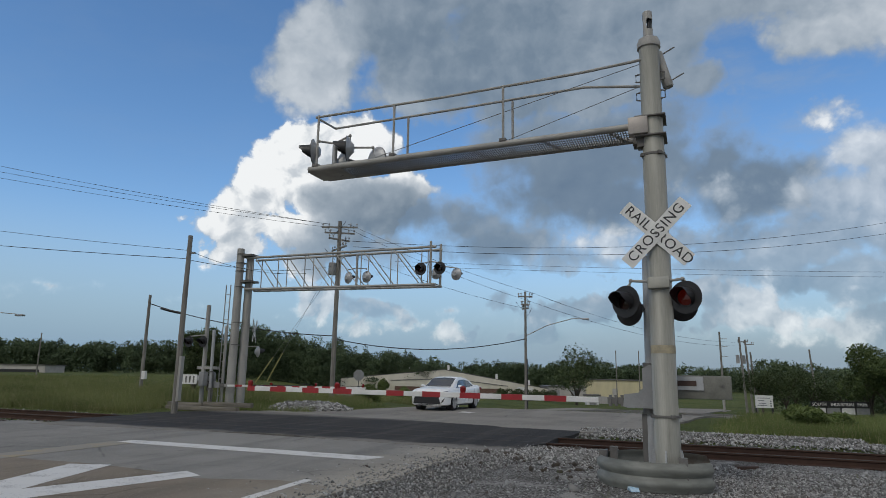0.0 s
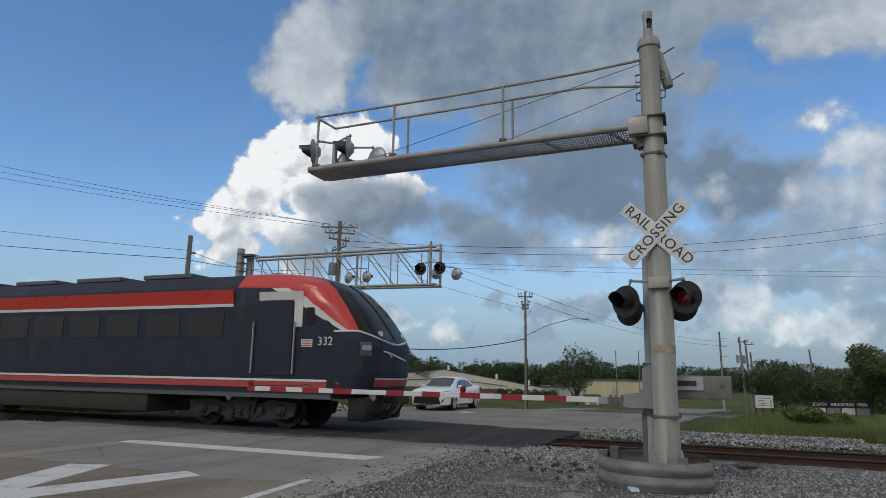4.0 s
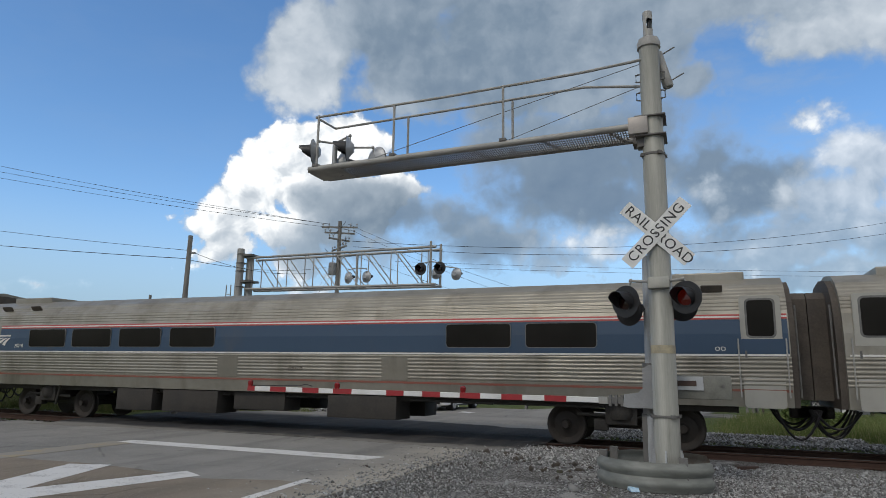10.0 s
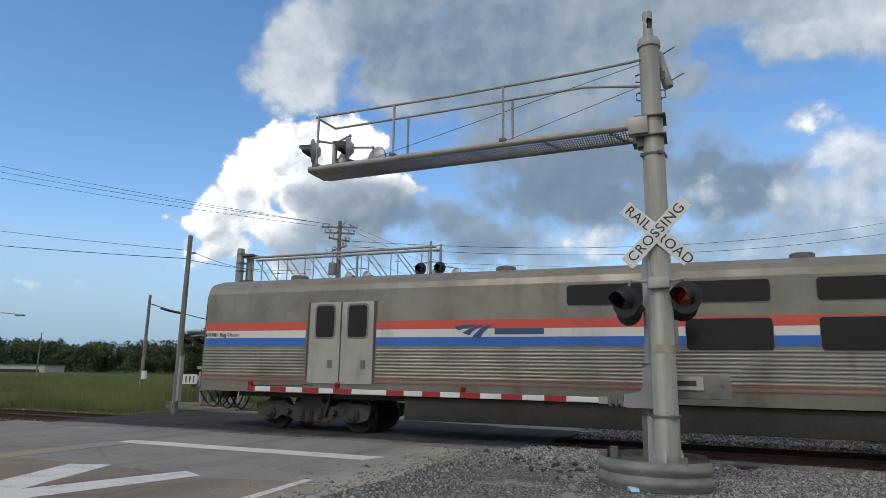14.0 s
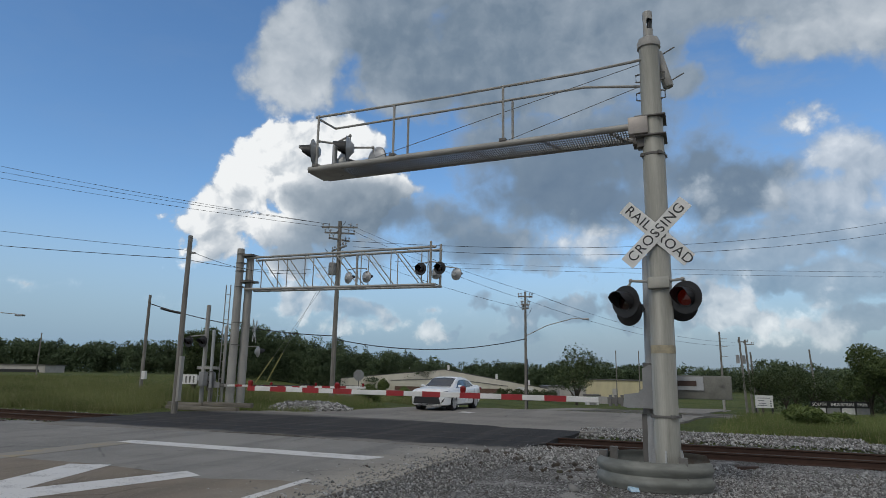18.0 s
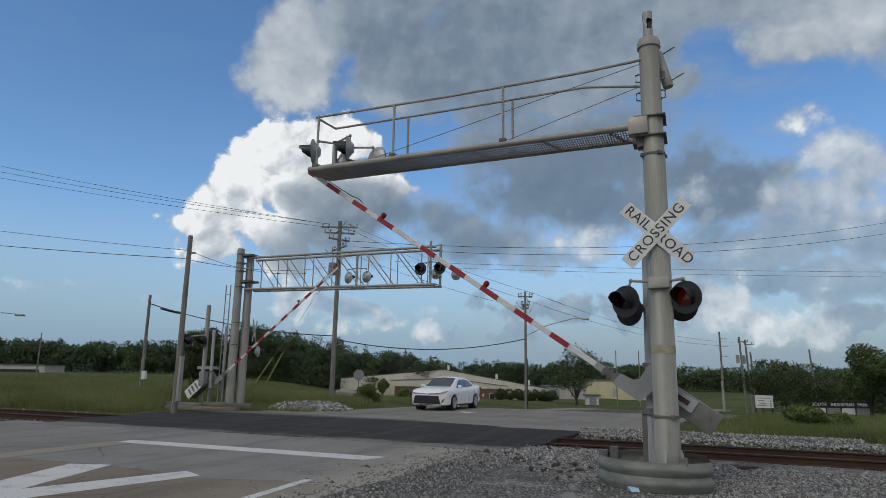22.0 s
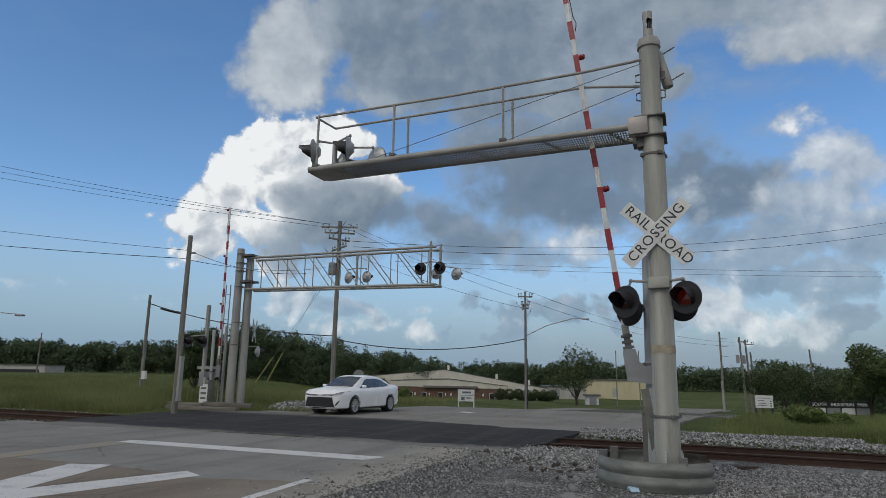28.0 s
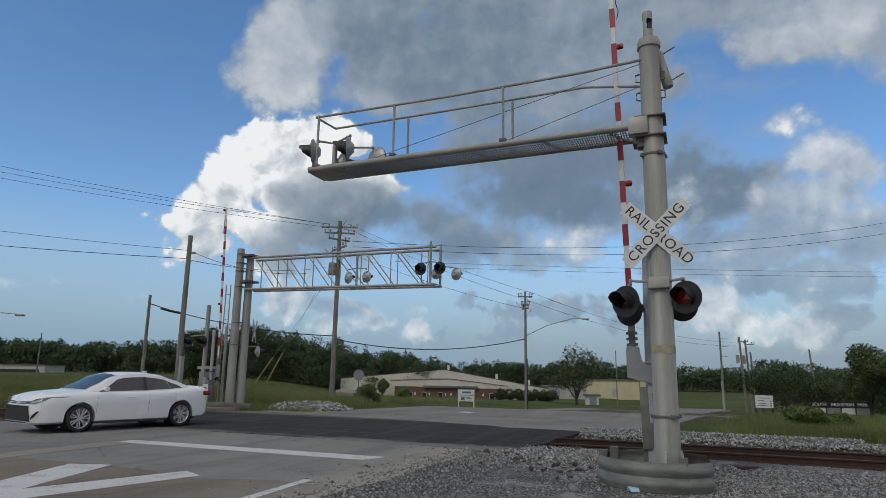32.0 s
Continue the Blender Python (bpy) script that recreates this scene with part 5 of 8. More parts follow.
def belt(a, b, k, h0, h1, w, depth, seed, fall=0.0):
    rr = random.Random(seed)
    out = []
    for i in range(k):
        u = (i + rr.random()) / k
        out.append((a[0] + (b[0] - a[0]) * u + rr.uniform(-2, 2), a[1] + (b[1] - a[1]) * u + rr.uniform(0, depth), rr.uniform(h0, h1) * (1 + fall * u * u), w * rr.uniform(0.8, 1.3)))
    return out


woods("woods", belt((-330, 120), (-135, 200), 230, 9.0, 13.5, 9, 25, 1), "distant dark belt of mixed woodland", 0.36, LEAF_WOOD, 900)
woods("woods", belt((-104, 118), (-58, 140), 120, 8.6, 14.0, 6.2, 22, 2, -0.3), "dark green wood behind the grass field", 0.2, LEAF_WOOD, 1900)
woods("woods", belt((-116, 226), (-20, 262), 130, 8.0, 12.5, 8, 30, 3), "distant wood behind the warehouse", 0.32, LEAF_WOOD, 900)
woods("woods", belt((-40, 300), (160, 372), 120, 9.0, 13.0, 13, 30, 4), "low far wood on the horizon", 0.45, LEAF_WOOD, 700)
woods("woods", belt((12, 110), (90, 150), 46, 6.5, 9.0, 8, 15, 5), "wood beyond the industrial road", 0.22, LEAF_WOOD, 1900)


# ---- poles and wires ----
def wood_pole(x, y, z0, z1, r, label, lean=(0, 0), name="utility_pole"):
    p = thing(name, label, "utility pole", (x, y, z0))
    part("shaft", rod(bmesh.new(), (0, 0, -0.6), (lean[0], lean[1], z1 - z0), r, r * 0.72, 14), WOODPOLE, p, "weathered round timber shaft")
    return p


def crossarm(p, z, half_len, turn, mat=WOODPOLE, pins=(-0.95, -0.6, 0.6, 0.95)):
    m = Matrix.Translation((0, 0, z)) @ Matrix.Rotation(radians(turn), 4, "Z")
    arm = part("crossarm", B(-half_len, half_len, -0.045, 0.045, -0.05, 0.05), mat, p, "timber crossarm", at=m, smooth=False)
    for u in pins:
        part("insulator", lathe(bmesh.new(), [(0, 0), (0.02, 0.0), (0.02, 0.08), (0.055, 0.1), (0.05, 0.16), (0.03, 0.2), (0, 0.21)], Matrix.Translation((u * half_len, 0, 0.06)), 10), GREYBOX, arm, "grey porcelain insulator")


p = wood_pole(-17.8, 18.85, -0.06, 6.6, 0.115, "weathered leaning timber pole beside the railway")
part("bracket", B(0.1, 0.3, -0.03, 0.03, 5.95, 6.0), GALV_DARK, p)
part("number_board", B(0.14, 0.24, -0.14, 0.02, 0.5, 2.1), GALV, p, "narrow pale metal post by the pole")
p = wood_pole(-35.6, 34.4, 0.0, 6.7, 0.13, "grey timber pole with a service cable in the field")
part("meter_box", B(0.15, 0.45, -0.2, 0.0, 0.9, 1.45), WHITE, p, "small white meter box")
p = wood_pole(-21.85, 36.6, 0.0, 11.55, 0.17, "tall timber power pole with crossarms and transformer")
crossarm(p, 11.15, 1.2, 20)
crossarm(p, 10.75, 1.0, 30)
crossarm(p, 9.7, 1.1, -35)
crossarm(p, 10.3, 0.8, 62)
crossarm(p, 9.2, 0.9, 15, pins=(-0.9, -0.45, 0.45, 0.9))
for z, dx in ((11.3, 0.35), (10.9, -0.5), (10.2, 0.5), (9.5, -0.6), (9.0, 0.4)):
    part("jumper", path_tube(bmesh.new(), [(0.0, -0.15, z), (dx * 0.6, -0.3, z - 0.35), (dx, -0.25, z - 0.15), (dx * 1.6, -0.2, z + 0.2)], 0.014, 5), BLACK, p, "looped black jumper wire")
part("transformer", lathe(bmesh.new(), [(0, 0), (0.24, 0), (0.26, 0.05), (0.26, 0.75), (0.2, 0.82), (0, 0.84)], Matrix.Translation((-0.3, -0.2, 7.9)), 18), GREYBOX, p, "grey can transformer")
for z in (10.3, 9.3, 8.9):
    part("cutout", rod(bmesh.new(), (0.2, -0.1, z), (0.42, -0.15, z - 0.35), 0.03, n=8), GREYBOX, p)
p2 = wood_pole(-11.0, 44.0, -0.7, 7.4, 0.1, "dark timber power pole with a street light beside the road")
crossarm(p2, 7.75, 0.5, 25)
crossarm(p2, 7.2, 0.3, 25)
crossarm(p2, 6.9, 0.36, -40)
for z, dx in ((7.8, 0.4), (7.2, -0.45), (6.7, 0.35)):
    part("jumper", path_tube(bmesh.new(), [(0.0, -0.12, z), (dx * 0.6, -0.25, z - 0.3), (dx, -0.2, z - 0.1), (dx * 1.4, -0.15, z + 0.2)], 0.013, 5), BLACK, p2, "looped black jumper wire")
part("cable_guard", rod(bmesh.new(), (0.12, -0.05, 0), (0.12, -0.05, 3.4), 0.035, n=8), BLACK, p2)
arm = part("lamp_arm", path_tube(bmesh.new(), [(0, 0, 5.0), (1.4, 0.5, 5.75), (3.0, 1.2, 6.25), (3.75, 1.5, 6.28)], 0.03, 8), GALV, p2, "long curved street-light arm")
part("lamp_head", B(3.7, 4.15, 1.42, 1.62, 6.2, 6.32, bevel=0.04), HOODBACK, arm, "pale street-light head")
for x, y, z0, z1, lx, label in ((2.7, 81.4, -1.9, 7.0, -0.08, "slim power pole with a pale lower half"), (4.75, 76.8, -1.9, 6.1, -0.35, "leaning timber pole carrying switchgear"), (5.4, 78.0, -1.9, 5.9, -0.35, "leaning timber pole carrying switchgear"), (5.9, 79.5, -1.9, 4.6, -0.3, "short leaning timber pole"), (13.5, 91.0, -2.0, 5.4, -0.5, "timber pole among the roadside trees"), (-84.6, 63.4, 0.0, 6.3, 0.0, "thin far pole by the field"), (-12.7, 113.2, -2.8, 6.1, 0, "thin pole near the buildings"), (-9.1, 114.6, -2.8, 6.1, 0, "thin pole near the buildings")):
    q = wood_pole(x, y, z0, z1, 0.13 if y > 60 and y < 100 and x > 0 else 0.1, label, (lx, 0))
    if x in (4.75, 5.4):
        crossarm(q, z1 - z0 - 0.5, 0.5, 10)
        part("switch_box", B(lx * 0.8 - 0.5, lx * 0.8 - 0.15, -0.2, 0.2, 5.2, 6.1), GREYBOX, q)
    if x == 2.7:
        part("pole_sleeve", rod(bmesh.new(), (-0.02, 0, -0.3), (-0.1, 0, 3.3), 0.15, 0.14, 14), GALV, q, "pale lower sleeve")
        for z in (8.1, 7.2, 6.1):
            part("side_arm", rod(bmesh.new(), (-0.2, 0, z), (0.7, 0, z), 0.03, n=6), GALV, q)


def span(a, b, sag, r, label, name="power_line", k=14):
    a, b = Vector(a), Vector(b)
    pts = []
    for i in range(k + 1):
        t = i / k
        p = a.lerp(b, t)
        p.z -= sag * 4 * t * (1 - t)
        pts.append(p)
    ob = part(name, path_tube(bmesh.new(), pts, r, 5), BLACK, None, label)
    tagged(ob, label, "cable")


# lines towards the pole from out on the field, and onwards
for a, b, sag, r in (((-57.7, 26.7, 18.4), (-22.9, 36.2, 11.4), 0.3, 0.013), ((-57.6, 26.7, 17.8), (-22.5, 36.3, 11.35), 0.35, 0.013), ((-57.5, 26.8, 17.2), (-21.2, 36.7, 10.95), 0.35, 0.013),
                     ((-21.0, 36.9, 10.2), (27.3, 75.2, 19.0), 2.0, 0.016), ((-21.0, 37.0, 9.85), (27.1, 75.1, 17.7), 1.9, 0.016),
                     ((-21.4, 36.9, 11.4), (-10.5, 44.1, 7.3), 0.25, 0.01), ((-21.2, 36.8, 11.0), (-10.9, 44.2, 6.8), 0.25, 0.01), ((-21.7, 36.6, 9.6), (-11.0, 44, 6.2), 0.3, 0.01),
                     ((-10.5, 44.1, 7.3), (4.0, 77.5, 5.6), 0.8, 0.012), ((-10.9, 44.2, 6.8), (4.0, 77.5, 5.2), 0.8, 0.012),
                     ((-61, 126.5, 26.0), (61.3, 174.5, 25.9), 0.6, 0.03), ((-61, 126.5, 25.0), (61.3, 174.5, 24.8), 0.6, 0.03)):
    span(a, b, sag, r, "thin dark overhead power line")
for a, b, sag, r in (((-36.2, 18.0, 8.6), (-17.75, 18.85, 6.02), 0.1, 0.009), ((-36.1, 18.0, 7.65), (-17.75, 18.85, 5.7), 0.08, 0.013), ((-17.75, 18.85, 6.0), (-15.0, 22.6, 5.6), 0.3, 0.009), ((-17.75, 18.85, 5.65), (-21.9, 36.6, 8.6), 0.4, 0.01)):
    span(a, b, sag, r, "thin dark service wire from the pole")
span((-35.6, 34.4, 6.1), (-21.85, 36.6, 3.9), 0.45, 0.03, "thick black sagging cable")
span((-21.85, 36.6, 3.7), (-11.0, 44.0, 4.1), 0.7, 0.03, "thick black sagging cable")
span((-34.6, 34.5, 5.75), (-33.0, 34.8, 5.4), 0.02, 0.09, "black splice case on the cable", "cable_splice", 3)
yellow = surf("yellow_guard", (0.28, 0.27, 0.08), (0.22, 0.21, 0.07), 4, 40, 0.5)
for ax, ay, top in ((-25.6, 33.0, 8.5), (-24.9, 33.3, 9.4)):
    g = thing("guy_wire", "steel guy wire with a yellow guard", "guy wire", (ax, ay, 0.2))
    d = Vector((-21.9 - ax, 36.6 - ay, top - 0.2))
    part("wire", rod(bmesh.new(), (0, 0, 0), d, 0.009, n=5), GALV_DARK, g)
    part("guard", rod(bmesh.new(), d * 0.08, d * 0.27, 0.035, n=8), yellow, g, "yellow plastic guard")
g = thing("street_lamp", "grey street lamp arm over the field road", "street lamp", (-62.3, 40.0, 0))
part("post", rod(bmesh.new(), (0, 0, -0.5), (0, 0, 6.2), 0.1, 0.07, 12), GALV, g)
part("lamp_arm", path_tube(bmesh.new(), [(0, 0, 6.2), (1.5, 0.5, 6.55), (3.6, 1.3, 6.4)], 0.035, 8), GALV, g)
part("lamp_head", B(3.4, 4.4, 1.2, 1.55, 6.2, 6.36, bevel=0.05), GREYBOX, g)


# ---- signs and roadside things ----
def board_sign(x0, y0, x1, y1, z0, z1, zg, label, rows, frame_mat=WHITE):
    c = Vector(((x0 + x1) / 2, (y0 + y1) / 2, 0))
    w, turn = math.hypot(x1 - x0, y1 - y0), math.atan2(y1 - y0, x1 - x0)
    s = thing("notice_board", label, "sign", Matrix.Translation(c) @ Matrix.Rotation(turn, 4, "Z"))
    part("panel", B(-w / 2, w / 2, -0.03, 0.03, z0, z1, bevel=0.01), WHITE, s, "white painted panel", smooth=False)
    for u in (-w / 2 + 0.05, w / 2 - 0.05):
        part("post", B(u - 0.05, u + 0.05, 0.03, 0.12, zg - 0.4, z1 if frame_mat is WHITE else z0 + 0.1), frame_mat, s, smooth=False)
    for u0, u1, v, h, mat in rows:
        part("writing_bar", B(-w / 2 + u0 * w, -w / 2 + u1 * w, -0.036, -0.028, z0 + (z1 - z0) * v, z0 + (z1 - z0) * (v + h)), mat, s, smooth=False)
    return s


ink = surf("faded_ink", (0.1, 0.11, 0.13), (0.16, 0.17, 0.18), 8, 60, 0.6)
teal = surf("teal_ink", (0.08, 0.25, 0.3), (0.1, 0.28, 0.32), 8, 60, 0.6)
board_sign(-17.4, 48.0, -16.2, 48.45, -0.45, 0.45, -1.0, "white notice board on two white posts in the grass", [(0.25, 0.8, 0.68, 0.16, ink), (0.1, 0.9, 0.5, 0.05, teal), (0.2, 0.4, 0.12, 0.28, ink), (0.5, 0.85, 0.2, 0.06, ink), (0.5, 0.8, 0.32, 0.05, ink)])
board_sign(4.0, 55.3, 5.25, 55.8, -0.5, 0.43, -1.1, "weathered white notice board on two dark posts", [(0.1, 0.85, 0.76, 0.05, ink), (0.15, 0.5, 0.55, 0.06, ink), (0.2, 0.6, 0.35, 0.05, ink), (0.1, 0.65, 0.18, 0.05, ink), (0.82, 0.9, 0.5, 0.1, ink), (0.82, 0.9, 0.3, 0.1, ink), (0.82, 0.9, 0.12, 0.1, ink)], BLACK)


def park_sign():
    c = (12.0, 69.2, 0)
    s = thing("entrance_sign", "long low entrance sign with raised white letters", "sign", Matrix.Translation(c) @ Matrix.Rotation(math.atan2(2.0, 5.0), 4, "Z"))
    w = 5.4
    part("beam", B(-w / 2, w / 2, -0.06, 0.06, -0.78, -0.66), BLACK, s, "dark top beam", smooth=False)
    for i in range(4):
        x0 = -w / 2 + 0.06 + i * w / 4
        part("panel", B(x0, x0 + w / 4 - 0.12, -0.03, 0.03, -1.35, -0.8), GREYBOX if i % 2 else WHITE, s, "faded pale panel", smooth=False)
    for i in range(5):
        x0 = -w / 2 + i * w / 4
        part("post", B(x0 - 0.06, x0 + 0.06, -0.06, 0.06, -2.2, -0.66), BLACK, s, smooth=False)
    part("letter_board", B(-w / 2, w / 2, 0.0, 0.05, -0.66, -0.2), BLACK, s, "dark board behind the letters", smooth=False)
    lettering("lettering", "INDUSTRIAL  PARK", 0.4, WHITE, s, Matrix.Translation((0.8, -0.05, -0.5)) @ Matrix.Rotation(radians(90), 4, "X"), "white raised capital letters", 0.03)
    lettering("lettering", "SOUTH", 0.4, WHITE, s, Matrix.Translation((-1.95, -0.05, -0.5)) @ Matrix.Rotation(radians(90), 4, "X"), "white raised capital letters", 0.03)


park_sign()
s = thing("stop_sign", "grey back of an octagonal road sign on a post", "sign", Matrix.Translation((-21.7, 39.8, 0)) @ Matrix.Rotation(radians(28), 4, "Z"))
part("plate", plate(bmesh.new(), [(0.38 * math.cos(radians(22.5 + 45 * i)), 1.42 + 0.4 * math.sin(radians(22.5 + 45 * i))) for i in range(8)], 0.008), GREYBOX, s, "bare grey metal back", smooth=False)
part("post", rod(bmesh.new(), (0, 0.04, -0.5), (0, 0.04, 1.7), 0.03, n=8), GALV_DARK, s)
conc = surf("old_concrete", (0.3, 0.28, 0.25), (0.22, 0.21, 0.19), 2, 30, 0.9, 0, 0.3, (0.12, 0.11, 0.09))
b = part("concrete_barrier", prism(bmesh.new(), [(-0.3, -0.6), (0.3, -0.6), (0.3, 0.12), (0.14, 0.3), (-0.14, 0.3), (-0.3, 0.1)], -1.35, 1.35, Matrix.Translation((-24.4, 44.2, 0.0)) @ Matrix.Rotation(radians(20), 4, "Z")), conc, None, "stained concrete barrier block in long grass", smooth=False)
tagged(b, category="barrier")
b = part("plastic_scrap", prism(bmesh.new(), [(-0.1, 0.0), (-0.03, 0.05), (0.02, 0.02), (0.09, 0.045), (0.12, 0.0)], -0.06, 0.06, pose(-0.92, 9.82, -0.01, 0, 0, 20)), surf("blue_plastic", (0.3, 0.5, 0.68), (0.5, 0.62, 0.7), 20, 60, 0.3), None, "crumpled pale blue plastic scrap on gravel", smooth=False)
tagged(b, category="litter")
rt = surf("scrap_rust", (0.09, 0.05, 0.035), (0.05, 0.035, 0.03), 5, 40, 0.85, 0.2, 0.3)
for x, y, ln, turn in ((2.3, 9.9, 0.75, 6), (0.75, 13.2, 0.4, 40)):
    b = part("scrap_timber", B(-ln / 2, ln / 2, -0.06, 0.06, -0.03, 0.03, pose(x, y, 0.0, 0, 0, turn), bevel=0.01), rt, None, "rusty brown length of scrap lying on gravel")
    tagged(b, category="debris")


# ---- buildings ----
def ribbed(name, c0, c1, pitch=0.3):
    n = Nodes(name)
    v = n.coord()
    wv = n.add("ShaderNodeTexWave", wave_type="BANDS", bands_direction="X")
    n.t.links.new(v, wv.inputs["Vector"])
    wv.inputs["Scale"].default_value = 1.0 / pitch
    a = n.noise(n.coord((1, 1, 0.3)), 0.5, 5)
    n.bump(wv.outputs["Fac"], 0.5, 0.03)
    return n.set(Base_Color=n.mix(n.ramp(a, 0.35, 0.7), c0, c1), Roughness=0.6, Metallic=0.05)


CREAM = ribbed("cream_cladding", (0.64, 0.605, 0.51), (0.55, 0.52, 0.44))
YELLOWW = ribbed("yellow_cladding", (0.64, 0.57, 0.36), (0.56, 0.5, 0.32))
ROOFM = surf("dark_roof", (0.12, 0.115, 0.11), (0.16, 0.15, 0.14), 1, 20, 0.7, 0.2)
FASCIA = surf("fascia_white", (0.45, 0.43, 0.4), (0.38, 0.36, 0.33), 1, 20, 0.6)


def brick_material():
    n = Nodes("far_brick")
    v = n.coord()
    br = n.add("ShaderNodeTexBrick")
    sep, comb = n.add("ShaderNodeSeparateXYZ"), n.add("ShaderNodeCombineXYZ")
    n.t.links.new(v, sep.inputs[0])
    n.t.links.new(sep.outputs[0], comb.inputs[0])
    n.t.links.new(sep.outputs[2], comb.inputs[1])
    n.t.links.new(comb.outputs[0], br.inputs["Vector"])
    br.inputs["Scale"].default_value = 4.4
    n.put(br.inputs["Color1"], (0.16, 0.075, 0.05))
    n.put(br.inputs["Color2"], (0.11, 0.055, 0.04))
    n.put(br.inputs["Mortar"], (0.2, 0.17, 0.14))
    a = n.noise(v, 0.4, 4)
    return n.set(Base_Color=n.mix(n.math("MULTIPLY", a, 0.4), br.outputs[0], (0.09, 0.05, 0.04)), Roughness=0.9)


def warehouse():
    A, Bp = Vector((-76.2, 131.3, 0)), Vector((-32.0, 148.6, 0))
    w = (Bp - A).length
    b = thing("warehouse", "long low cream metal warehouse with a brick office front", "building", Matrix.Translation(A) @ Matrix.Rotation(math.atan2(Bp.y - A.y, Bp.x - A.x), 4, "Z"))
    apex = w * 0.5
    front = [(0, -6.0), (w, -6.0), (w, -1.25), (apex, 2.66), (0, 0.3)]
    part("front_wall", plate(bmesh.new(), front, 0.3), CREAM, b, "cream ribbed metal wall", smooth=False)
    part("side_wall", B(0, 0.3, 0.3, 45, -6, 0.2), CREAM, b, smooth=False)
    part("side_wall", B(w - 0.3, w, 0.3, 45, -6, -1.3), CREAM, b, smooth=False)
    for x0, z0, x1, z1 in ((-0.1, 0.31, apex, 2.68), (apex, 2.68, w + 0.1, -1.25)):
        bm = bmesh.new()
        q = [bm.verts.new((x, y, z)) for x, y, z in ((x0, -0.06, z0), (x1, -0.06, z1), (x1, 45, z1), (x0, 45, z0))]
        r = [bm.verts.new((v.co.x, v.co.y, v.co.z + 0.14)) for v in q]
        for f in ((0, 1, 2, 3),):
            bm.faces.new([q[i] for i in f])
            bm.faces.new([r[i] for i in reversed(f)])
        for i in range(4):
            j = (i + 1) % 4
            bm.faces.new((q[i], q[j], r[j], r[i]))
        part("roof", bm, ROOFM, b, "shallow dark-edged metal roof", smooth=False)
    for u in (0.07, 0.33, 0.52, 0.76, 0.92):
        x = u * w
        z = 0.3 + (2.36 * x / apex if x < apex else 2.36 - 3.9 * (x - apex) / (w - apex))
        part("roof_vent", B(x - 0.25, x + 0.25, 4, 4.5, z, z + 1.3), WHITE, b, "small white roof vent", smooth=False)
    brick = brick_material()
    x0, x1 = 12.9, 36.7
    part("office_wall", B(x0, x1, -7, -0.3, -6.0, -1.0), brick, b, "dark red brick office wall", smooth=False)
    part("office_fascia", plate(bmesh.new(), [(x0 - 0.6, -1.0), (x1 + 0.6, -1.3), (x1 + 0.6, -0.75), ((x0 + x1) / 2, 0.6), (x0 - 0.6, 0.1)], 7.0, Matrix.Translation((0, -7.06, 0))), CREAM, b, "pale gabled fascia", smooth=False)
    part("office_roof", plate(bmesh.new(), [(x0 - 0.9, 0.12), ((x0 + x1) / 2, 0.64), (x1 + 0.9, -0.72), (x1 + 0.9, -0.6), ((x0 + x1) / 2, 0.76), (x0 - 0.9, 0.24)], 7.0, Matrix.Translation((0, -7.16, 0))), ROOFM, b, smooth=False)
    part("porch", B(19.2, 31.0, -7.7, -7.02, -1.25, -0.8), ROOFM, b, "dark porch canopy", smooth=False)
    for u in (17.4, 20.5, 24.0, 25.2, 32.2):
        part("wall_light", B(u - 0.14, u + 0.14, -7.12, -7.02, -2.9, -2.3), WHITE, b, "small white wall fitting", smooth=False)
    for u in (16.3, 19.4, 22.9, 28.0, 34.1):
        wn_ = part("window", B(u - 0.55, u + 0.55, -7.1, -7.0, -3.6, -2.2), FASCIA, b, smooth=False)
        part("pane", B(u - 0.45, u + 0.45, -7.13, -7.08, -3.5, -2.3), PANE_FAR, wn_, smooth=False)
    part("sign_panel", B(40.5, 44.0, -0.1, 0.0, -2.5, -0.9), WHITE, b, "white wall sign panel", smooth=False)
    part("wall_door", B(6.0, 7.6, -0.06, 0.02, -4.6, -1.8), FASCIA, b, smooth=False)


PANE_FAR = surf("far_pane", (0.02, 0.022, 0.025), (0.035, 0.036, 0.04), 3, 20, 0.15)
warehouse()


def shed(x0, y0, x1, y1, z0, z1, depth, mat, label, doors):
    A, Bp = Vector((x0, y0, 0)), Vector((x1, y1, 0))
    w = (Bp - A).length
    b = thing("shed", label, "building", Matrix.Translation(A) @ Matrix.Rotation(math.atan2(Bp.y - A.y, Bp.x - A.x), 4, "Z"))
    part("wall", B(0, w, 0, depth, z0 - 2, z1), mat, b, smooth=False)
    part("roof", B(-0.3, w + 0.3, -0.3, depth + 0.3, z1, z1 + 0.25), ROOFM, b, smooth=False)
    for a, c, h, m in doors:
        part("door", B(a * w, c * w, -0.06, 0.01, z0, z0 + h), m, b, smooth=False)


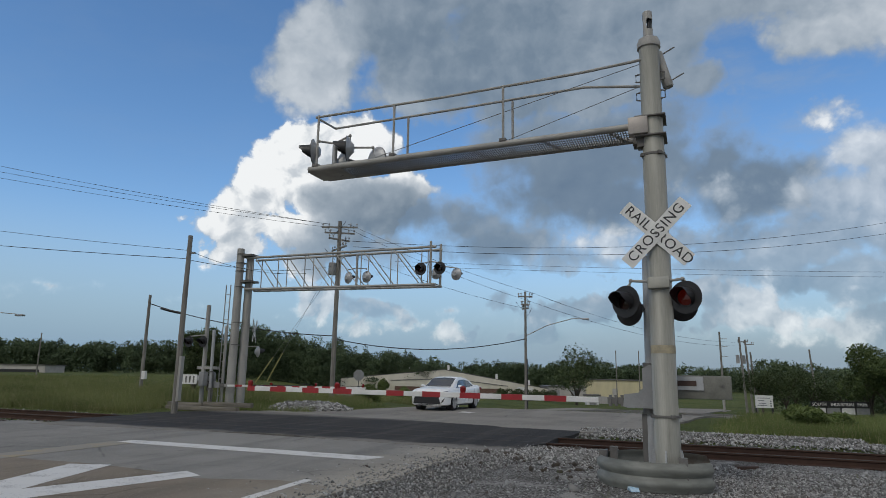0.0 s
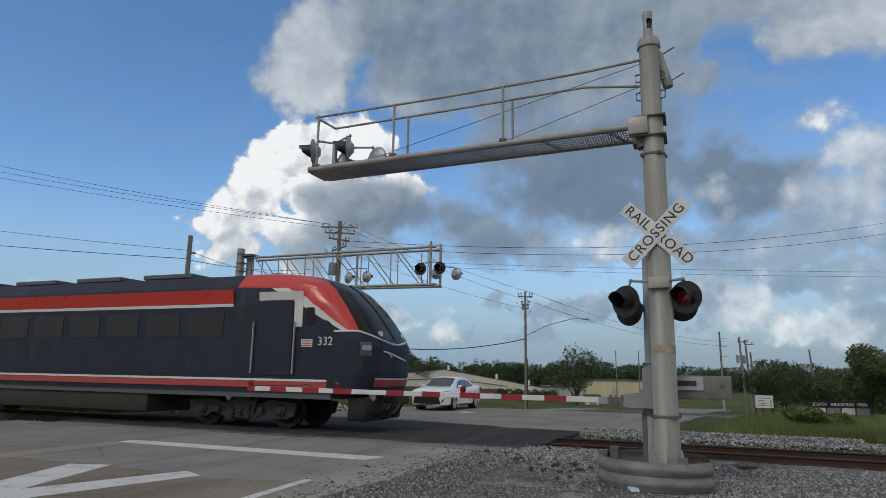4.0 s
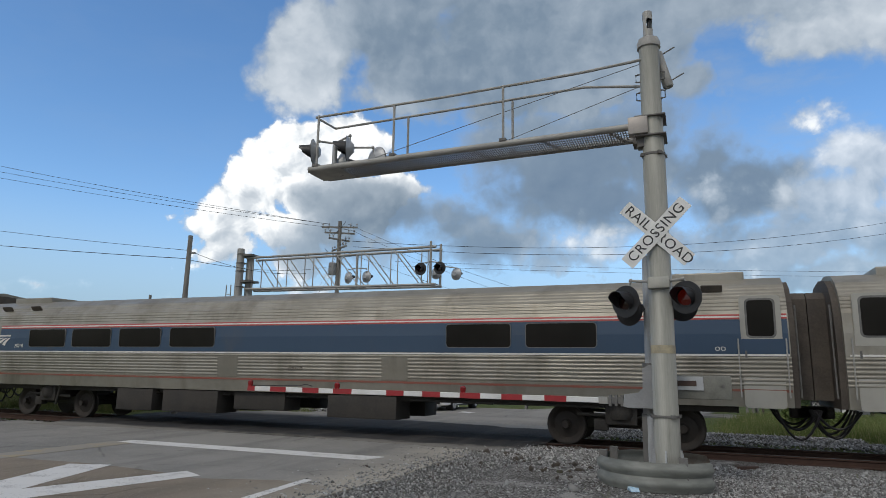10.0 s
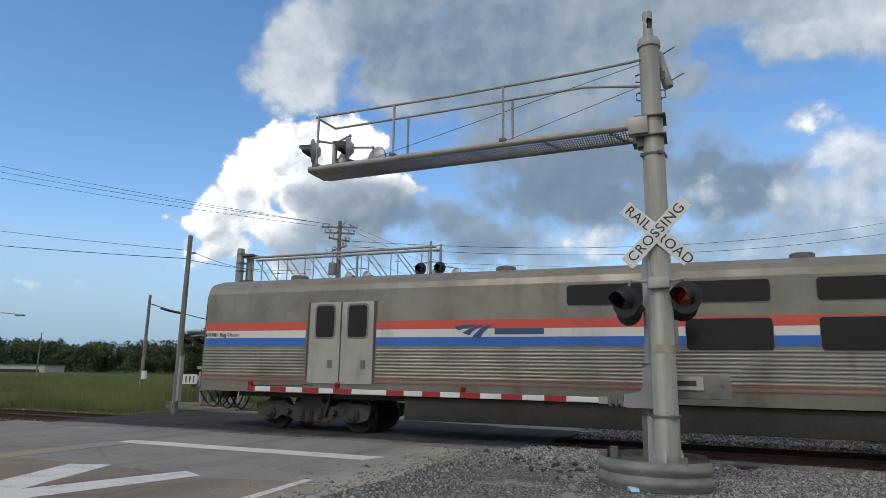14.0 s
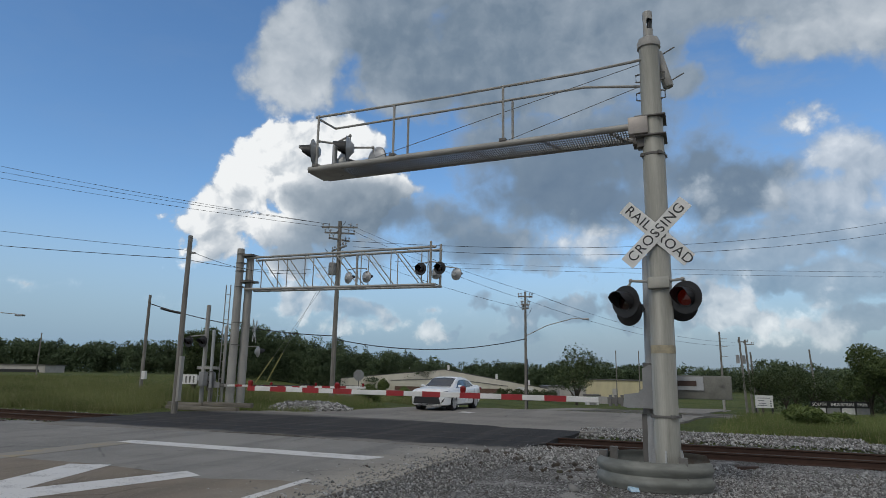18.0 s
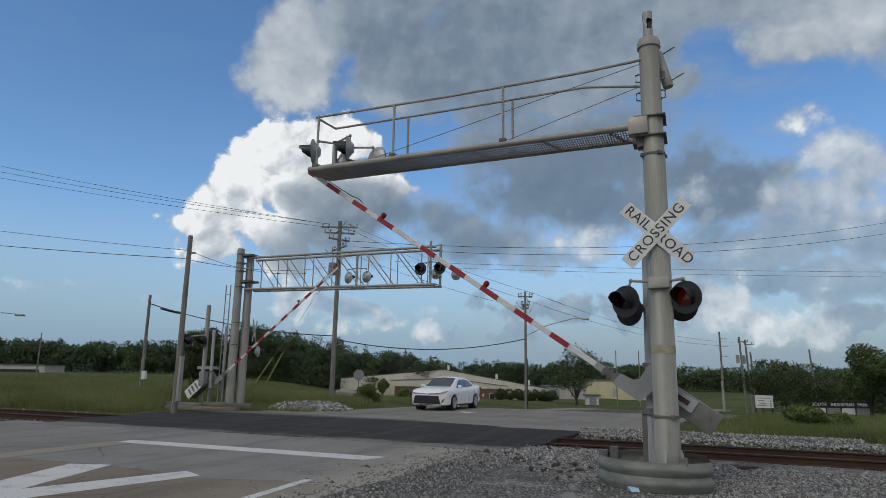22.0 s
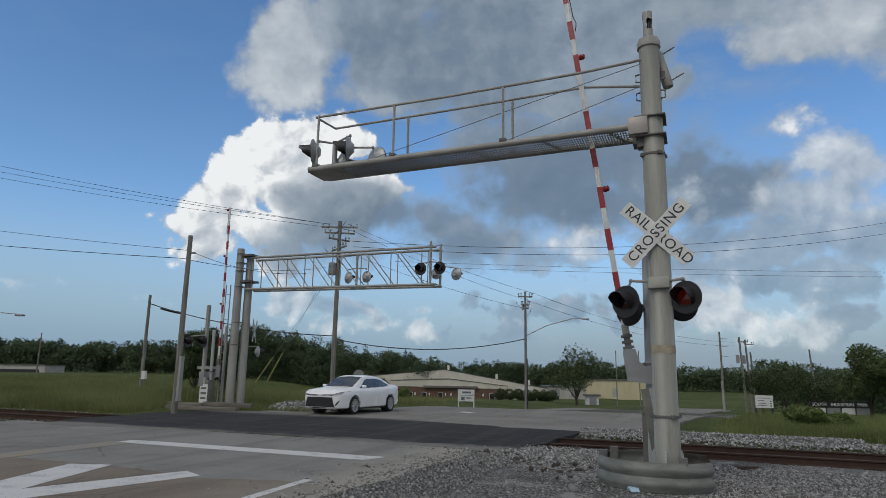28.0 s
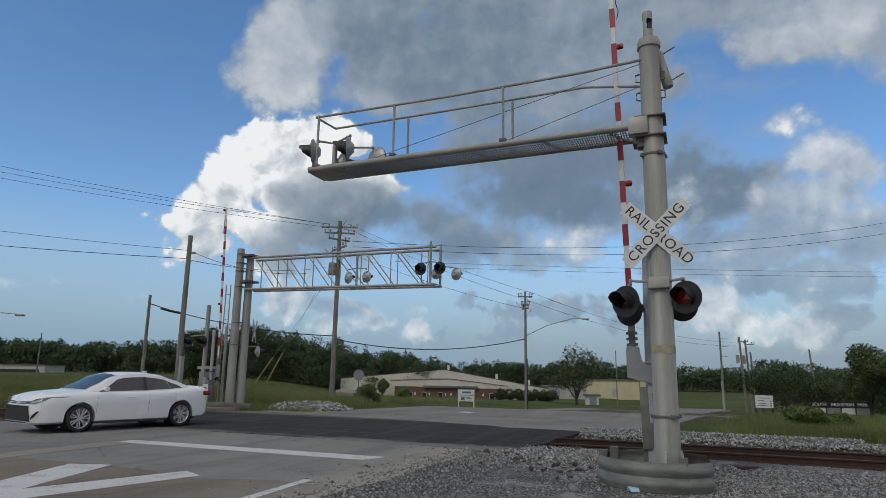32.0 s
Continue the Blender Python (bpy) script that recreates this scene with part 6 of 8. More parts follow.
shed(-34.0, 158.5, -25.6, 161.9, -3.2, -0.9, 12, FASCIA, "small white metal shed by the warehouse", [(0.1, 0.3, 1.6, GREYBOX), (0.6, 0.8, 1.6, GREYBOX)])
shed(-27.0, 172.0, -6.1, 180.3, -3.4, 0.9, 20, YELLOWW, "pale yellow metal industrial building", [(0.3, 0.36, 2.2, FASCIA), (0.7, 0.76, 2.2, FASCIA)])
shed(-192, 128.5, -176.5, 134.8, 0.1, 2.2, 10, FASCIA, "low white building far across the field", [(0.05, 0.9, 0.9, BLACK)])
shed(-17.4, 111.4, -15.6, 112.1, -3.0, -1.5, 1.5, WHITE, "small white utility box on the lawn", [(0.2, 0.8, 1.2, GREYBOX)])

# ---- the train ----
def steel_material(name, c0, c1, grime):
    n = Nodes(name)
    v, long = n.coord(), n.coord((0.25, 1, 6))
    a, f, g = n.noise(v, 0.9, 5, 0.6), n.noise(long, 6, 4), n.noise(n.coord((0.8, 1, 0.25)), 1.6, 5, 0.6)
    col = n.mix(n.ramp(a, 0.3, 0.7), c0, c1)
    col = n.mix(n.math("MULTIPLY", n.ramp(g, 0.48, 0.75), 0.6), col, grime)
    n.bump(f, 0.08, 0.01)
    return n.set(Base_Color=col, Metallic=0.55, Roughness=n.ramp(a, 0.3, 0.7, 0.42, 0.58))


def dull(name, c, rough=0.45, grime=(0.1, 0.09, 0.08), amount=(0.55, 0.85)):
    n = Nodes(name)
    v = n.coord((0.8, 1, 0.4))
    a, f = n.noise(v, 1.2, 6, 0.6), n.noise(n.coord(), 25, 3)
    col = n.mix(n.math("MULTIPLY", n.ramp(a, *amount), 0.55), c, grime)
    col = n.mix(n.math("MULTIPLY", f, 0.12), col, tuple(x * 0.6 for x in c))
    return n.set(Base_Color=col, Roughness=n.ramp(a, 0.3, 0.7, rough - 0.08, rough + 0.12))


STAINLESS = steel_material("stainless_flutes", (0.33, 0.31, 0.265), (0.25, 0.235, 0.2), (0.14, 0.122, 0.095))
STAIN_OLD = steel_material("dull_stainless", (0.28, 0.26, 0.22), (0.215, 0.2, 0.168), (0.13, 0.112, 0.088))
DOORSTEEL = steel_material("door_stainless", (0.46, 0.445, 0.4), (0.4, 0.385, 0.345), (0.26, 0.235, 0.2))
NAVY = dull("navy_band", (0.028, 0.06, 0.11))
STRIPE_R = dull("red_stripe_paint", (0.4, 0.055, 0.05))
FADED_R = dull("faded_red_stripe", (0.3, 0.085, 0.06), 0.5, (0.2, 0.15, 0.11), (0.35, 0.7))
STRIPE_W = dull("white_stripe_paint", (0.68, 0.66, 0.63))
OLD_R = dull("orange_red_stripe", (0.62, 0.09, 0.06))
OLD_B = dull("bright_blue_stripe", (0.03, 0.14, 0.5))
LOCO_W = dull("loco_pale_grey", (0.5, 0.53, 0.52), 0.4, (0.28, 0.27, 0.26), (0.5, 0.8))
LOCO_LOW = dull("loco_lower_grey", (0.33, 0.325, 0.295), 0.5, (0.24, 0.22, 0.19), (0.4, 0.75))
LOCO_B = dull("loco_blue", (0.03, 0.085, 0.2), 0.35)
LOCO_INK = dull("loco_number_paint", (0.03, 0.042, 0.06), 0.5)
LOCO_D = dull("loco_dark_grey", (0.1, 0.105, 0.11), 0.5)
MIDNIGHT = dull("midnight_blue", (0.009, 0.014, 0.032), 0.6)
LOCO_R = dull("loco_red", (0.55, 0.05, 0.04), 0.32)
UNDER = surf("underframe_grime", (0.032, 0.029, 0.026), (0.058, 0.052, 0.046), 2, 30, 0.85, 0.1, 0.3)
TANK = surf("equipment_grime", (0.14, 0.13, 0.11), (0.085, 0.078, 0.068), 2, 30, 0.8, 0.1, 0.25)
CAST = surf("cast_grime", (0.075, 0.068, 0.06), (0.045, 0.041, 0.037), 3, 30, 0.85, 0.1, 0.3)
WHEEL = surf("wheel_steel", (0.028, 0.023, 0.02), (0.05, 0.042, 0.036), 4, 40, 0.7, 0.4, 0.2)
DIAPH = surf("diaphragm_rubber", (0.055, 0.045, 0.038), (0.1, 0.085, 0.07), 2, 30, 0.8, 0, 0.2)


def pane_material():
    n = Nodes("tinted_window")
    v = n.coord()
    a = n.noise(v, 1.3, 3)
    return n.set(Base_Color=n.mix(a, (0.01, 0.0095, 0.0095), (0.022, 0.02, 0.019)), Roughness=0.12, Specular_IOR_Level=0.22)


PANE = pane_material()
GASKET = surf("window_gasket", (0.2, 0.195, 0.185), (0.13, 0.13, 0.125), 5, 40, 0.5, 0.3)
ROUND_SIDE = [(1.40, 1.0), (1.46, 1.4), (1.515, 2.05), (1.515, 2.5), (1.475, 2.9), (1.37, 3.25), (1.13, 3.56), (0.75, 3.77), (0.0, 3.86)]
TALL_SIDE = [(1.5, 1.0), (1.52, 1.3), (1.52, 3.0), (1.51, 3.72), (1.47, 3.88), (1.33, 4.02), (0.9, 4.17), (0.0, 4.26)]


def half(prof, z):
    for (y0, z0), (y1, z1) in zip(prof, prof[1:]):
        if z0 <= z <= z1:
            return y0 + (y1 - y0) * (z - z0) / (z1 - z0)
    return prof[0][0] if z < prof[0][1] else 0.0


def shell(prof, flutes, pitch=0.08, depth=0.010):
    """The closed body section, pressed into flutes over the given heights."""
    pts = []
    z = prof[0][1]
    edge = [p[1] for p in prof]
    zs = set(edge)
    for a, b in flutes:
        k = int((b - a) / pitch)
        for i in range(k * 4 + 1):
            zs.add(round(a + (b - a) * i / (k * 4), 4))
    for z in sorted(zs):
        d = 0.0
        for a, b in flutes:
            if a <= z <= b:
                k = int((b - a) / pitch)
                ph = round((z - a) / (b - a) * k * 4) % 4
                d = depth * (0, 0, 1, 1)[ph]
        pts.append((half(prof, z) + d if z < prof[-1][1] else 0.0, z))
    return [(-y, z) for y, z in pts] + [(y, z) for y, z in reversed(pts[:-1])]


def strip(prof, x0, x1, z0, z1, out=0.006, sides=(-1, 1)):
    bm = bmesh.new()
    zs = [z0] + [p[1] for p in prof if z0 < p[1] < z1] + [z1]
    for s in sides:
        a = [bm.verts.new((x0, s * (half(prof, z) + out), z)) for z in zs]
        b = [bm.verts.new((x1, s * (half(prof, z) + out), z)) for z in zs]
        for i in range(len(zs) - 1):
            bm.faces.new((a[i], b[i], b[i + 1], a[i + 1]))
        for row in ((a[0], b[0], z0), (a[-1], b[-1], z1)):
            c = [bm.verts.new((v.co.x, s * half(prof, row[2]), row[2])) for v in row[:2]]
            bm.faces.new((row[0], row[1], c[1], c[0]))
        for v0, v1, x in ((a[0], a[-1], x0), (b[0], b[-1], x1)):
            c = [bm.verts.new((x, s * half(prof, z), z)) for z in (z0, z1)]
            bm.faces.new((v0, v1, c[1], c[0]))
    return bm


def on_side(prof, z0, z1, out, side):
    """A frame on the body's flank: x along the car, z up the leaning wall, y inwards."""
    y0, y1 = half(prof, z0), half(prof, z1)
    lean = math.atan2(y1 - y0, z1 - z0)
    if side < 0:
        return Matrix.Translation((0, -y0 - out, z0)) @ Matrix.Rotation(-lean, 4, "X")
    return Matrix.Translation((0, y0 + out, z0)) @ Matrix.Rotation(radians(180), 4, "Z") @ Matrix.Rotation(-lean, 4, "X")


def window(car, prof, x0, x1, z0, z1, r=0.09, out=0.012, name="window", frame_mat=None, pane_mat=None, rim=0.016):
    made = None
    for s in (-1, 1):
        m = on_side(prof, z0, z1, out, s)
        h = (z1 - z0)
        a, b = (x0, x1) if s < 0 else (-x1, -x0)
        fr = part(name, plate(bmesh.new(), rounded(a, b, 0, h, r), 0.03), frame_mat or GASKET, car, at=m, smooth=False)
        part("pane", plate(bmesh.new(), rounded(a + rim, b - rim, rim, h - rim, max(0.01, r - rim)), 0.02, Matrix.Translation((0, -0.004, 0))), pane_mat or PANE, fr, smooth=False)
        if s < 0:
            made = fr
    return made


def bogie(car, x, base=2.59, r=0.455, style=0):
    """style 0: frames between the wheels, wheels bare; 1: cast frames outside the wheels."""
    fy = 1.06 if style else 0.56
    cast = CAST if style == 1 else UNDER
    b = part("bogie", B(x - 0.35, x + 0.35, -1.15, 1.15, 0.5, 0.92, bevel=0.03), UNDER, car, "grimy dark bogie")
    for dx in (-base / 2, base / 2):
        part("axle", rod(bmesh.new(), (x + dx, -0.95, r), (x + dx, 0.95, r), 0.08, n=12), WHEEL, b)
        for y in (-0.7525, 0.7525):
            s = 1 if y > 0 else -1
            bm = lathe(bmesh.new(), [(0, 0.085), (0.1, 0.085), (0.13, 0.03), (0.3, 0.0), (0.37, 0.05), (0.4, 0.066), (r, 0.066), (r, -0.05), (r + 0.025, -0.06), (r + 0.025, -0.085), (0.3, -0.085), (0, -0.06)], Matrix.Translation((x + dx, y, r)) @ Matrix.Rotation(radians(-90 * s), 4, "X"), 28)
            part("wheel", bm, WHEEL, b, "worn steel wheel")
    for s in (-1, 1):
        y = s * fy
        if style:
            h = base / 2
            prof = [(x - h - 0.5, 0.7), (x - h - 0.42, 0.36), (x - h - 0.16, 0.27), (x - h + 0.16, 0.27), (x - h + 0.36, 0.4), (x - 0.75, 0.36), (x - 0.45, 0.24), (x + 0.45, 0.24), (x + 0.75, 0.36), (x + h - 0.36, 0.4), (x + h - 0.16, 0.27), (x + h + 0.16, 0.27), (x + h + 0.42, 0.36), (x + h + 0.5, 0.7), (x + 0.9, 0.78), (x + 0.7, 0.66), (x - 0.7, 0.66), (x - 0.9, 0.78)]
            bm = plate(bmesh.new(), prof, 0.12, Matrix.Translation((0, y - 0.06, 0)))
            part("side_frame", bm, cast, b, "cast bogie side frame", smooth=False)
            for dx in (-h, h):
                part("axle_box", lathe(bmesh.new(), [(0, 0.12), (0.09, 0.12), (0.12, 0.08), (0.17, 0.06), (0.17, -0.05), (0, -0.05)], Matrix.Translation((x + dx, y + s * 0.05, r)) @ Matrix.Rotation(radians(-90 * s), 4, "X"), 16), UNDER, b, "round axle-box cover")
                part("brake_cylinder", rod(bmesh.new(), (x + dx * 0.55, y + s * 0.07, 0.5), (x + dx * 0.55, y + s * 0.2, 0.5), 0.1, 0.08, 12), UNDER, b)
            for k in (-0.28, 0.0, 0.28):
                part("spring", lathe(bmesh.new(), [(0.08, 0.28 + 0.05 * i + 0.025 * j) if j else (0.1, 0.28 + 0.05 * i) for i in range(7) for j in (0, 1)], Matrix.Translation((x + k, y + s * 0.04, 0)), 10), UNDER, b, "coil spring")
            part("swing_link", B(x - 0.5, x + 0.5, y + s * 0.07 - 0.03, y + s * 0.07 + 0.03, 0.64, 0.74), UNDER, b, smooth=False)
        else:
            part("side_frame", B(x - base / 2 - 0.2, x + base / 2 + 0.2, y - 0.07, y + 0.07, 0.4, 0.64, bevel=0.03), UNDER, b, smooth=False)
            part("brake_unit", B(x - 0.62, x - 0.3, s * 0.98 - 0.1, s * 0.98 + 0.1, 0.36, 0.62, bevel=0.03), UNDER, b)
            part("air_spring", lathe(bmesh.new(), [(0, 0.62), (0.26, 0.62), (0.3, 0.72), (0.28, 0.85), (0.24, 0.95), (0, 0.95)], Matrix.Translation((x, s * 1.0, 0)), 18), UNDER, b)
            part("tie_rod", rod(bmesh.new(), (x - 1.0, s * 1.02, 0.72), (x + 0.9, s * 1.02, 0.66), 0.04, n=8), UNDER, b)
        part("damper", rod(bmesh.new(), (x + 0.45, s * 1.16, 0.4), (x + 0.62, s * 1.2, 0.98), 0.04, n=10), UNDER, b)


def couplings(car, x, s):
    part("coupler", B(min(x, x + s * 0.75), max(x, x + s * 0.75), -0.14, 0.14, 0.75, 1.0, bevel=0.03), UNDER, car, "heavy knuckle coupler")
    for k in range(5):
        y = -0.9 + k * 0.32
        dip = rng.uniform(0.35, 0.62)
        pts = [(x - s * 0.35 + s * t * 0.85, y + 0.1 * math.sin(3 * t), 0.95 - dip * 4 * t * (1 - t)) for t in np.linspace(0, 1, 9)]
        part("jumper_cable", path_tube(bmesh.new(), pts, 0.028, 6), BLACK, car, "black looped jumper cable")


def logo(car, prof, x, z, w, mat, side=-1, beside=False):
    """A fan of three swept strokes under a bar: a plain mark, no lettering."""
    m = on_side(prof, z, z + 0.4 * w, 0.018, side)
    strokes = (([(-0.5, 0.31), (-0.3, 0.352), (0.0, 0.366), (0.22, 0.352)], [(-0.36, 0.22), (-0.2, 0.29), (0.05, 0.335), (0.22, 0.348)]),
               ([(-0.264, 0.162), (-0.12, 0.26), (0.05, 0.317), (0.29, 0.349)], [(-0.094, 0.1), (0.0, 0.21), (0.14, 0.3), (0.31, 0.345)]),
               ([(-0.013, 0.06), (0.1, 0.2), (0.22, 0.29), (0.36, 0.338)], [(0.18, 0.0), (0.24, 0.15), (0.34, 0.26), (0.5, 0.336)]))
    em = None
    for up, dn in strokes:
        bm = bmesh.new()
        ease = lambda pts, t: [sum(c * q[k] for c, q in zip(((1 - t) ** 3, 3 * t * (1 - t) ** 2, 3 * t * t * (1 - t), t ** 3), pts)) for k in (0, 1)]
        a = [bm.verts.new((x + w * u, -0.003, w * v)) for u, v in (ease(up, t) for t in np.linspace(0, 1, 9))]
        b = [bm.verts.new((x + w * u, -0.003, w * v)) for u, v in (ease(dn, t) for t in np.linspace(0, 1, 9))]
        for i in range(8):
            bm.faces.new((a[i], b[i], b[i + 1], a[i + 1]))
        part("emblem_stroke", bm, mat, car, "swept stroke of a plain emblem", at=m, smooth=False)
    if beside:
        part("name_bar", plate(bmesh.new(), [(x + w * 0.55, w * 0.12), (x + w * 1.75, w * 0.12), (x + w * 1.75, w * 0.26), (x + w * 0.55, w * 0.26)], 0.004), mat, car, at=m, smooth=False)
        return
    part("name_bar", plate(bmesh.new(), [(x - w * 0.29, w * 0.41), (x + w * 0.47, w * 0.41), (x + w * 0.47, w * 0.48), (x - w * 0.29, w * 0.48)], 0.004), mat, car, at=m, smooth=False)


def side_text(car, prof, text, x, z, size, mat, label="painted number", bold=0.0):
    m = on_side(prof, z - 0.05, z + 0.05, 0.02, -1) @ Matrix.Translation((x, 0, 0.05)) @ Matrix.Rotation(radians(90), 4, "X")
    lettering("lettering", text, size, mat, car, m, label, bold=bold)


def vestibule_door(car, prof, x, w=0.78, z0=0.98, z1=3.3, mat=None):
    for s in (-1, 1):
        m = on_side(prof, 1.3, z1, 0.016, s)
        a, b = (x - w / 2, x + w / 2) if s < 0 else (-x - w / 2, -x + w / 2)
        d = part("door", plate(bmesh.new(), rounded(a, b, z0 - 1.3, z1 - 1.3, 0.08), 0.05), mat or DOORSTEEL, car, "plain stainless vestibule door", at=m, smooth=False)
        part("door_window", plate(bmesh.new(), rounded(a + 0.14, b - 0.14, 1.15, 1.9, 0.08), 0.02, Matrix.Translation((0, -0.006, 0))), PANE, d, smooth=False)
        part("door_rim", plate(bmesh.new(), rounded(a + 0.1, b - 0.1, 1.11, 1.94, 0.1), 0.02, Matrix.Translation((0, -0.003, 0))), GASKET, d, smooth=False)
        part("door_handle", B(a + 0.06, a + 0.1, -0.03, 0, 0.7, 0.85), GALV_DARK, d, smooth=False)
        for q in (a - 0.06, b + 0.06):
            part("grab_rail", rod(bmesh.new(), (q, -0.05, -0.1), (q, -0.05, 1.1), 0.017, n=6), GALV, d)


def body_of(name, label, prof, flutes, steel, length=25.05, cat="passenger car"):
    car = thing(name, label, cat, group="cars of the passenger train")
    h = length / 2
    part("body", prism(bmesh.new(), shell(prof, flutes), -h, h), steel, car, "fluted stainless steel body", smooth=False)
    for s in (-1, 1):
        zt = prof[-1][1] - 0.12
        ring = [(y * 0.93, 1.0 + (z - 1.0) * 0.965) for y, z in [(-p[0], p[1]) for p in prof] + [(p[0], p[1]) for p in reversed(prof[:-1])]]
        part("end_frame", prism(bmesh.new(), ring, s * h, s * (h + 0.12)), DIAPH, car, "grimy brown car end", smooth=False)
        part("diaphragm", prism(bmesh.new(), [(-0.62, 1.15), (0.62, 1.15), (0.62, 3.3), (0.45, 3.45), (-0.45, 3.45), (-0.62, 3.3)], s * (h + 0.1), s * (h + 0.47)), DIAPH, car, "dark rubber gangway diaphragm", smooth=False)
        for y in (-1.28, 1.28):
            part("end_rail", rod(bmesh.new(), (s * (h + 0.16), y, 1.2), (s * (h + 0.16), y, 3.1), 0.02, n=6), GALV_DARK, car)
        couplings(car, s * (h + 0.05), s)
    return car


def underfloor(car, boxes, mat=None):
    part("underframe", B(-11.5, 11.5, -1.1, 1.1, 0.86, 1.02), UNDER, car, smooth=False)
    for x0, x1, z0, dy in boxes:
        for s in (-1, 1):
            y0, y1 = sorted((s * (1.38 - dy), s * 0.5))
            part("equipment_box", B(x0, x1, y0, y1, z0, 0.98, bevel=0.02), mat or UNDER, car, "grimy underfloor equipment case")
    for k in range(6):
        x = -6.5 + k * 2.6
        part("air_pipe", rod(bmesh.new(), (x, -1.2, 0.9), (x + 2.2, -1.2, 0.88), 0.025, n=6), UNDER, car)


def round_coach(number, cafe=False):
    fl = [(1.4, 2.02), (2.98, 3.62)]
    car = body_of("passenger_car", "round-sided stainless steel coach with blue window band", ROUND_SIDE, fl, STAINLESS)
    part("window_band", strip(ROUND_SIDE, -11.2, 12.5, 2.08, 2.8, 0.008), NAVY, car, "dark blue band along the windows", smooth=False)
    part("belt_moulding", strip(ROUND_SIDE, -12.45, 12.5, 2.035, 2.075, 0.016), STRIPE_W, car, "pale moulding under the windows", smooth=False)
    for z0, z1, mt in ((2.81, 2.845, STRIPE_R), (2.845, 2.88, STRIPE_W), (2.88, 2.915, STRIPE_R), (1.31, 1.36, FADED_R)):
        part("pinstripe", strip(ROUND_SIDE, -11.2, 12.5, z0, z1, 0.012), mt, car, smooth=False)
    xs = [-8.8, -6.8, -4.8, -2.75, -0.17, 1.86, 3.9, 5.96, 7.95] if not cafe else [-9.75, -7.8, -5.8, -3.8, 4.97, 6.98]
    for x in xs:
        window(car, ROUND_SIDE, x, x + 1.66, 2.2, 2.78)
    vestibule_door(car, ROUND_SIDE, -11.95)
    if cafe:
        vestibule_door(car, ROUND_SIDE, 12.0)
    logo(car, ROUND_SIDE, 10.85 if not cafe else -11.0, 2.24, 0.75, STRIPE_W)
    side_text(car, ROUND_SIDE, number, 9.8 if not cafe else -10.2, 2.24, 0.16, STRIPE_W)
    side_text(car, ROUND_SIDE, "oo", -10.9 if not cafe else 11.2, 2.2, 0.2, STRIPE_W, "two small round markers")
    side_text(car, ROUND_SIDE, number, 0.6, 1.66, 0.2, DIAPH)
    if cafe:
        for x0, x1 in ((3.2, 3.94), (-2.0, -1.3)):
            part("hatch", strip(ROUND_SIDE, x0, x1, 1.38, 1.95, 0.013, (-1, 1)), STAIN_OLD, car, "plain access hatch in the fluting", smooth=False)
    for x in (-11.3, -9.9, 10.2, 11.1):
        for s in (-1, 1):
            m = on_side(ROUND_SIDE, 3.42, 3.56, 0.02, s)
            part("roof_vent", plate(bmesh.new(), rounded(x * -s - 0.22, x * -s + 0.22, 0, 0.17, 0.02, 2), 0.03), DIAPH, car, "small roof-side vent", at=m, smooth=False)
    for x in (-10.8, 10.9):
        part("roof_hatch", B(x - 0.9, x + 0.9, -0.8, 0.8, 3.7, 3.93, bevel=0.03), STAINLESS, car, "low roof equipment hatch", smooth=False)
    bogie(car, -9.07), bogie(car, 9.07)
    boxes = [(-6.6, -3.6, 0.42, 0), (-2.8, -0.9, 0.4, 0), (-0.5, 0.8, 0.34, 0), (2.2, 3.0, 0.3, 0.1), (4.4, 5.2, 0.36, 0.1)] if not cafe else [(-5.8, -4.4, 0.35, 0), (-4.0, -2.0, 0.36, 0), (-1.5, 0.2, 0.5, 0.1), (1.6, 3.6, 0.4, 0)]
    underfloor(car, boxes)
    return car


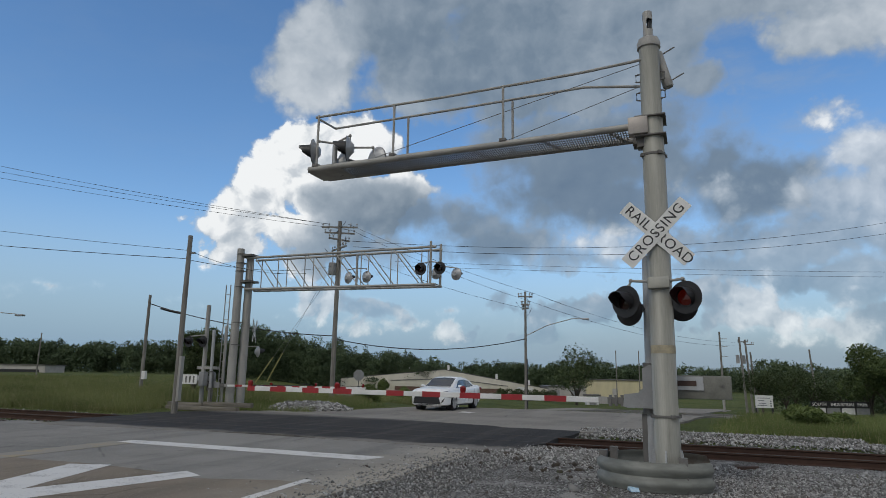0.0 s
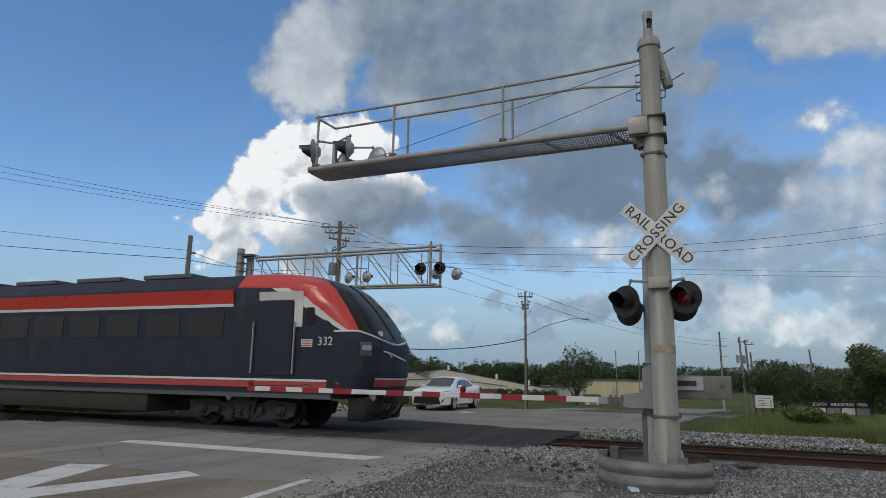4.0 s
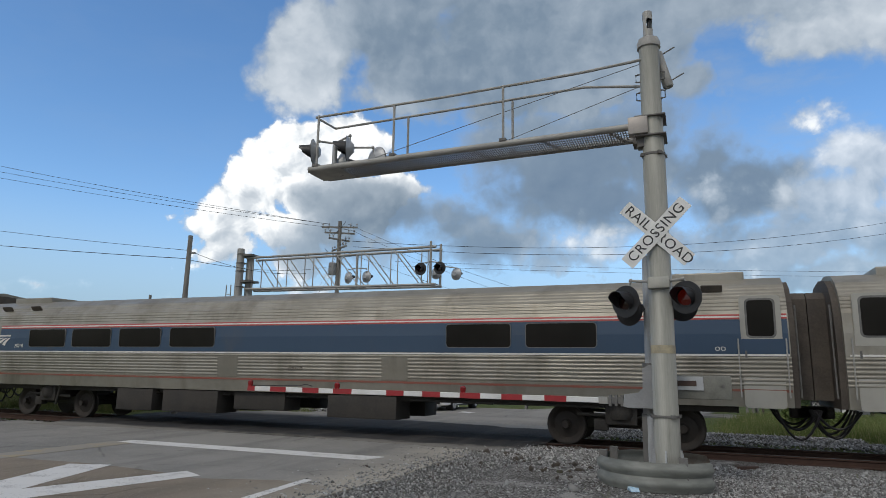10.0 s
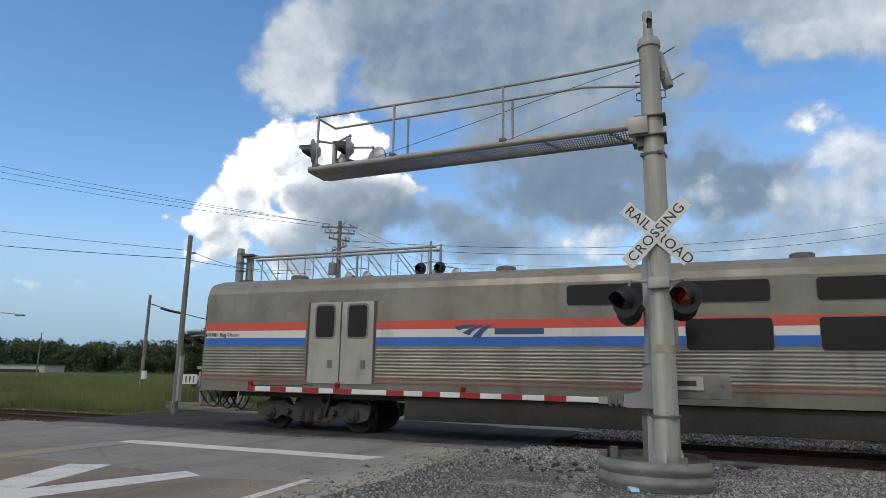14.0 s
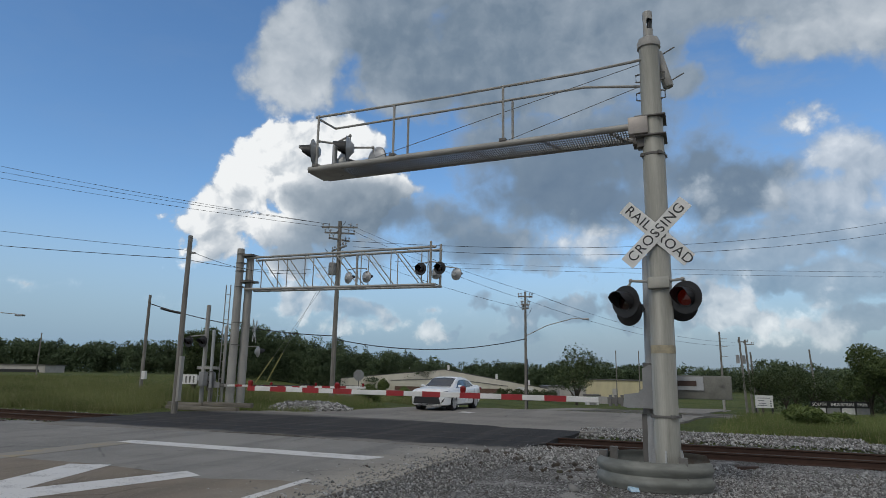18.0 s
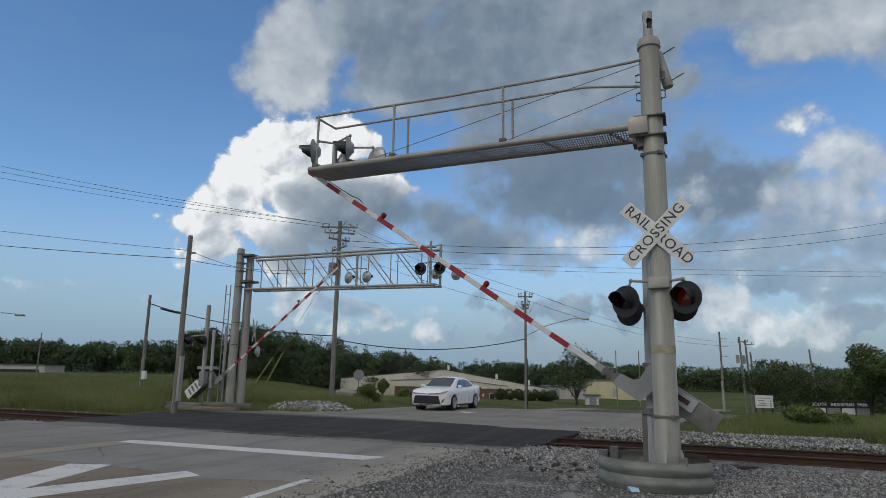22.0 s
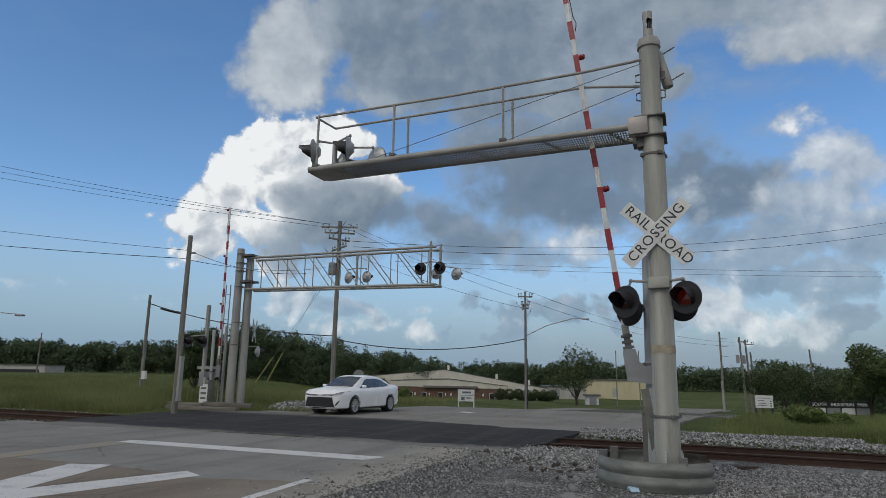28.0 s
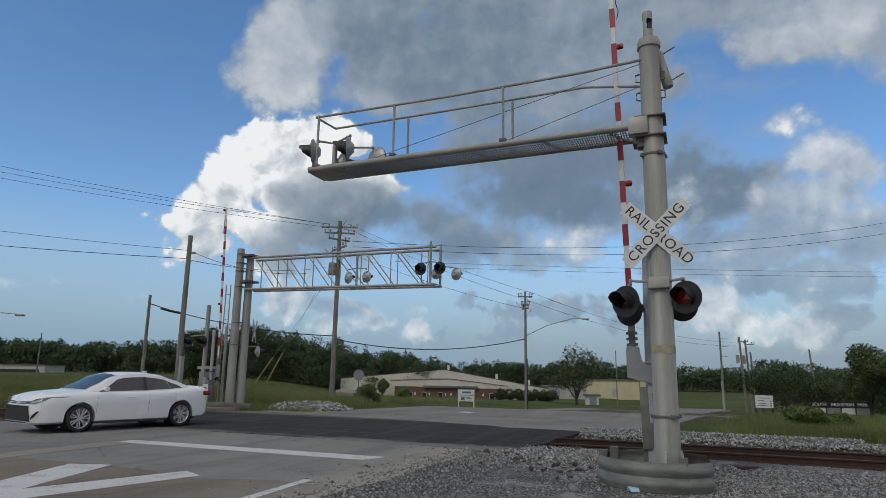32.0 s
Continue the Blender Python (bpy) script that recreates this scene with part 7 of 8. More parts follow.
def sleeper(number):
    fl = [(1.4, 2.0)]
    car = body_of("passenger_car", "tall stainless sleeping car with two rows of windows", TALL_SIDE, fl, STAINLESS)
    part("window_band", strip(TALL_SIDE, -12.45, 12.45, 2.08, 2.76, 0.008), NAVY, car, "dark blue band along the lower windows", smooth=False)
    part("belt_moulding", strip(TALL_SIDE, -12.45, 12.45, 2.03, 2.07, 0.016), STRIPE_W, car, smooth=False)
    part("roof_moulding", strip(TALL_SIDE, -12.45, 12.45, 3.8, 3.86, 0.014), STRIPE_W, car, smooth=False)
    for z0, z1, mt in ((2.79, 2.84, STRIPE_W), (2.84, 2.88, STRIPE_R), (2.88, 2.93, STRIPE_W), (2.93, 2.96, STRIPE_R), (1.3, 1.34, FADED_R)):
        part("pinstripe", strip(TALL_SIDE, -12.45, 12.45, z0, z1, 0.012), mt, car, smooth=False)
    for x in (-12.1, -10.08, -8.06, -6.03, -3.98, -1.95, 0.62, 3.3, 5.35, 7.4):
        window(car, TALL_SIDE, x, x + 1.7, 3.13, 3.62)
        window(car, TALL_SIDE, x - 0.05, x + 1.75, 2.1, 2.78, rim=0.015)
    window(car, TALL_SIDE, 0.04, 0.3, 3.17, 3.56, 0.03, frame_mat=DOORSTEEL)
    window(car, TALL_SIDE, -0.06, 0.3, 2.12, 2.75, 0.03, frame_mat=STRIPE_W, rim=0.05)
    vestibule_door(car, TALL_SIDE, 11.9, 0.85, 1.0, 3.45)
    logo(car, TALL_SIDE, 10.1, 2.26, 0.8, STRIPE_W)
    part("route_sign", plate(bmesh.new(), rounded(10.8, 11.15, 0, 0.22, 0.02, 2), 0.01), STRIPE_W, car, "small lit car sign", at=on_side(TALL_SIDE, 2.4, 2.62, 0.02, -1), smooth=False)
    side_text(car, TALL_SIDE, number, 9.3, 2.2, 0.15, STRIPE_W)
    part("name_plate", strip(TALL_SIDE, -2.2, -0.05, 1.42, 1.66, 0.02, (-1,)), STAIN_OLD, car, "dim nameplate strip on the fluting", smooth=False)
    part("name_bar", strip(TALL_SIDE, -1.75, -0.95, 1.5, 1.58, 0.024, (-1,)), DIAPH, car, smooth=False)
    side_text(car, TALL_SIDE, number, -0.6, 1.53, 0.17, DIAPH)
    for x in (-0.0, 2.4, 0.0):
        part("panel_joint", strip(TALL_SIDE, x + 2.5, x + 2.53, 1.1, 3.7, 0.004), STAIN_OLD, car, smooth=False)
    bogie(car, -9.07, 2.6, style=1), bogie(car, 9.07, 2.6, style=1)
    underfloor(car, [(-6.9, -3.5, 0.42, 0), (-3.0, -2.2, 0.5, 0.1), (-1.8, 2.6, 0.4, 0.05), (3.0, 6.3, 0.45, 0)], TANK)
    return car


def bag_dorm():
    car = body_of("baggage_dorm_car", "dull stainless baggage car with red, white and blue stripes", TALL_SIDE, [(1.4, 2.16)], STAIN_OLD)
    for z0, z1, mt in ((2.66, 2.88, OLD_R), (2.46, 2.66, STRIPE_W), (2.24, 2.46, OLD_B)):
        part("livery_stripe", strip(TALL_SIDE, -12.48, 12.48, z0, z1, 0.007), mt, car, smooth=False)
    for z0, z1 in ((1.3, 1.34), (1.4, 1.43)):
        part("pinstripe", strip(TALL_SIDE, -12.45, 12.45, z0, z1, 0.018), FADED_R, car, smooth=False)
    for x in (-2.06, 0.5, 3.05, 5.08, 7.15, 9.22):
        window(car, TALL_SIDE, x, x + 1.72, 3.16, 3.66)
        if x > 0:
            window(car, TALL_SIDE, x, x + 1.72, 2.14, 2.84)
    part("panel_joint", strip(TALL_SIDE, -0.2, 0.36, 2.1, 3.62, 0.009, (-1,)), STAIN_OLD, car, "plain riveted cover panel", smooth=False)
    vestibule_door(car, TALL_SIDE, 11.75, 0.78, 1.0, 3.4)
    for s in (-1, 1):
        part("door_track", strip(TALL_SIDE, -9.12, -6.98, 1.24, 3.48, 0.012, (s,)), STAIN_OLD, car, "raised frame of the baggage doors", smooth=False)
        for x in (-9.04, -8.02, -7.02):
            part("door_seal", strip(TALL_SIDE, x - 0.03, x + 0.03, 1.3, 3.4, 0.016, (s,)), DIAPH, car, "black rubber door seal", smooth=False)
    for x in (-8.98, -8.0):
        for s in (-1, 1):
            a, b = (x, x + 0.94) if s < 0 else (-x - 0.94, -x)
            d = part("baggage_door", plate(bmesh.new(), rounded(a, b, -0.05, 2.08, 0.05), 0.04), DOORSTEEL, car, "pale metal baggage door leaf", at=on_side(TALL_SIDE, 1.32, 3.4, 0.03, s), smooth=False)
            part("door_window", plate(bmesh.new(), rounded(a + 0.2, b - 0.2, 1.15, 1.98, 0.1), 0.02, Matrix.Translation((0, -0.006, 0))), PANE, d, smooth=False)
            part("door_rim", plate(bmesh.new(), rounded(a + 0.15, b - 0.15, 1.1, 2.03, 0.12), 0.02, Matrix.Translation((0, -0.003, 0))), GASKET, d, smooth=False)
            part("door_latch", B(a + 0.6, a + 0.72, -0.03, 0, 0.35, 0.55), GALV_DARK, d, smooth=False)
    logo(car, TALL_SIDE, -4.35, 2.4, 1.0, LOCO_B, beside=True)
    side_text(car, TALL_SIDE, "69008  Bag Dorm", -11.9, 2.55, 0.16, BLACK, "black painted number and car type")
    for x in (-10.1, -3.8, 3.0):
        part("roof_fan", lathe(bmesh.new(), [(0.26, 4.1), (0.26, 4.3), (0.22, 4.33), (0, 4.33)], Matrix.Translation((x, -0.5, 0)), 20), GALV_DARK, car, "round steel roof fan housing")
    bogie(car, -9.07, 2.6, style=1), bogie(car, 9.07, 2.6, style=1)
    underfloor(car, [(-6.2, 6.2, 0.42, 0)], UNDER)
    return car


def loco_white():
    lo = thing("diesel_locomotive", "pale grey diesel locomotive with blue roof wave and number 13", "locomotive", group="cars of the passenger train")
    LP = [(1.5, 1.05), (1.52, 1.5), (1.52, 3.5), (1.46, 4.0), (1.22, 4.18), (0.6, 4.3), (0.0, 4.33)]
    sec = [(-y, z) for y, z in LP] + [(y, z) for y, z in reversed(LP[:-1])]
    part("body", prism(bmesh.new(), sec, -10.15, 7.2), LOCO_W, lo, "smooth pale grey locomotive body", smooth=False)
    # cab and sloped nose: sections shrinking forwards
    bm = bmesh.new()
    rings = []
    for x, top, w, low in ((7.2, 4.33, 1.0, 1.05), (8.35, 4.3, 1.0, 1.05), (9.0, 3.45, 0.97, 1.05), (9.75, 2.5, 0.9, 1.05), (9.95, 2.2, 0.84, 1.05), (10.0, 1.6, 0.82, 1.05)):
        rings.append([bm.verts.new((x, y * w, min(z, top - 0.12 * (abs(y) / 1.5) ** 4) if z > 1.1 else low)) for y, z in sec])
    for p, q in zip(rings, rings[1:]):
        for i in range(len(sec)):
            j = (i + 1) % len(sec)
            try:
                bm.faces.new((p[i], p[j], q[j], q[i]))
            except ValueError:
                pass
    bm.faces.new(rings[-1])
    bmesh.ops.remove_doubles(bm, verts=bm.verts, dist=0.002)
    part("nose", bm, LOCO_W, lo, "sloped pale grey nose", smooth=False)
    part("sill", B(-10.2, 9.75, -1.45, 1.45, 1.1, 1.26, bevel=0.02), LOCO_D, lo, "dark grey frame sill", smooth=False)
    # skirt coloured dark to stand for the shadow between sill and tank
    part("shadow_skirt", prism(bmesh.new(), [(-3.9, 1.265), (-3.6, 1.0), (-2.9, 0.82), (2.6, 0.82), (3.3, 1.0), (3.7, 1.265)], -1.42, 1.42, Matrix.Rotation(radians(-90), 4, "Z")), UNDER, lo, "underframe skirt over the tank, coloured dark for the shadow there", smooth=False)
    for s in (-1, 1):
        part("red_line", B(-10.18, 9.7, min(s * 1.5, s * 1.532), max(s * 1.5, s * 1.532), 1.27, 1.33), STRIPE_R, lo, smooth=False)
        part("lower_panel", B(-10.1, 9.0, min(s * 1.5, s * 1.53), max(s * 1.5, s * 1.53), 1.335, 1.62), LOCO_LOW, lo, smooth=False)
    def flank(name, poly, mat, out=0.01, label=""):
        for s in (-1, 1):
            bm = bmesh.new()
            pts = poly if s < 0 else list(reversed(poly))
            vs = [bm.verts.new((x, s * (half(LP, z) + out), z)) for x, z in pts]
            bm.faces.new(vs)
            bmesh.ops.triangulate(bm, faces=bm.faces)
            part(name, bm, mat, lo, label, smooth=False)
    top = [(x, 4.0) for x in np.linspace(7.2, -10.12, 30)]
    wave = [(-10.12, 3.99), (-9.4, 3.85), (-8.6, 3.6), (-7.6, 3.49), (-6.4, 3.5), (-5.2, 3.57), (-3.6, 3.73), (-1.8, 3.88), (0.5, 3.985), (2.5, 3.99), (4.5, 3.99), (5.6, 3.97), (6.5, 3.72), (7.2, 3.37)]
    for (xa, za), (xb, zb) in zip(wave, wave[1:]):
        flank("roof_wave", [(xa, za), (xb, zb), (xb, 4.0), (xa, 4.0)], LOCO_B, 0.008, "blue wave along the roof edge")
    part("roof", prism(bmesh.new(), [(-1.475, 4.0), (-1.235, 4.19), (-0.6, 4.315), (0, 4.345), (0.6, 4.315), (1.235, 4.19), (1.475, 4.0)], -10.14, 8.34), LOCO_B, lo, "blue roof panels", smooth=False)
    # blue of cab front
    for s in (-1, 1):
        for (xa, za, ya), (xb, zb, yb) in (((7.2, 3.3, 1.54), (8.35, 2.95, 1.535)), ((8.35, 2.95, 1.535), (9.05, 2.7, 1.485)), ((9.05, 2.7, 1.485), (9.75, 2.42, 1.38))):
            ta, tb = {7.2: 4.02, 8.35: 4.02, 9.05: 3.28, 9.75: 2.45}[xa], {8.35: 4.02, 9.05: 3.28, 9.75: 2.45}[xb]
            bm = bmesh.new()
            bm.faces.new([bm.verts.new(c) for c in ((xa, s * ya, za), (xb, s * yb, zb), (xb, s * yb * 0.995, tb), (xa, s * ya * 0.99, ta))])
            part("nose_blue", bm, LOCO_B, lo, "blue sweep from roof to nose", smooth=False)
    bm = bmesh.new()
    vs = [bm.verts.new(c) for c in ((8.37, -1.42, 4.22), (8.37, 1.42, 4.22), (9.77, 1.25, 2.52), (9.77, -1.25, 2.52))]
    bm.faces.new(vs)
    part("nose_top", bm, LOCO_B, lo, "blue sloped nose face", smooth=False)
    part("windscreen", B(-0.25, 0.25, -1.15, 1.15, -0.02, 0.02, pose(8.66, 0, 3.93, 0, 50, 0)), PANE, lo, "dark raked windscreen", smooth=False)
    def panel(name, x0, x1, z0, z1, mat, out=0.014, r=0.02, label=""):
        for s in (-1, 1):
            a, b = (x0, x1) if s < 0 else (-x1, -x0)
            ob = part(name, plate(bmesh.new(), rounded(a, b, 0, z1 - z0, r, 2), 0.03), mat, lo, label, at=on_side(LP, z0, z1, out, s), smooth=False)
        return ob
    grill = surf("dark_grille", (0.03, 0.028, 0.026), (0.05, 0.045, 0.042), 3, 40, 0.7)
    slatm = surf("grille_slat", (0.07, 0.065, 0.06), (0.05, 0.046, 0.042), 4, 40, 0.6)
    for x0, x1, z0, z1 in ((-9.0, -7.32, 1.66, 2.42), (-7.2, -5.4, 1.66, 2.44), (-5.3, -4.3, 3.45, 3.98), (0.96, 1.95, 3.46, 3.98), (2.1, 3.52, 3.46, 3.98)):
        panel("grille", x0, x1, z0, z1, grill, 0.012, label="dark louvred grille")
        for k in range(int((z1 - z0) / 0.06)):
            panel("louvre", x0 + 0.03, x1 - 0.03, z0 + 0.03 + 0.06 * k, z0 + 0.05 + 0.06 * k, slatm, 0.024, 0.004)
        panel("grille_bar", (x0 + x1) / 2 - 0.02, (x0 + x1) / 2 + 0.02, z0, z1, LOCO_D, 0.028, 0.004)
    for k in range(9):
        panel("louvre", 3.68, 5.6, 3.46 + 0.058 * k, 3.49 + 0.058 * k, LOCO_W, 0.02, 0.004)
    panel("service_door", -3.6, -3.05, 1.64, 3.36, LOCO_LOW, 0.01, label="dull grey access door")
    panel("filler_hatch", -0.55, -0.1, 1.85, 2.2, BLACK, 0.012)
    panel("cab_window", 7.3, 8.28, 3.45, 3.95, PANE, 0.02, 0.05, "dark cab side window")
    panel("cab_door", 6.5, 7.05, 1.75, 3.85, LOCO_W, 0.016)
    panel("rear_door", -9.78, -9.1, 1.6, 3.3, LOCO_W, 0.016)
    panel("rear_door_window", -9.72, -9.18, 2.68, 3.26, PANE, 0.03, 0.08)
    for x in (-9.92, -9.0, 6.3, 7.1):
        for s in (-1, 1):
            part("grab_rail", rod(bmesh.new(), (x, s * 1.58, 1.65), (x, s * 1.58, 2.95 if x < 0 else 3.6), 0.028, n=8), DOORSTEEL, lo)
    panel("step_well", 6.62, 7.02, 1.62, 2.3, LOCO_D, 0.02, label="dark step recess below the cab door")
    for z in (1.74, 1.94, 2.14):
        panel("foothold", 6.66, 6.98, z, z + 0.05, LOCO_LOW, 0.05, 0.008)
    panel("nose_hatch", 8.4, 8.78, 1.66, 2.12, LOCO_LOW, 0.02, 0.02, "grey access hatch on the cab side")
    # flat dark strips: recesses at the rear rails, painted shadows at the cab rails
    for x in (-9.92, -9.0, 6.3, 7.1):
        panel("rail_shadow_strip", x - 0.07, x + 0.07, 1.6, 3.0 if x < 0 else 3.48, LOCO_D, 0.012, 0.03, "flat dark strip behind the grab rail for its recess and shadow")
    panel("door_seam", 6.48, 6.5, 1.75, 3.85, LOCO_D, 0.018, 0.004)
    side_text(lo, LP, "13", -4.58, 2.17, 1.12, LOCO_INK, "large dark painted number", 0.022)
    logo(lo, LP, 4.33, 2.04, 2.35, LOCO_B)
    for x, hw, hy, zt in ((-8.1, 0.75, 0.8, 4.42), (-3.7, 0.35, 0.5, 4.5), (2.2, 0.4, 0.5, 4.42), (2.9, 0.25, 0.4, 4.46), (7.0, 0.5, 0.6, 4.44)):
        part("roof_gear", B(x - hw, x + hw, -hy, hy, 4.26, zt, bevel=0.05), UNDER, lo, "low sooty roof vent", smooth=False)
    part("horn", rod(bmesh.new(), (7.6, -0.4, 4.45), (8.1, -0.4, 4.45), 0.05, 0.09, 10), GALV_DARK, lo)
    for x in (-6.7, 6.15):
        bogie(lo, x, 2.7, 0.51, style=2)
    part("fuel_tank", B(-2.35, 0.45, -1.36, 1.36, 0.26, 0.82, bevel=0.16), TANK, lo, "rounded dark grey fuel tank")
    part("air_tank", rod(bmesh.new(), (0.55, -1.1, 0.68), (1.35, -1.1, 0.68), 0.17, n=16), UNDER, lo, "dark air tank beside the fuel tank")
    part("battery_box", B(-4.55, -3.5, -1.38, 1.38, 0.36, 0.98, bevel=0.02), TANK, lo, "chipped grey battery box")
    for x0, x1 in ((1.5, 2.3), (2.7, 3.4)):
        part("pipe_run", rod(bmesh.new(), (x0, -1.2, 0.8), (x1, -1.2, 0.76), 0.035, n=8), UNDER, lo)
    part("pilot", B(8.52, 9.7, -1.38, 1.38, 0.42, 1.26, bevel=0.05), LOCO_LOW, lo, "pale grey pilot skirt", smooth=False)
    part("ditch_light", rod(bmesh.new(), (9.95, -0.9, 1.35), (10.03, -0.9, 1.35), 0.1, n=14), STRIPE_W, lo)
    for x, s in ((-10.1, -1), (9.9, 1)):
        couplings(lo, x, s)
    for x in (-9.5, 6.75):
        for y in (-1.5,):
            for q in (-0.22, 0.22):
                part("ladder_rail", B(x + q - 0.02, x + q + 0.02, y, y + 0.05, 0.3, 1.26), GALV, lo, smooth=False)
        for z in (0.35, 0.6, 0.85, 1.1):
            part("step", B(x - 0.2, x + 0.2, -1.5, -1.3, z, z + 0.03), GALV_DARK, lo, smooth=False)
    return lo


def loco_dark():
    lo = thing("diesel_locomotive", "midnight blue diesel locomotive with red swept cab and white trim", "locomotive", group="cars of the passenger train")
    LP = [(1.5, 1.0), (1.52, 1.5), (1.52, 3.4), (1.42, 3.95), (1.1, 4.3), (0.5, 4.42), (0.0, 4.44)]
    sec = [(-y, z) for y, z in LP] + [(y, z) for y, z in reversed(LP[:-1])]
    part("body", prism(bmesh.new(), sec, -9.9, 6.4), MIDNIGHT, lo, "smooth midnight blue body", smooth=False)
    # the cab: a rounded prow in plan at every height; u = 0 on the centre line, 1 where the flank begins, 2 at the body
    crest = ((1.0, 10.72), (1.5, 10.84), (2.3, 10.86), (2.5, 10.78), (3.0, 10.42), (3.35, 10.14), (3.8, 9.68), (4.05, 9.28), (4.24, 8.65), (4.36, 7.9), (4.43, 7.0))

    def prow(u, z, out=0.0):
        xf = float(np.interp(z, [c[0] for c in crest], [c[1] for c in crest]))
        w = half(LP, z)
        xb = max(6.45, xf - float(np.interp(z, (1.0, 2.4, 3.4, 4.4), (0.75, 0.85, 1.2, 1.5))))
        a = abs(u)
        side = -1 if u > 0 else 1
        if a <= 1:
            t = radians(90 * a)
            x, y = xb + (xf - xb) * math.cos(t) ** 0.62, w * math.sin(t) ** 0.62
            nx, ny = math.cos(t), math.sin(t)
        else:
            x, y, nx, ny = xb - (a - 1) * (xb - 6.4), w, 0.0, 1.0
        lift = float(np.interp(z, (2.4, 3.4, 4.0, 4.4), (0.0, 0.45, 0.8, 1.0)))
        return Vector((x + out * nx, side * (y + out * ny), z + out * lift))

    def flank_u(x, z):
        xb = prow(1.0, z).x
        return 1 + (xb - x) / (xb - 6.4) if x < xb else max(v for v in np.linspace(0, 1, 60) if prow(v, z).x >= x)

    def skin(name, rows, mat, out=0.012, label="", k=14):
        """A panel over the prow; rows of (height, first u, last u)."""
        bm = bmesh.new()
        grid = [[bm.verts.new(prow(u, z, out)) for u in np.linspace(u0, u1, k)] for z, u0, u1 in rows]
        for p, q in zip(grid, grid[1:]):
            for i in range(k - 1):
                bm.faces.new((p[i], p[i + 1], q[i + 1], q[i]))
        return part(name, bm, mat, lo, label)
    heights = [1.0 + 3.43 * (1 - (1 - i / 40) ** 1.3) for i in range(41)]
    skin("cab", [(z, -2.0, 2.0) for z in heights], MIDNIGHT, 0.0, "rounded midnight blue cab and nose", 81)
    brow = lambda z: float(np.interp(z, (2.6, 3.0, 3.6, 4.1, 4.43), (0.6, 0.54, 0.46, 0.36, 0.28)))
    low = lambda u: 2.36 + 0.3 * min(1.0, abs(u) / 0.6)
    bm = bmesh.new()
    grid = []
    for v in np.linspace(0, 1, 22):
        row = []
        for k in np.linspace(-1, 1, 25):
            z = low(k * 0.6) + (4.05 - low(k * 0.6)) * v
            row.append(bm.verts.new(prow(k * brow(z), z, 0.014)))
        grid.append(row)
    for p, q in zip(grid, grid[1:]):
        for i in range(24):
            bm.faces.new((p[i], p[i + 1], q[i + 1], q[i]))
    part("windscreen", bm, PANE, lo, "large dark raked windscreen")
    part("windscreen_post", path_tube(bmesh.new(), [prow(0, z, 0.016) for z in np.linspace(2.45, 4.05, 14)], 0.03, 6), MIDNIGHT, lo, "dark centre post of the windscreen")
    skin("roof_black", [(z, -brow(z), brow(z)) for z in np.linspace(4.055, 4.43, 10)], LOCO_D, 0.014, "matt dark roof over the windscreen", 25)
    sweep = lambda z: float(np.interp(z, (2.62, 3.05, 3.42, 3.84, 3.9), (10.15, 9.5, 8.95, 8.15, 6.45)))
    for s in (-1, 1):
        skin("red_sweep", [(z, s * (brow(z) + 0.01), s * flank_u(sweep(z), z)) for z in list(np.linspace(2.66, 3.84, 26)) + list(np.linspace(3.86, 4.43, 14))], LOCO_R, 0.014, "red sweep from the roof down to the nose", 18)
        skin("white_trim", [(z, s * flank_u(sweep(z) + 0.02, z), s * flank_u(sweep(z) - 0.16 - 0.3 * (z - 2.62), z)) for z in np.linspace(2.6, 3.84, 26)], STRIPE_W, 0.017, "white swoosh under the red sweep", 8)
        skin("lamp_recess", [(z, s * 0.46, s * 0.72) for z in np.linspace(2.0, 2.36, 6)], LOCO_D, 0.01, "dark headlamp recess")
        for u in (0.54, 0.63):
            part("corner_lamp", rod(bmesh.new(), prow(s * u, 2.2, 0.0), prow(s * u, 2.2, 0.05), 0.07, n=14), HOODBACK, lo, "clear round corner lamp")
        part("nose_chevron", path_tube(bmesh.new(), [prow(s * u, 2.36 + 0.3 * min(1, u / 0.6) - 0.03, 0.01) for u in np.linspace(0, 1.0, 18)], 0.03, 8), STRIPE_W, lo, "white chevron line across the nose")
    for k in range(3):
        part("emblem_stroke", path_tube(bmesh.new(), [prow(0.2 - 0.02 * k, 2.13, 0.015), prow(0.1 - 0.04 * k, 2.1 - 0.02 * k, 0.015), prow(0.04 - 0.1 * k, 1.98 - 0.03 * k, 0.015)], 0.022, 6), STRIPE_W, lo, "swept white stroke on the nose")
    skin("nose_band", [(z, -0.36, 0.36) for z in (1.2, 1.29, 1.38)], STRIPE_R, 0.03, "red band low on the nose")
    skin("nose_line", [(z, -0.36, 0.36) for z in (1.385, 1.42)], STRIPE_W, 0.03)
    for y in (-0.18, 0.18):
        part("headlight", rod(bmesh.new(), prow(y, 2.6, 0.0), prow(y, 2.6, 0.06), 0.075, n=12), STRIPE_W, lo, "round headlight under the windscreen")
    def panel(name, x0, x1, z0, z1, mat, out=0.014, r=0.02, label=""):
        for s in (-1, 1):
            a, b = (x0, x1) if s < 0 else (-x1, -x0)
            part(name, plate(bmesh.new(), rounded(a, b, 0, z1 - z0, r, 2), 0.03), mat, lo, label, at=on_side(LP, z0, z1, out, s), smooth=False)
    panel("red_band", -9.8, 6.4, 3.45, 3.85, LOCO_R, 0.012, 0.05, "red band along the upper body")
    panel("white_band", -9.8, 6.4, 3.35, 3.44, STRIPE_W, 0.012, 0.02)
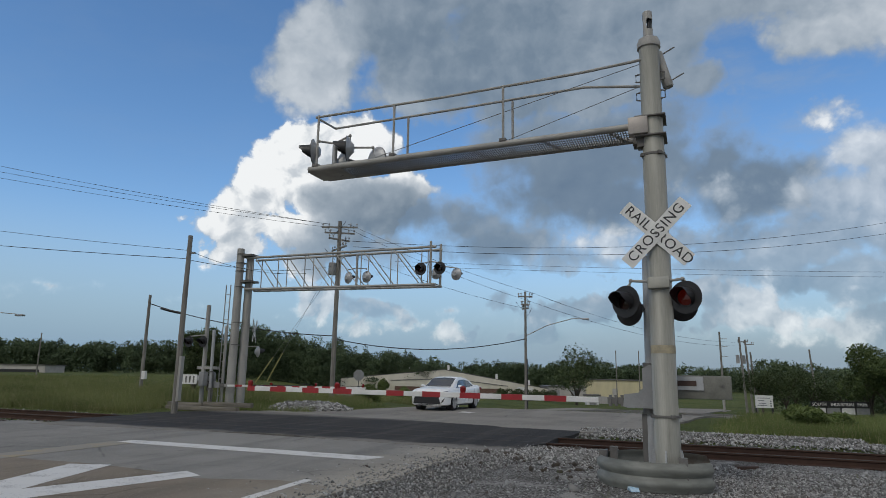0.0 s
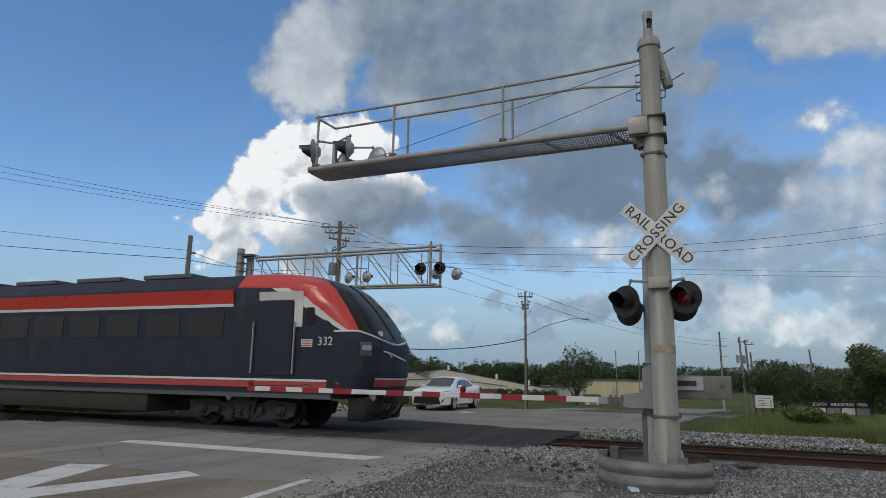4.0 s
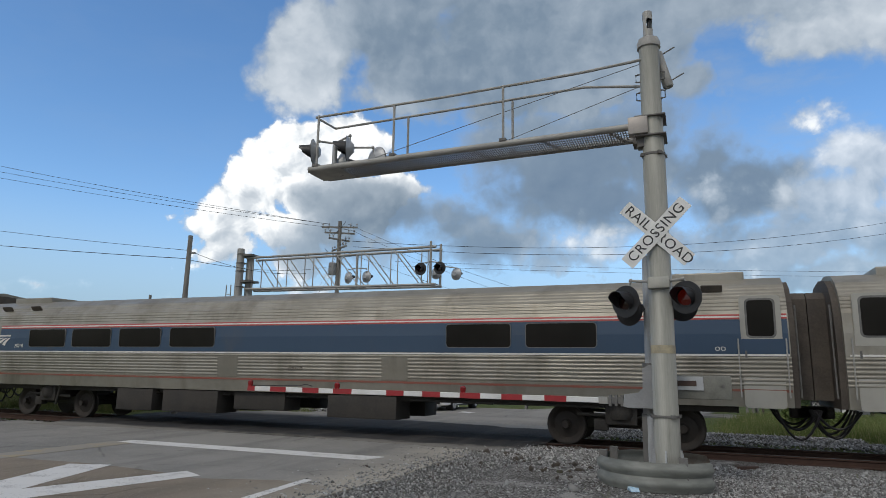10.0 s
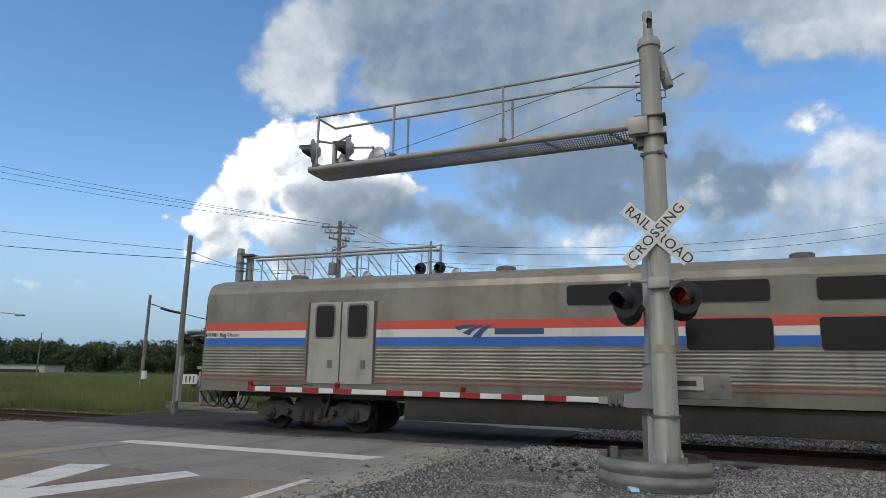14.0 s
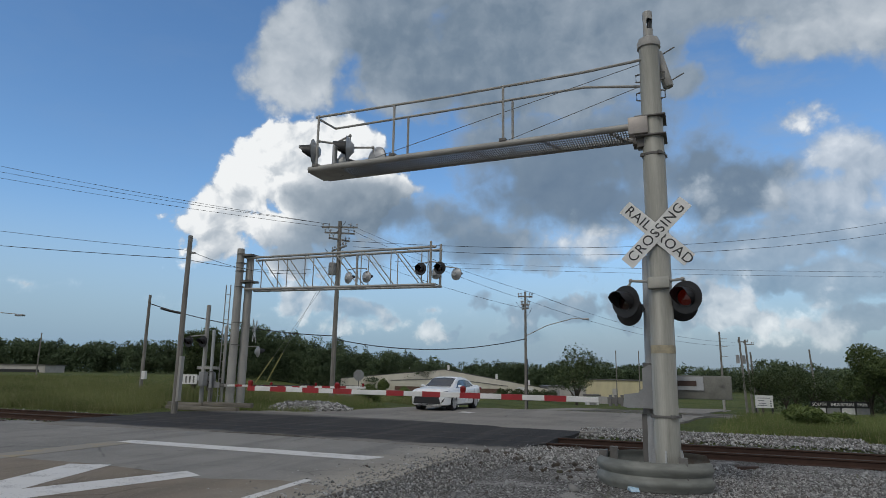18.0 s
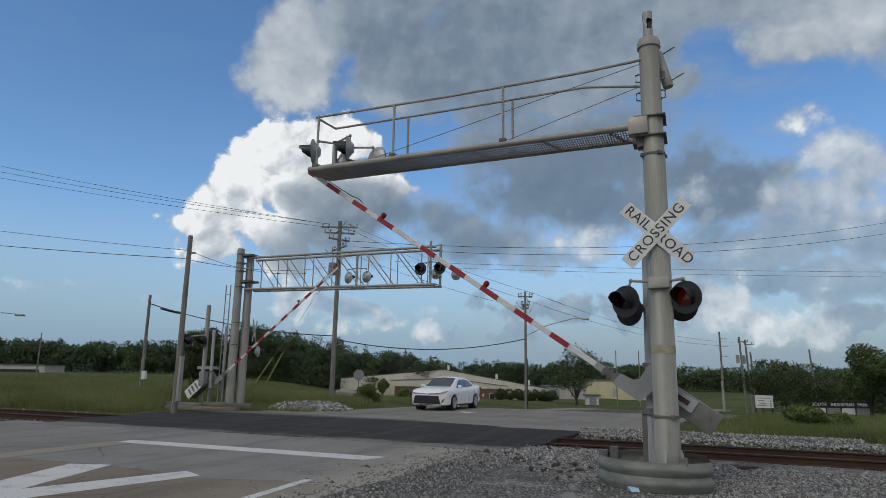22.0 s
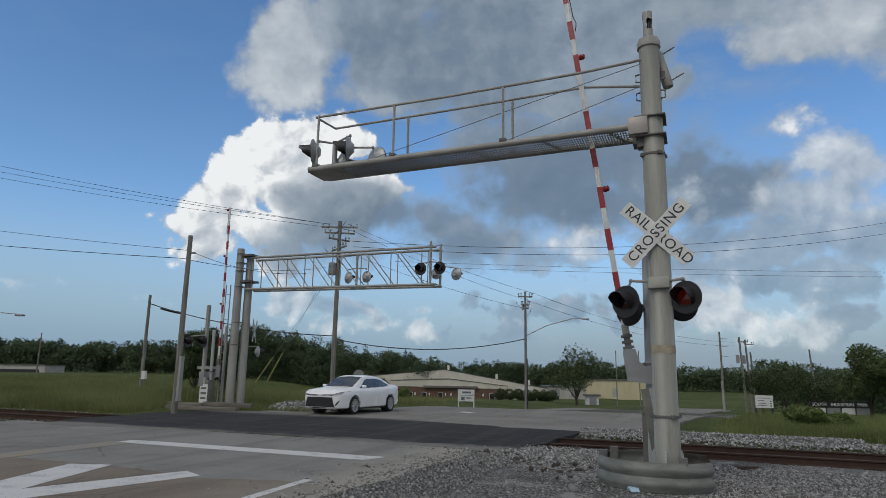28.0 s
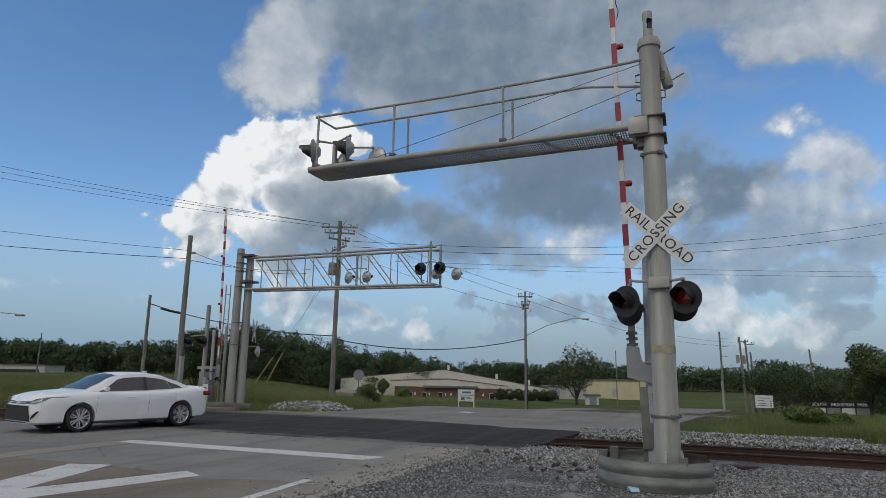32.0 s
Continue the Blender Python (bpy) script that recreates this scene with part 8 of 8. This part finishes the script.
    panel("white_line", -9.8, 9.6, 1.3, 1.36, STRIPE_W, 0.03)
    panel("red_line", -9.8, 9.6, 1.12, 1.29, STRIPE_R, 0.03)
    panel("cab_window", 8.86, 9.14, 2.8, 3.28, PANE, 0.022, 0.06, "dark cab side window")
    panel("door_frame", 7.3, 8.75, 3.45, 3.74, STRIPE_W, 0.016, 0.03, "white panel framing the cab door")
    panel("door_frame", 8.48, 8.75, 2.75, 3.46, STRIPE_W, 0.017, 0.03, "white panel framing the cab door")
    panel("cab_door", 7.3, 8.45, 1.45, 3.5, MIDNIGHT, 0.02, 0.04, "dark blue cab door")
    panel("door_glass", 7.55, 8.2, 2.6, 3.3, PANE, 0.024, 0.06)
    panel("flag_mark", 8.75, 9.1, 2.22, 2.42, STRIPE_W, 0.018, 0.01, "small pale flag panel")
    for z in (2.24, 2.3, 2.36):
        panel("flag_bar", 8.77, 9.08, z, z + 0.025, STRIPE_R, 0.02, 0.004)
    for x in (7.2, 8.55):
        for s in (-1, 1):
            part("grab_rail", rod(bmesh.new(), (x, s * 1.6, 1.5), (x, s * 1.6, 2.9), 0.025, n=8), GALV, lo)
    for x in np.arange(-9.6, 5.4, 1.6):
        panel("grille", x, x + 1.3, 2.5, 3.2, BLACK, 0.014, 0.03, "dark louvred grille")
    side_text(lo, LP, "332", 9.5, 2.36, 0.32, STRIPE_W)
    for x in (-6, -3, 0, 3):
        part("roof_gear", B(x - 1.0, x + 1.0, -0.7, 0.7, 4.4, 4.55, bevel=0.03), LOCO_D, lo, smooth=False)
    for y in (-0.75, 0.75):
        part("ditch_light", rod(bmesh.new(), (10.5, y, 0.92), (10.62, y, 0.92), 0.09, n=12), STRIPE_W, lo)
    part("end_sheet", prism(bmesh.new(), [(-1.3, 1.1), (1.3, 1.1), (1.3, 3.7), (0.9, 4.2), (-0.9, 4.2), (-1.3, 3.7)], -9.96, -9.9), LOCO_D, lo, "dark ribbed rear end", smooth=False)
    part("end_door", B(-10.0, -9.95, -0.4, 0.4, 1.25, 3.2, bevel=0.015), LOCO_D, lo, "dark steel end door", smooth=False)
    part("end_window", B(-10.02, -9.98, -0.2, 0.2, 2.5, 3.0), PANE, lo, smooth=False)
    for y in (-1.2, -0.6, 0.6, 1.2):
        part("end_rail", path_tube(bmesh.new(), [(-9.95, y, 1.3), (-10.08, y, 1.4), (-10.08, y, 2.9), (-9.95, y, 3.0)], 0.018, 6), GALV, lo)
    part("end_lamp", rod(bmesh.new(), (-9.96, -0.8, 3.7), (-10.06, -0.8, 3.7), 0.1, n=14), GALV, lo)
    part("pilot", B(10.0, 10.55, -1.1, 1.1, 0.3, 0.95, bevel=0.06), BLACK, lo, "dark pilot plate")
    part("sill", B(-9.9, 9.7, -1.46, 1.46, 0.85, 1.04), LOCO_D, lo, smooth=False)
    part("fuel_tank", B(-3.4, 3.4, -1.4, 1.4, 0.3, 0.9, bevel=0.1), UNDER, lo, "long dark fuel tank")
    for x in (-6.6, 6.6):
        bogie(lo, x, 2.7, 0.5, style=2)
    for x, s in ((-9.9, -1), (10.5, 1)):
        couplings(lo, x, s)
    return lo


CARLEN = 26.01
TRAIN = [(loco_dark(), CARLEN + 21.03 + 10.3), (loco_white(), CARLEN + 10.515)]
coach = round_coach("25094")
TRAIN.append((coach, CARLEN * 0.5))
for k in (1, 2):
    TRAIN.append((copy_thing(coach, pose(0, 0, 0)), CARLEN * (0.5 - k)))
TRAIN.append((round_coach("28018", cafe=True), CARLEN * -2.5))
first = sleeper("62001")
TRAIN.append((first, CARLEN * -3.5))
TRAIN.append((copy_thing(first, pose(0, 0, 0)), CARLEN * -4.5))
TRAIN.append((bag_dorm(), CARLEN * -5.5))

# ---- the white saloon ----
CARPAINT = surf("white_car_paint", (0.9, 0.91, 0.92), (0.88, 0.89, 0.9), 2, 40, 0.2, 0, 0.01)
# windscreen base lifted to bluish grey, the sky's reflection put into the colour
GLASS = surf("car_glass", (0.05, 0.055, 0.065), (0.075, 0.08, 0.088), 1.6, 8, 0.12, 0, 0.0, spec=0.6)
# cabin is solid: daylight seen through the side windows is painted as grey
SIDE_GLASS = surf("car_side_glass", (0.085, 0.087, 0.082), (0.05, 0.052, 0.05), 1.8, 8, 0.12, 0, 0.0, spec=0.7)
TYRE = surf("tyre_rubber", (0.02, 0.02, 0.021), (0.03, 0.03, 0.03), 6, 60, 0.85)
ALLOY = surf("alloy_wheel", (0.62, 0.62, 0.63), (0.52, 0.52, 0.54), 5, 60, 0.35, 0.3, 0.03)
TRIM = surf("black_trim", (0.015, 0.015, 0.017), (0.025, 0.025, 0.027), 6, 60, 0.4)
CLEARLAMP = surf("headlamp_glass", (0.55, 0.56, 0.58), (0.3, 0.31, 0.33), 14, 60, 0.15, 0.3)
TAILLAMP = surf("tail_lamp_red", (0.25, 0.015, 0.015), (0.18, 0.01, 0.01), 10, 60, 0.2)


def lerp_table(tab, x):
    for a, b in zip(tab, tab[1:]):
        if a[0] <= x <= b[0]:
            u = (x - a[0]) / (b[0] - a[0])
            u = u * u * (3 - 2 * u) * 0.5 + u * 0.5
            return [p + (q - p) * u for p, q in zip(a[1:], b[1:])]
    return list(tab[0][1:]) if x < tab[0][0] else list(tab[-1][1:])


# along the car (front = +): half width, sill height, shoulder height, centre-line height
BODY = [(-2.43, 0.60, 0.42, 0.80, 0.86), (-2.36, 0.74, 0.3, 0.97, 1.04), (-2.15, 0.84, 0.22, 1.03, 1.11), (-1.6, 0.905, 0.2, 1.0, 1.08), (-0.8, 0.91, 0.2, 0.96, 1.01), (0.4, 0.91, 0.2, 0.93, 0.98), (1.0, 0.91, 0.2, 0.92, 1.03), (1.5, 0.905, 0.2, 0.91, 1.015), (2.0, 0.885, 0.2, 0.88, 0.965), (2.25, 0.82, 0.2, 0.84, 0.91), (2.38, 0.72, 0.2, 0.77, 0.82), (2.43, 0.6, 0.22, 0.68, 0.72)]
# greenhouse: half width at base, half width at roof, base height, roof height
HOUSE = [(-1.85, 0.70, 0.68, 1.0, 1.03), (-1.3, 0.74, 0.62, 0.98, 1.27), (-0.8, 0.78, 0.6, 0.95, 1.42), (-0.3, 0.8, 0.6, 0.93, 1.465), (0.2, 0.8, 0.6, 0.92, 1.455), (0.55, 0.8, 0.61, 0.92, 1.36), (0.95, 0.79, 0.64, 0.93, 1.14), (1.3, 0.76, 0.7, 0.94, 0.97)]


def loft(bm, sections):
    rings = [[bm.verts.new(v) for v in s] for s in sections]
    for p, q in zip(rings, rings[1:]):
        for i in range(len(p)):
            j = (i + 1) % len(p)
            bm.faces.new((p[i], p[j], q[j], q[i]))
    bm.faces.new(rings[0])
    bm.faces.new(list(reversed(rings[-1])))
    return bm


def car_section(x):
    w, lo, sh, top = lerp_table(BODY, x)
    mid = lo + (sh - lo) * 0.55
    hl = [(0.0, lo), (w * 0.8, lo), (w * 0.95, lo + 0.05), (w * 0.985, lo + 0.16), (w * 0.975, mid - 0.08), (w, mid + 0.06), (w * 0.992, sh - 0.1), (w * 0.965, sh - 0.03), (w * 0.9, sh + (top - sh) * 0.25), (w * 0.6, sh + (top - sh) * 0.75), (0.0, top)]
    return [(x, y, z) for y, z in hl] + [(x, -y, z) for y, z in reversed(hl[1:-1])]


def house_section(x):
    wb, wr, zb, zr = lerp_table(HOUSE, x)
    h = zr - zb
    hl = [(0.0, zb - 0.1), (wb, zb - 0.1), (wb, zb), (wb + (wr - wb) * 0.85, zb + h * 0.82), (wb + (wr - wb) * 1.0, zb + h * 0.92), (wr * 0.85, zb + h * 0.975), (wr * 0.5, zr), (0.0, zr + 0.004)]
    return [(x, y, z) for y, z in hl] + [(x, -y, z) for y, z in reversed(hl[1:-1])]


def house_point(x, f):
    """On the cabin's flank: f = 0 at the belt, 1 at the roof edge."""
    wb, wr, zb, zr = lerp_table(HOUSE, x)
    return wb + (wr - wb) * 0.85 * f, zb + (zr - zb) * 0.82 * f


def car_wheel(x, y, parent):
    s = 1 if y > 0 else -1
    t = Matrix.Rotation(radians(-90 * s), 4, "X")
    local = pose(x, y, 0.33)
    w = part("wheel", lathe(bmesh.new(), [(0.24, -0.1), (0.3, -0.105), (0.325, -0.085), (0.332, -0.04), (0.332, 0.04), (0.325, 0.085), (0.3, 0.105), (0.245, 0.1), (0.235, 0.09)], t, 36), TYRE, parent, "black rubber tyre on an alloy wheel", at=local)
    part("rim", lathe(bmesh.new(), [(0.248, 0.104), (0.235, 0.09), (0.225, 0.03), (0.22, -0.09)], t, 36), ALLOY, w, "silver alloy rim")
    part("brake", lathe(bmesh.new(), [(0, 0.0), (0.17, 0.0), (0.17, -0.03), (0, -0.03)], t, 24), GALV_DARK, w)
    for k in range(14):
        a = radians(25.7 * k + (4 if k % 2 else -4))
        bm = bmesh.new()
        box(bm, 0.03, 0.235, -0.012, 0.012, 0.06, 0.092)
        part("spoke", bm, ALLOY, w, at=t @ Matrix.Rotation(a, 4, "Z"), smooth=False)
    part("hub_cap", lathe(bmesh.new(), [(0, 0.088), (0.035, 0.085), (0.045, 0.06), (0.045, 0.03)], t, 16), ALLOY, w)
    return w, local


def build_car():
    car = thing("car", "white four-door saloon car with a black grille", "car")
    body = part("body", loft(bmesh.new(), [car_section(x) for x in np.linspace(-2.43, 2.43, 40)]), CARPAINT, car, "glossy white bodywork")
    # wheel housings cut through the flanks
    cut = bmesh.new()
    for x in (-1.4, 1.375):
        for s in (-1, 1):
            rod(cut, (x, s * 0.62, 0.34), (x, s * 1.1, 0.34), 0.375, n=32)
    cutter = part("cutter", cut, None, None)
    md = body.modifiers.new("wheel_housings", "BOOLEAN")
    md.object, md.operation, md.solver = cutter, "DIFFERENCE", "EXACT"
    dg = bpy.context.evaluated_depsgraph_get()
    done = bpy.data.meshes.new_from_object(body.evaluated_get(dg))
    body.modifiers.clear()
    body.data = done
    bpy.data.objects.remove(cutter)
    done.shade_smooth()
    done.set_sharp_from_angle(angle=radians(35))
    part("cabin", loft(bmesh.new(), [house_section(x) for x in np.linspace(-1.85, 1.3, 26)]), CARPAINT, car, "white roof and pillars")
    for x in (-1.4, 1.375):
        for s in (-1, 1):
            part("wheel_housing", lathe(bmesh.new(), [(0.378, 0.28), (0.378, 0.0), (0, 0.0)], Matrix.Translation((x, s * 0.6, 0.34)) @ Matrix.Rotation(radians(-90 * s), 4, "X"), 28), TRIM, car)
    # glass: side windows, windscreen, rear window
    def side_glass(name, corners, label):
        for s in (-1, 1):
            bm = bmesh.new()
            k = 7
            (xa, fa), (xb, fb), (xc, fc), (xd, fd) = corners       # low rear, low front, top front, top rear
            grid = []
            for i in range(k):
                u = i / (k - 1)
                row = []
                for j in range(4):
                    v = j / 3
                    x = (xa + (xb - xa) * u) * (1 - v) + (xd + (xc - xd) * u) * v
                    f = (fa + (fb - fa) * u) * (1 - v) + (fd + (fc - fd) * u) * v
                    y, z = house_point(x, f)
                    row.append(bm.verts.new((x, s * (y + 0.007), z)))
                grid.append(row)
            for p, q in zip(grid, grid[1:]):
                for j in range(3):
                    bm.faces.new((p[j], q[j], q[j + 1], p[j + 1]))
            part(name, bm, SIDE_GLASS, car, label)
    side_glass("side_window", [(-0.32, 0.13), (0.92, 0.16), (0.4, 0.9), (-0.3, 0.93)], "dark front door window")
    side_glass("side_window", [(-1.13, 0.16), (-0.4, 0.13), (-0.38, 0.93), (-0.98, 0.88)], "dark rear door window")
    side_glass("quarter_window", [(-1.52, 0.34), (-1.14, 0.165), (-0.99, 0.875), (-1.32, 0.68)], "dark quarter window")
    for s in (-1, 1):
        bm = bmesh.new()
        q = [bm.verts.new((x, s * (house_point(x, f)[0] + 0.006), house_point(x, f)[1])) for x, f in ((-0.41, 0.12), (-0.31, 0.12), (-0.29, 0.94), (-0.39, 0.94))]
        bm.faces.new(q)
        part("door_pillar", bm, TRIM, car, "black door pillar", smooth=False)
    def top_glass(name, xs, label):
        bm = bmesh.new()
        grid = []
        for x in np.linspace(*xs, 6):
            wb, wr, zb, zr = lerp_table(HOUSE, x)
            h = zr - zb
            grid.append([bm.verts.new((x, y, z + 0.018)) for y, z in ((wr * 0.93, zb + h * 0.94), (wr * 0.6, zb + h * 0.99), (0, zr + 0.012), (-wr * 0.6, zb + h * 0.99), (-wr * 0.93, zb + h * 0.94))])
        for p, q in zip(grid, grid[1:]):
            for j in range(4):
                bm.faces.new((p[j], q[j], q[j + 1], p[j + 1]))
        part(name, bm, GLASS, car, label)
    top_glass("windscreen", (0.42, 1.2), "raked dark windscreen")
    top_glass("rear_window", (-1.75, -0.95), "dark rear window")
    # front
    def front(name, poly, mat, out, label=""):
        """A panel over the nose: polygon of (y, z), pushed on to the body's rounded front."""
        bm = bmesh.new()
        vs = []
        for y, z in poly:
            x = min(float(np.interp(abs(y), (0, 0.6, 0.72, 0.82, 0.885, 0.905), (2.43, 2.43, 2.38, 2.25, 2.0, 1.5))), float(np.interp(z, (0.68, 0.78, 0.86, 0.92, 0.98), (2.43, 2.38, 2.25, 2.0, 1.6))))
            vs.append(bm.verts.new((x + out, y, z)))
        bm.faces.new(vs)
        bmesh.ops.triangulate(bm, faces=bm.faces)
        return part(name, bm, mat, car, label, smooth=False)
    def nose(name, z0, z1, w0, w1, mat, out, label="", bow=0.0):
        bm = bmesh.new()
        grid = []
        for v in np.linspace(0, 1, 6):
            z, w = z0 + (z1 - z0) * v, w0 + (w1 - w0) * v
            row = []
            for y in np.linspace(-w, w, 15):
                x = min(float(np.interp(abs(y), (0, 0.6, 0.72, 0.82, 0.885, 0.905), (2.43, 2.43, 2.38, 2.25, 2.0, 1.5))), float(np.interp(z, (0.68, 0.78, 0.86, 0.92, 0.98), (2.43, 2.38, 2.25, 2.0, 1.6))))
                row.append(bm.verts.new((x + out, y, z + bow * (y / w) ** 2)))
            grid.append(row)
        for p, q in zip(grid, grid[1:]):
            for i in range(14):
                bm.faces.new((p[i], p[i + 1], q[i + 1], q[i]))
        return part(name, bm, mat, car, label)
    nose("grille", 0.28, 0.64, 0.66, 0.56, TRIM, 0.012, "large black lower grille")
    nose("grille_rim", 0.64, 0.672, 0.56, 0.58, CARPAINT, 0.018)
    nose("number_plate", 0.42, 0.52, 0.15, 0.15, TRIM, 0.02)
    nose("upper_grille", 0.68, 0.735, 0.58, 0.64, TRIM, 0.018, "slim black upper grille", 0.02)
    nose("chrome_line", 0.7, 0.714, 0.5, 0.5, ALLOY, 0.024, "thin chrome grille line")
    front("badge", [(-0.09, 0.675), (0.09, 0.675), (0.09, 0.745), (-0.09, 0.745)], ALLOY, 0.03, "plain chrome emblem")
    nose("chin_slot", 0.235, 0.265, 0.5, 0.52, TRIM, 0.012, "black slot under the bumper")
    for s in (-1, 1):
        front("headlamp", [(s * 0.58, 0.7), (s * 0.7, 0.705), (s * 0.8, 0.74), (s * 0.9, 0.86), (s * 0.83, 0.84), (s * 0.72, 0.8), (s * 0.6, 0.755)], CLEARLAMP, 0.022, "clear swept headlamp")
        front("fog_slot", [(s * 0.7, 0.32), (s * 0.75, 0.38), (s * 0.81, 0.52), (s * 0.79, 0.53), (s * 0.73, 0.45), (s * 0.69, 0.37)], TRIM, 0.035)
        part("mirror", B(0.74, 0.88, s * 0.86 - 0.02, s * 0.86 + 0.13 * s + 0.02, 0.99, 1.09, bevel=0.035) if s > 0 else B(0.74, 0.88, s * 0.86 + 0.13 * s - 0.02, s * 0.86 + 0.02, 0.99, 1.09, bevel=0.035), CARPAINT, car, "white door mirror")
        part("tail_lamp", B(-2.36, -2.12, min(s * 0.72, s * 0.87), max(s * 0.72, s * 0.87), 0.84, 0.96, bevel=0.03), TAILLAMP, car, "red tail lamp")
        for x in (-0.95, 0.1):
            part("door_handle", B(x - 0.1, x + 0.1, min(s * 0.9, s * 0.93), max(s * 0.9, s * 0.93), 0.8, 0.83, bevel=0.008), CARPAINT, car)
        for x in (-0.42, 0.98, -1.2):
            pts = [(x + 0.004, s * (car_section(x)[i][1] + 0.002), car_section(x)[i][2]) for i in (3, 4, 5, 6, 7)]
            part("door_seam", path_tube(bmesh.new(), pts, 0.003, 4), GREYBOX, car)
        part("sill_trim", B(-1.0, 1.0, min(s * 0.8, s * 0.84), max(s * 0.8, s * 0.84), 0.18, 0.22), TRIM, car, smooth=False)
    part("underside", B(-1.95, 2.05, -0.72, 0.72, 0.185, 0.26), TRIM, car, smooth=False)
    wheels = [car_wheel(x, y, car) for x in (-1.4, 1.375) for y in (-0.8, 0.8)]
    return car, wheels


CAR, CAR_WHEELS = build_car()
# seconds, x, y, heading off the road's axis
DRIVE = [(0, -11.08, 29.16, 1.6), (22.3, -11.08, 29.16, 1.6), (23, -11.12, 29.1, 1.6), (24, -11.38, 28.95, 1.6), (24.5, -11.55, 28.76, 1.7), (25, -11.74, 28.38, 1.8), (25.5, -11.96, 27.85, 2.0), (26.5, -12.46, 26.6, 2.4), (27.5, -12.96, 25.0, 3.0), (28, -13.18, 23.92, 3.6), (29, -13.62, 21.6, 5.5), (30, -14.24, 19.3, 7.2), (30.5, -14.51, 18.0, 8.4), (31, -14.7, 16.62, 10.2), (31.5, -14.79, 15.15, 12.2), (32, -14.86, 13.58, 13.6)]
CAR_PATH = [(t, x, y, -90 - h) for t, x, y, h in DRIVE]


def car_at(t):
    for a, b in zip(DRIVE, DRIVE[1:]):
        if a[0] <= t <= b[0]:
            u = (t - a[0]) / (b[0] - a[0])
            return a[1] + (b[1] - a[1]) * u, a[2] + (b[2] - a[2]) * u
    return DRIVE[-1][1:3]


# ---- what moves ----
def motions():
    def lift(keys, z=1.53):
        return [(t, pose(0, 0, z, 0, a, 0)) for t, a in keys]
    walk(NEAR_BOOM, lift([(0, 0.2), (18.0, 0.2), (18.3, 1.3), (19, 7.5), (20, 16.8), (21, 25.5), (22, 34), (23, 42), (24, 49.9), (25, 57.9), (25.5, 62), (27.5, 78), (28, 82), (28.6, 87.5), (29.0, 90.6), (29.4, 90.2), (30, 88.6), (30.6, 88.9), (32, 88.7)]))
    walk(FAR_BOOM, lift([(0, 0.3), (17.8, 0.3), (18.2, 1.2), (19, 7.0), (20, 18), (21, 29.5), (22, 39.5), (23, 49), (24, 58), (25, 67), (25.5, 71.5), (27, 85), (27.7, 89.5), (28.3, 91), (29, 92), (32, 92)]))
    for ob, offset in TRAIN:
        rows = []
        for t in [0, 2, 4, 6, 8, 10, 12, 14, 16, 18, 20, 24, 28, 32]:
            rows.append((t, pose(54.309 + 21.897 * (t - 10) + 0.0291 * (t - 10) ** 2 + offset, TRACK_Y, 0)))
        walk(ob, rows)
    walk(CAR, [(t, pose(x, y, 0.0, 0, 0, rz)) for t, x, y, rz in CAR_PATH])
    for wheel, local in CAR_WHEELS:
        rows, run, last = [], 0.0, None
        steps = sorted({c[0] for c in CAR_PATH} | {22 + 0.1 * i for i in range(101)})
        for t in steps:
            x, y = car_at(t)
            if last:
                run += math.hypot(x - last[0], y - last[1])
            last = (x, y)
            rows.append((t, local @ Matrix.Rotation(run / 0.33, 4, "Y")))
        walk(wheel, rows)
    walk(CLOUDS, [(0, pose(*EYE, 0, 0, 0)), (16, pose(*EYE, 0, 0, 1.4)), (32, pose(*EYE, 0, 0, 2.8))])


motions()
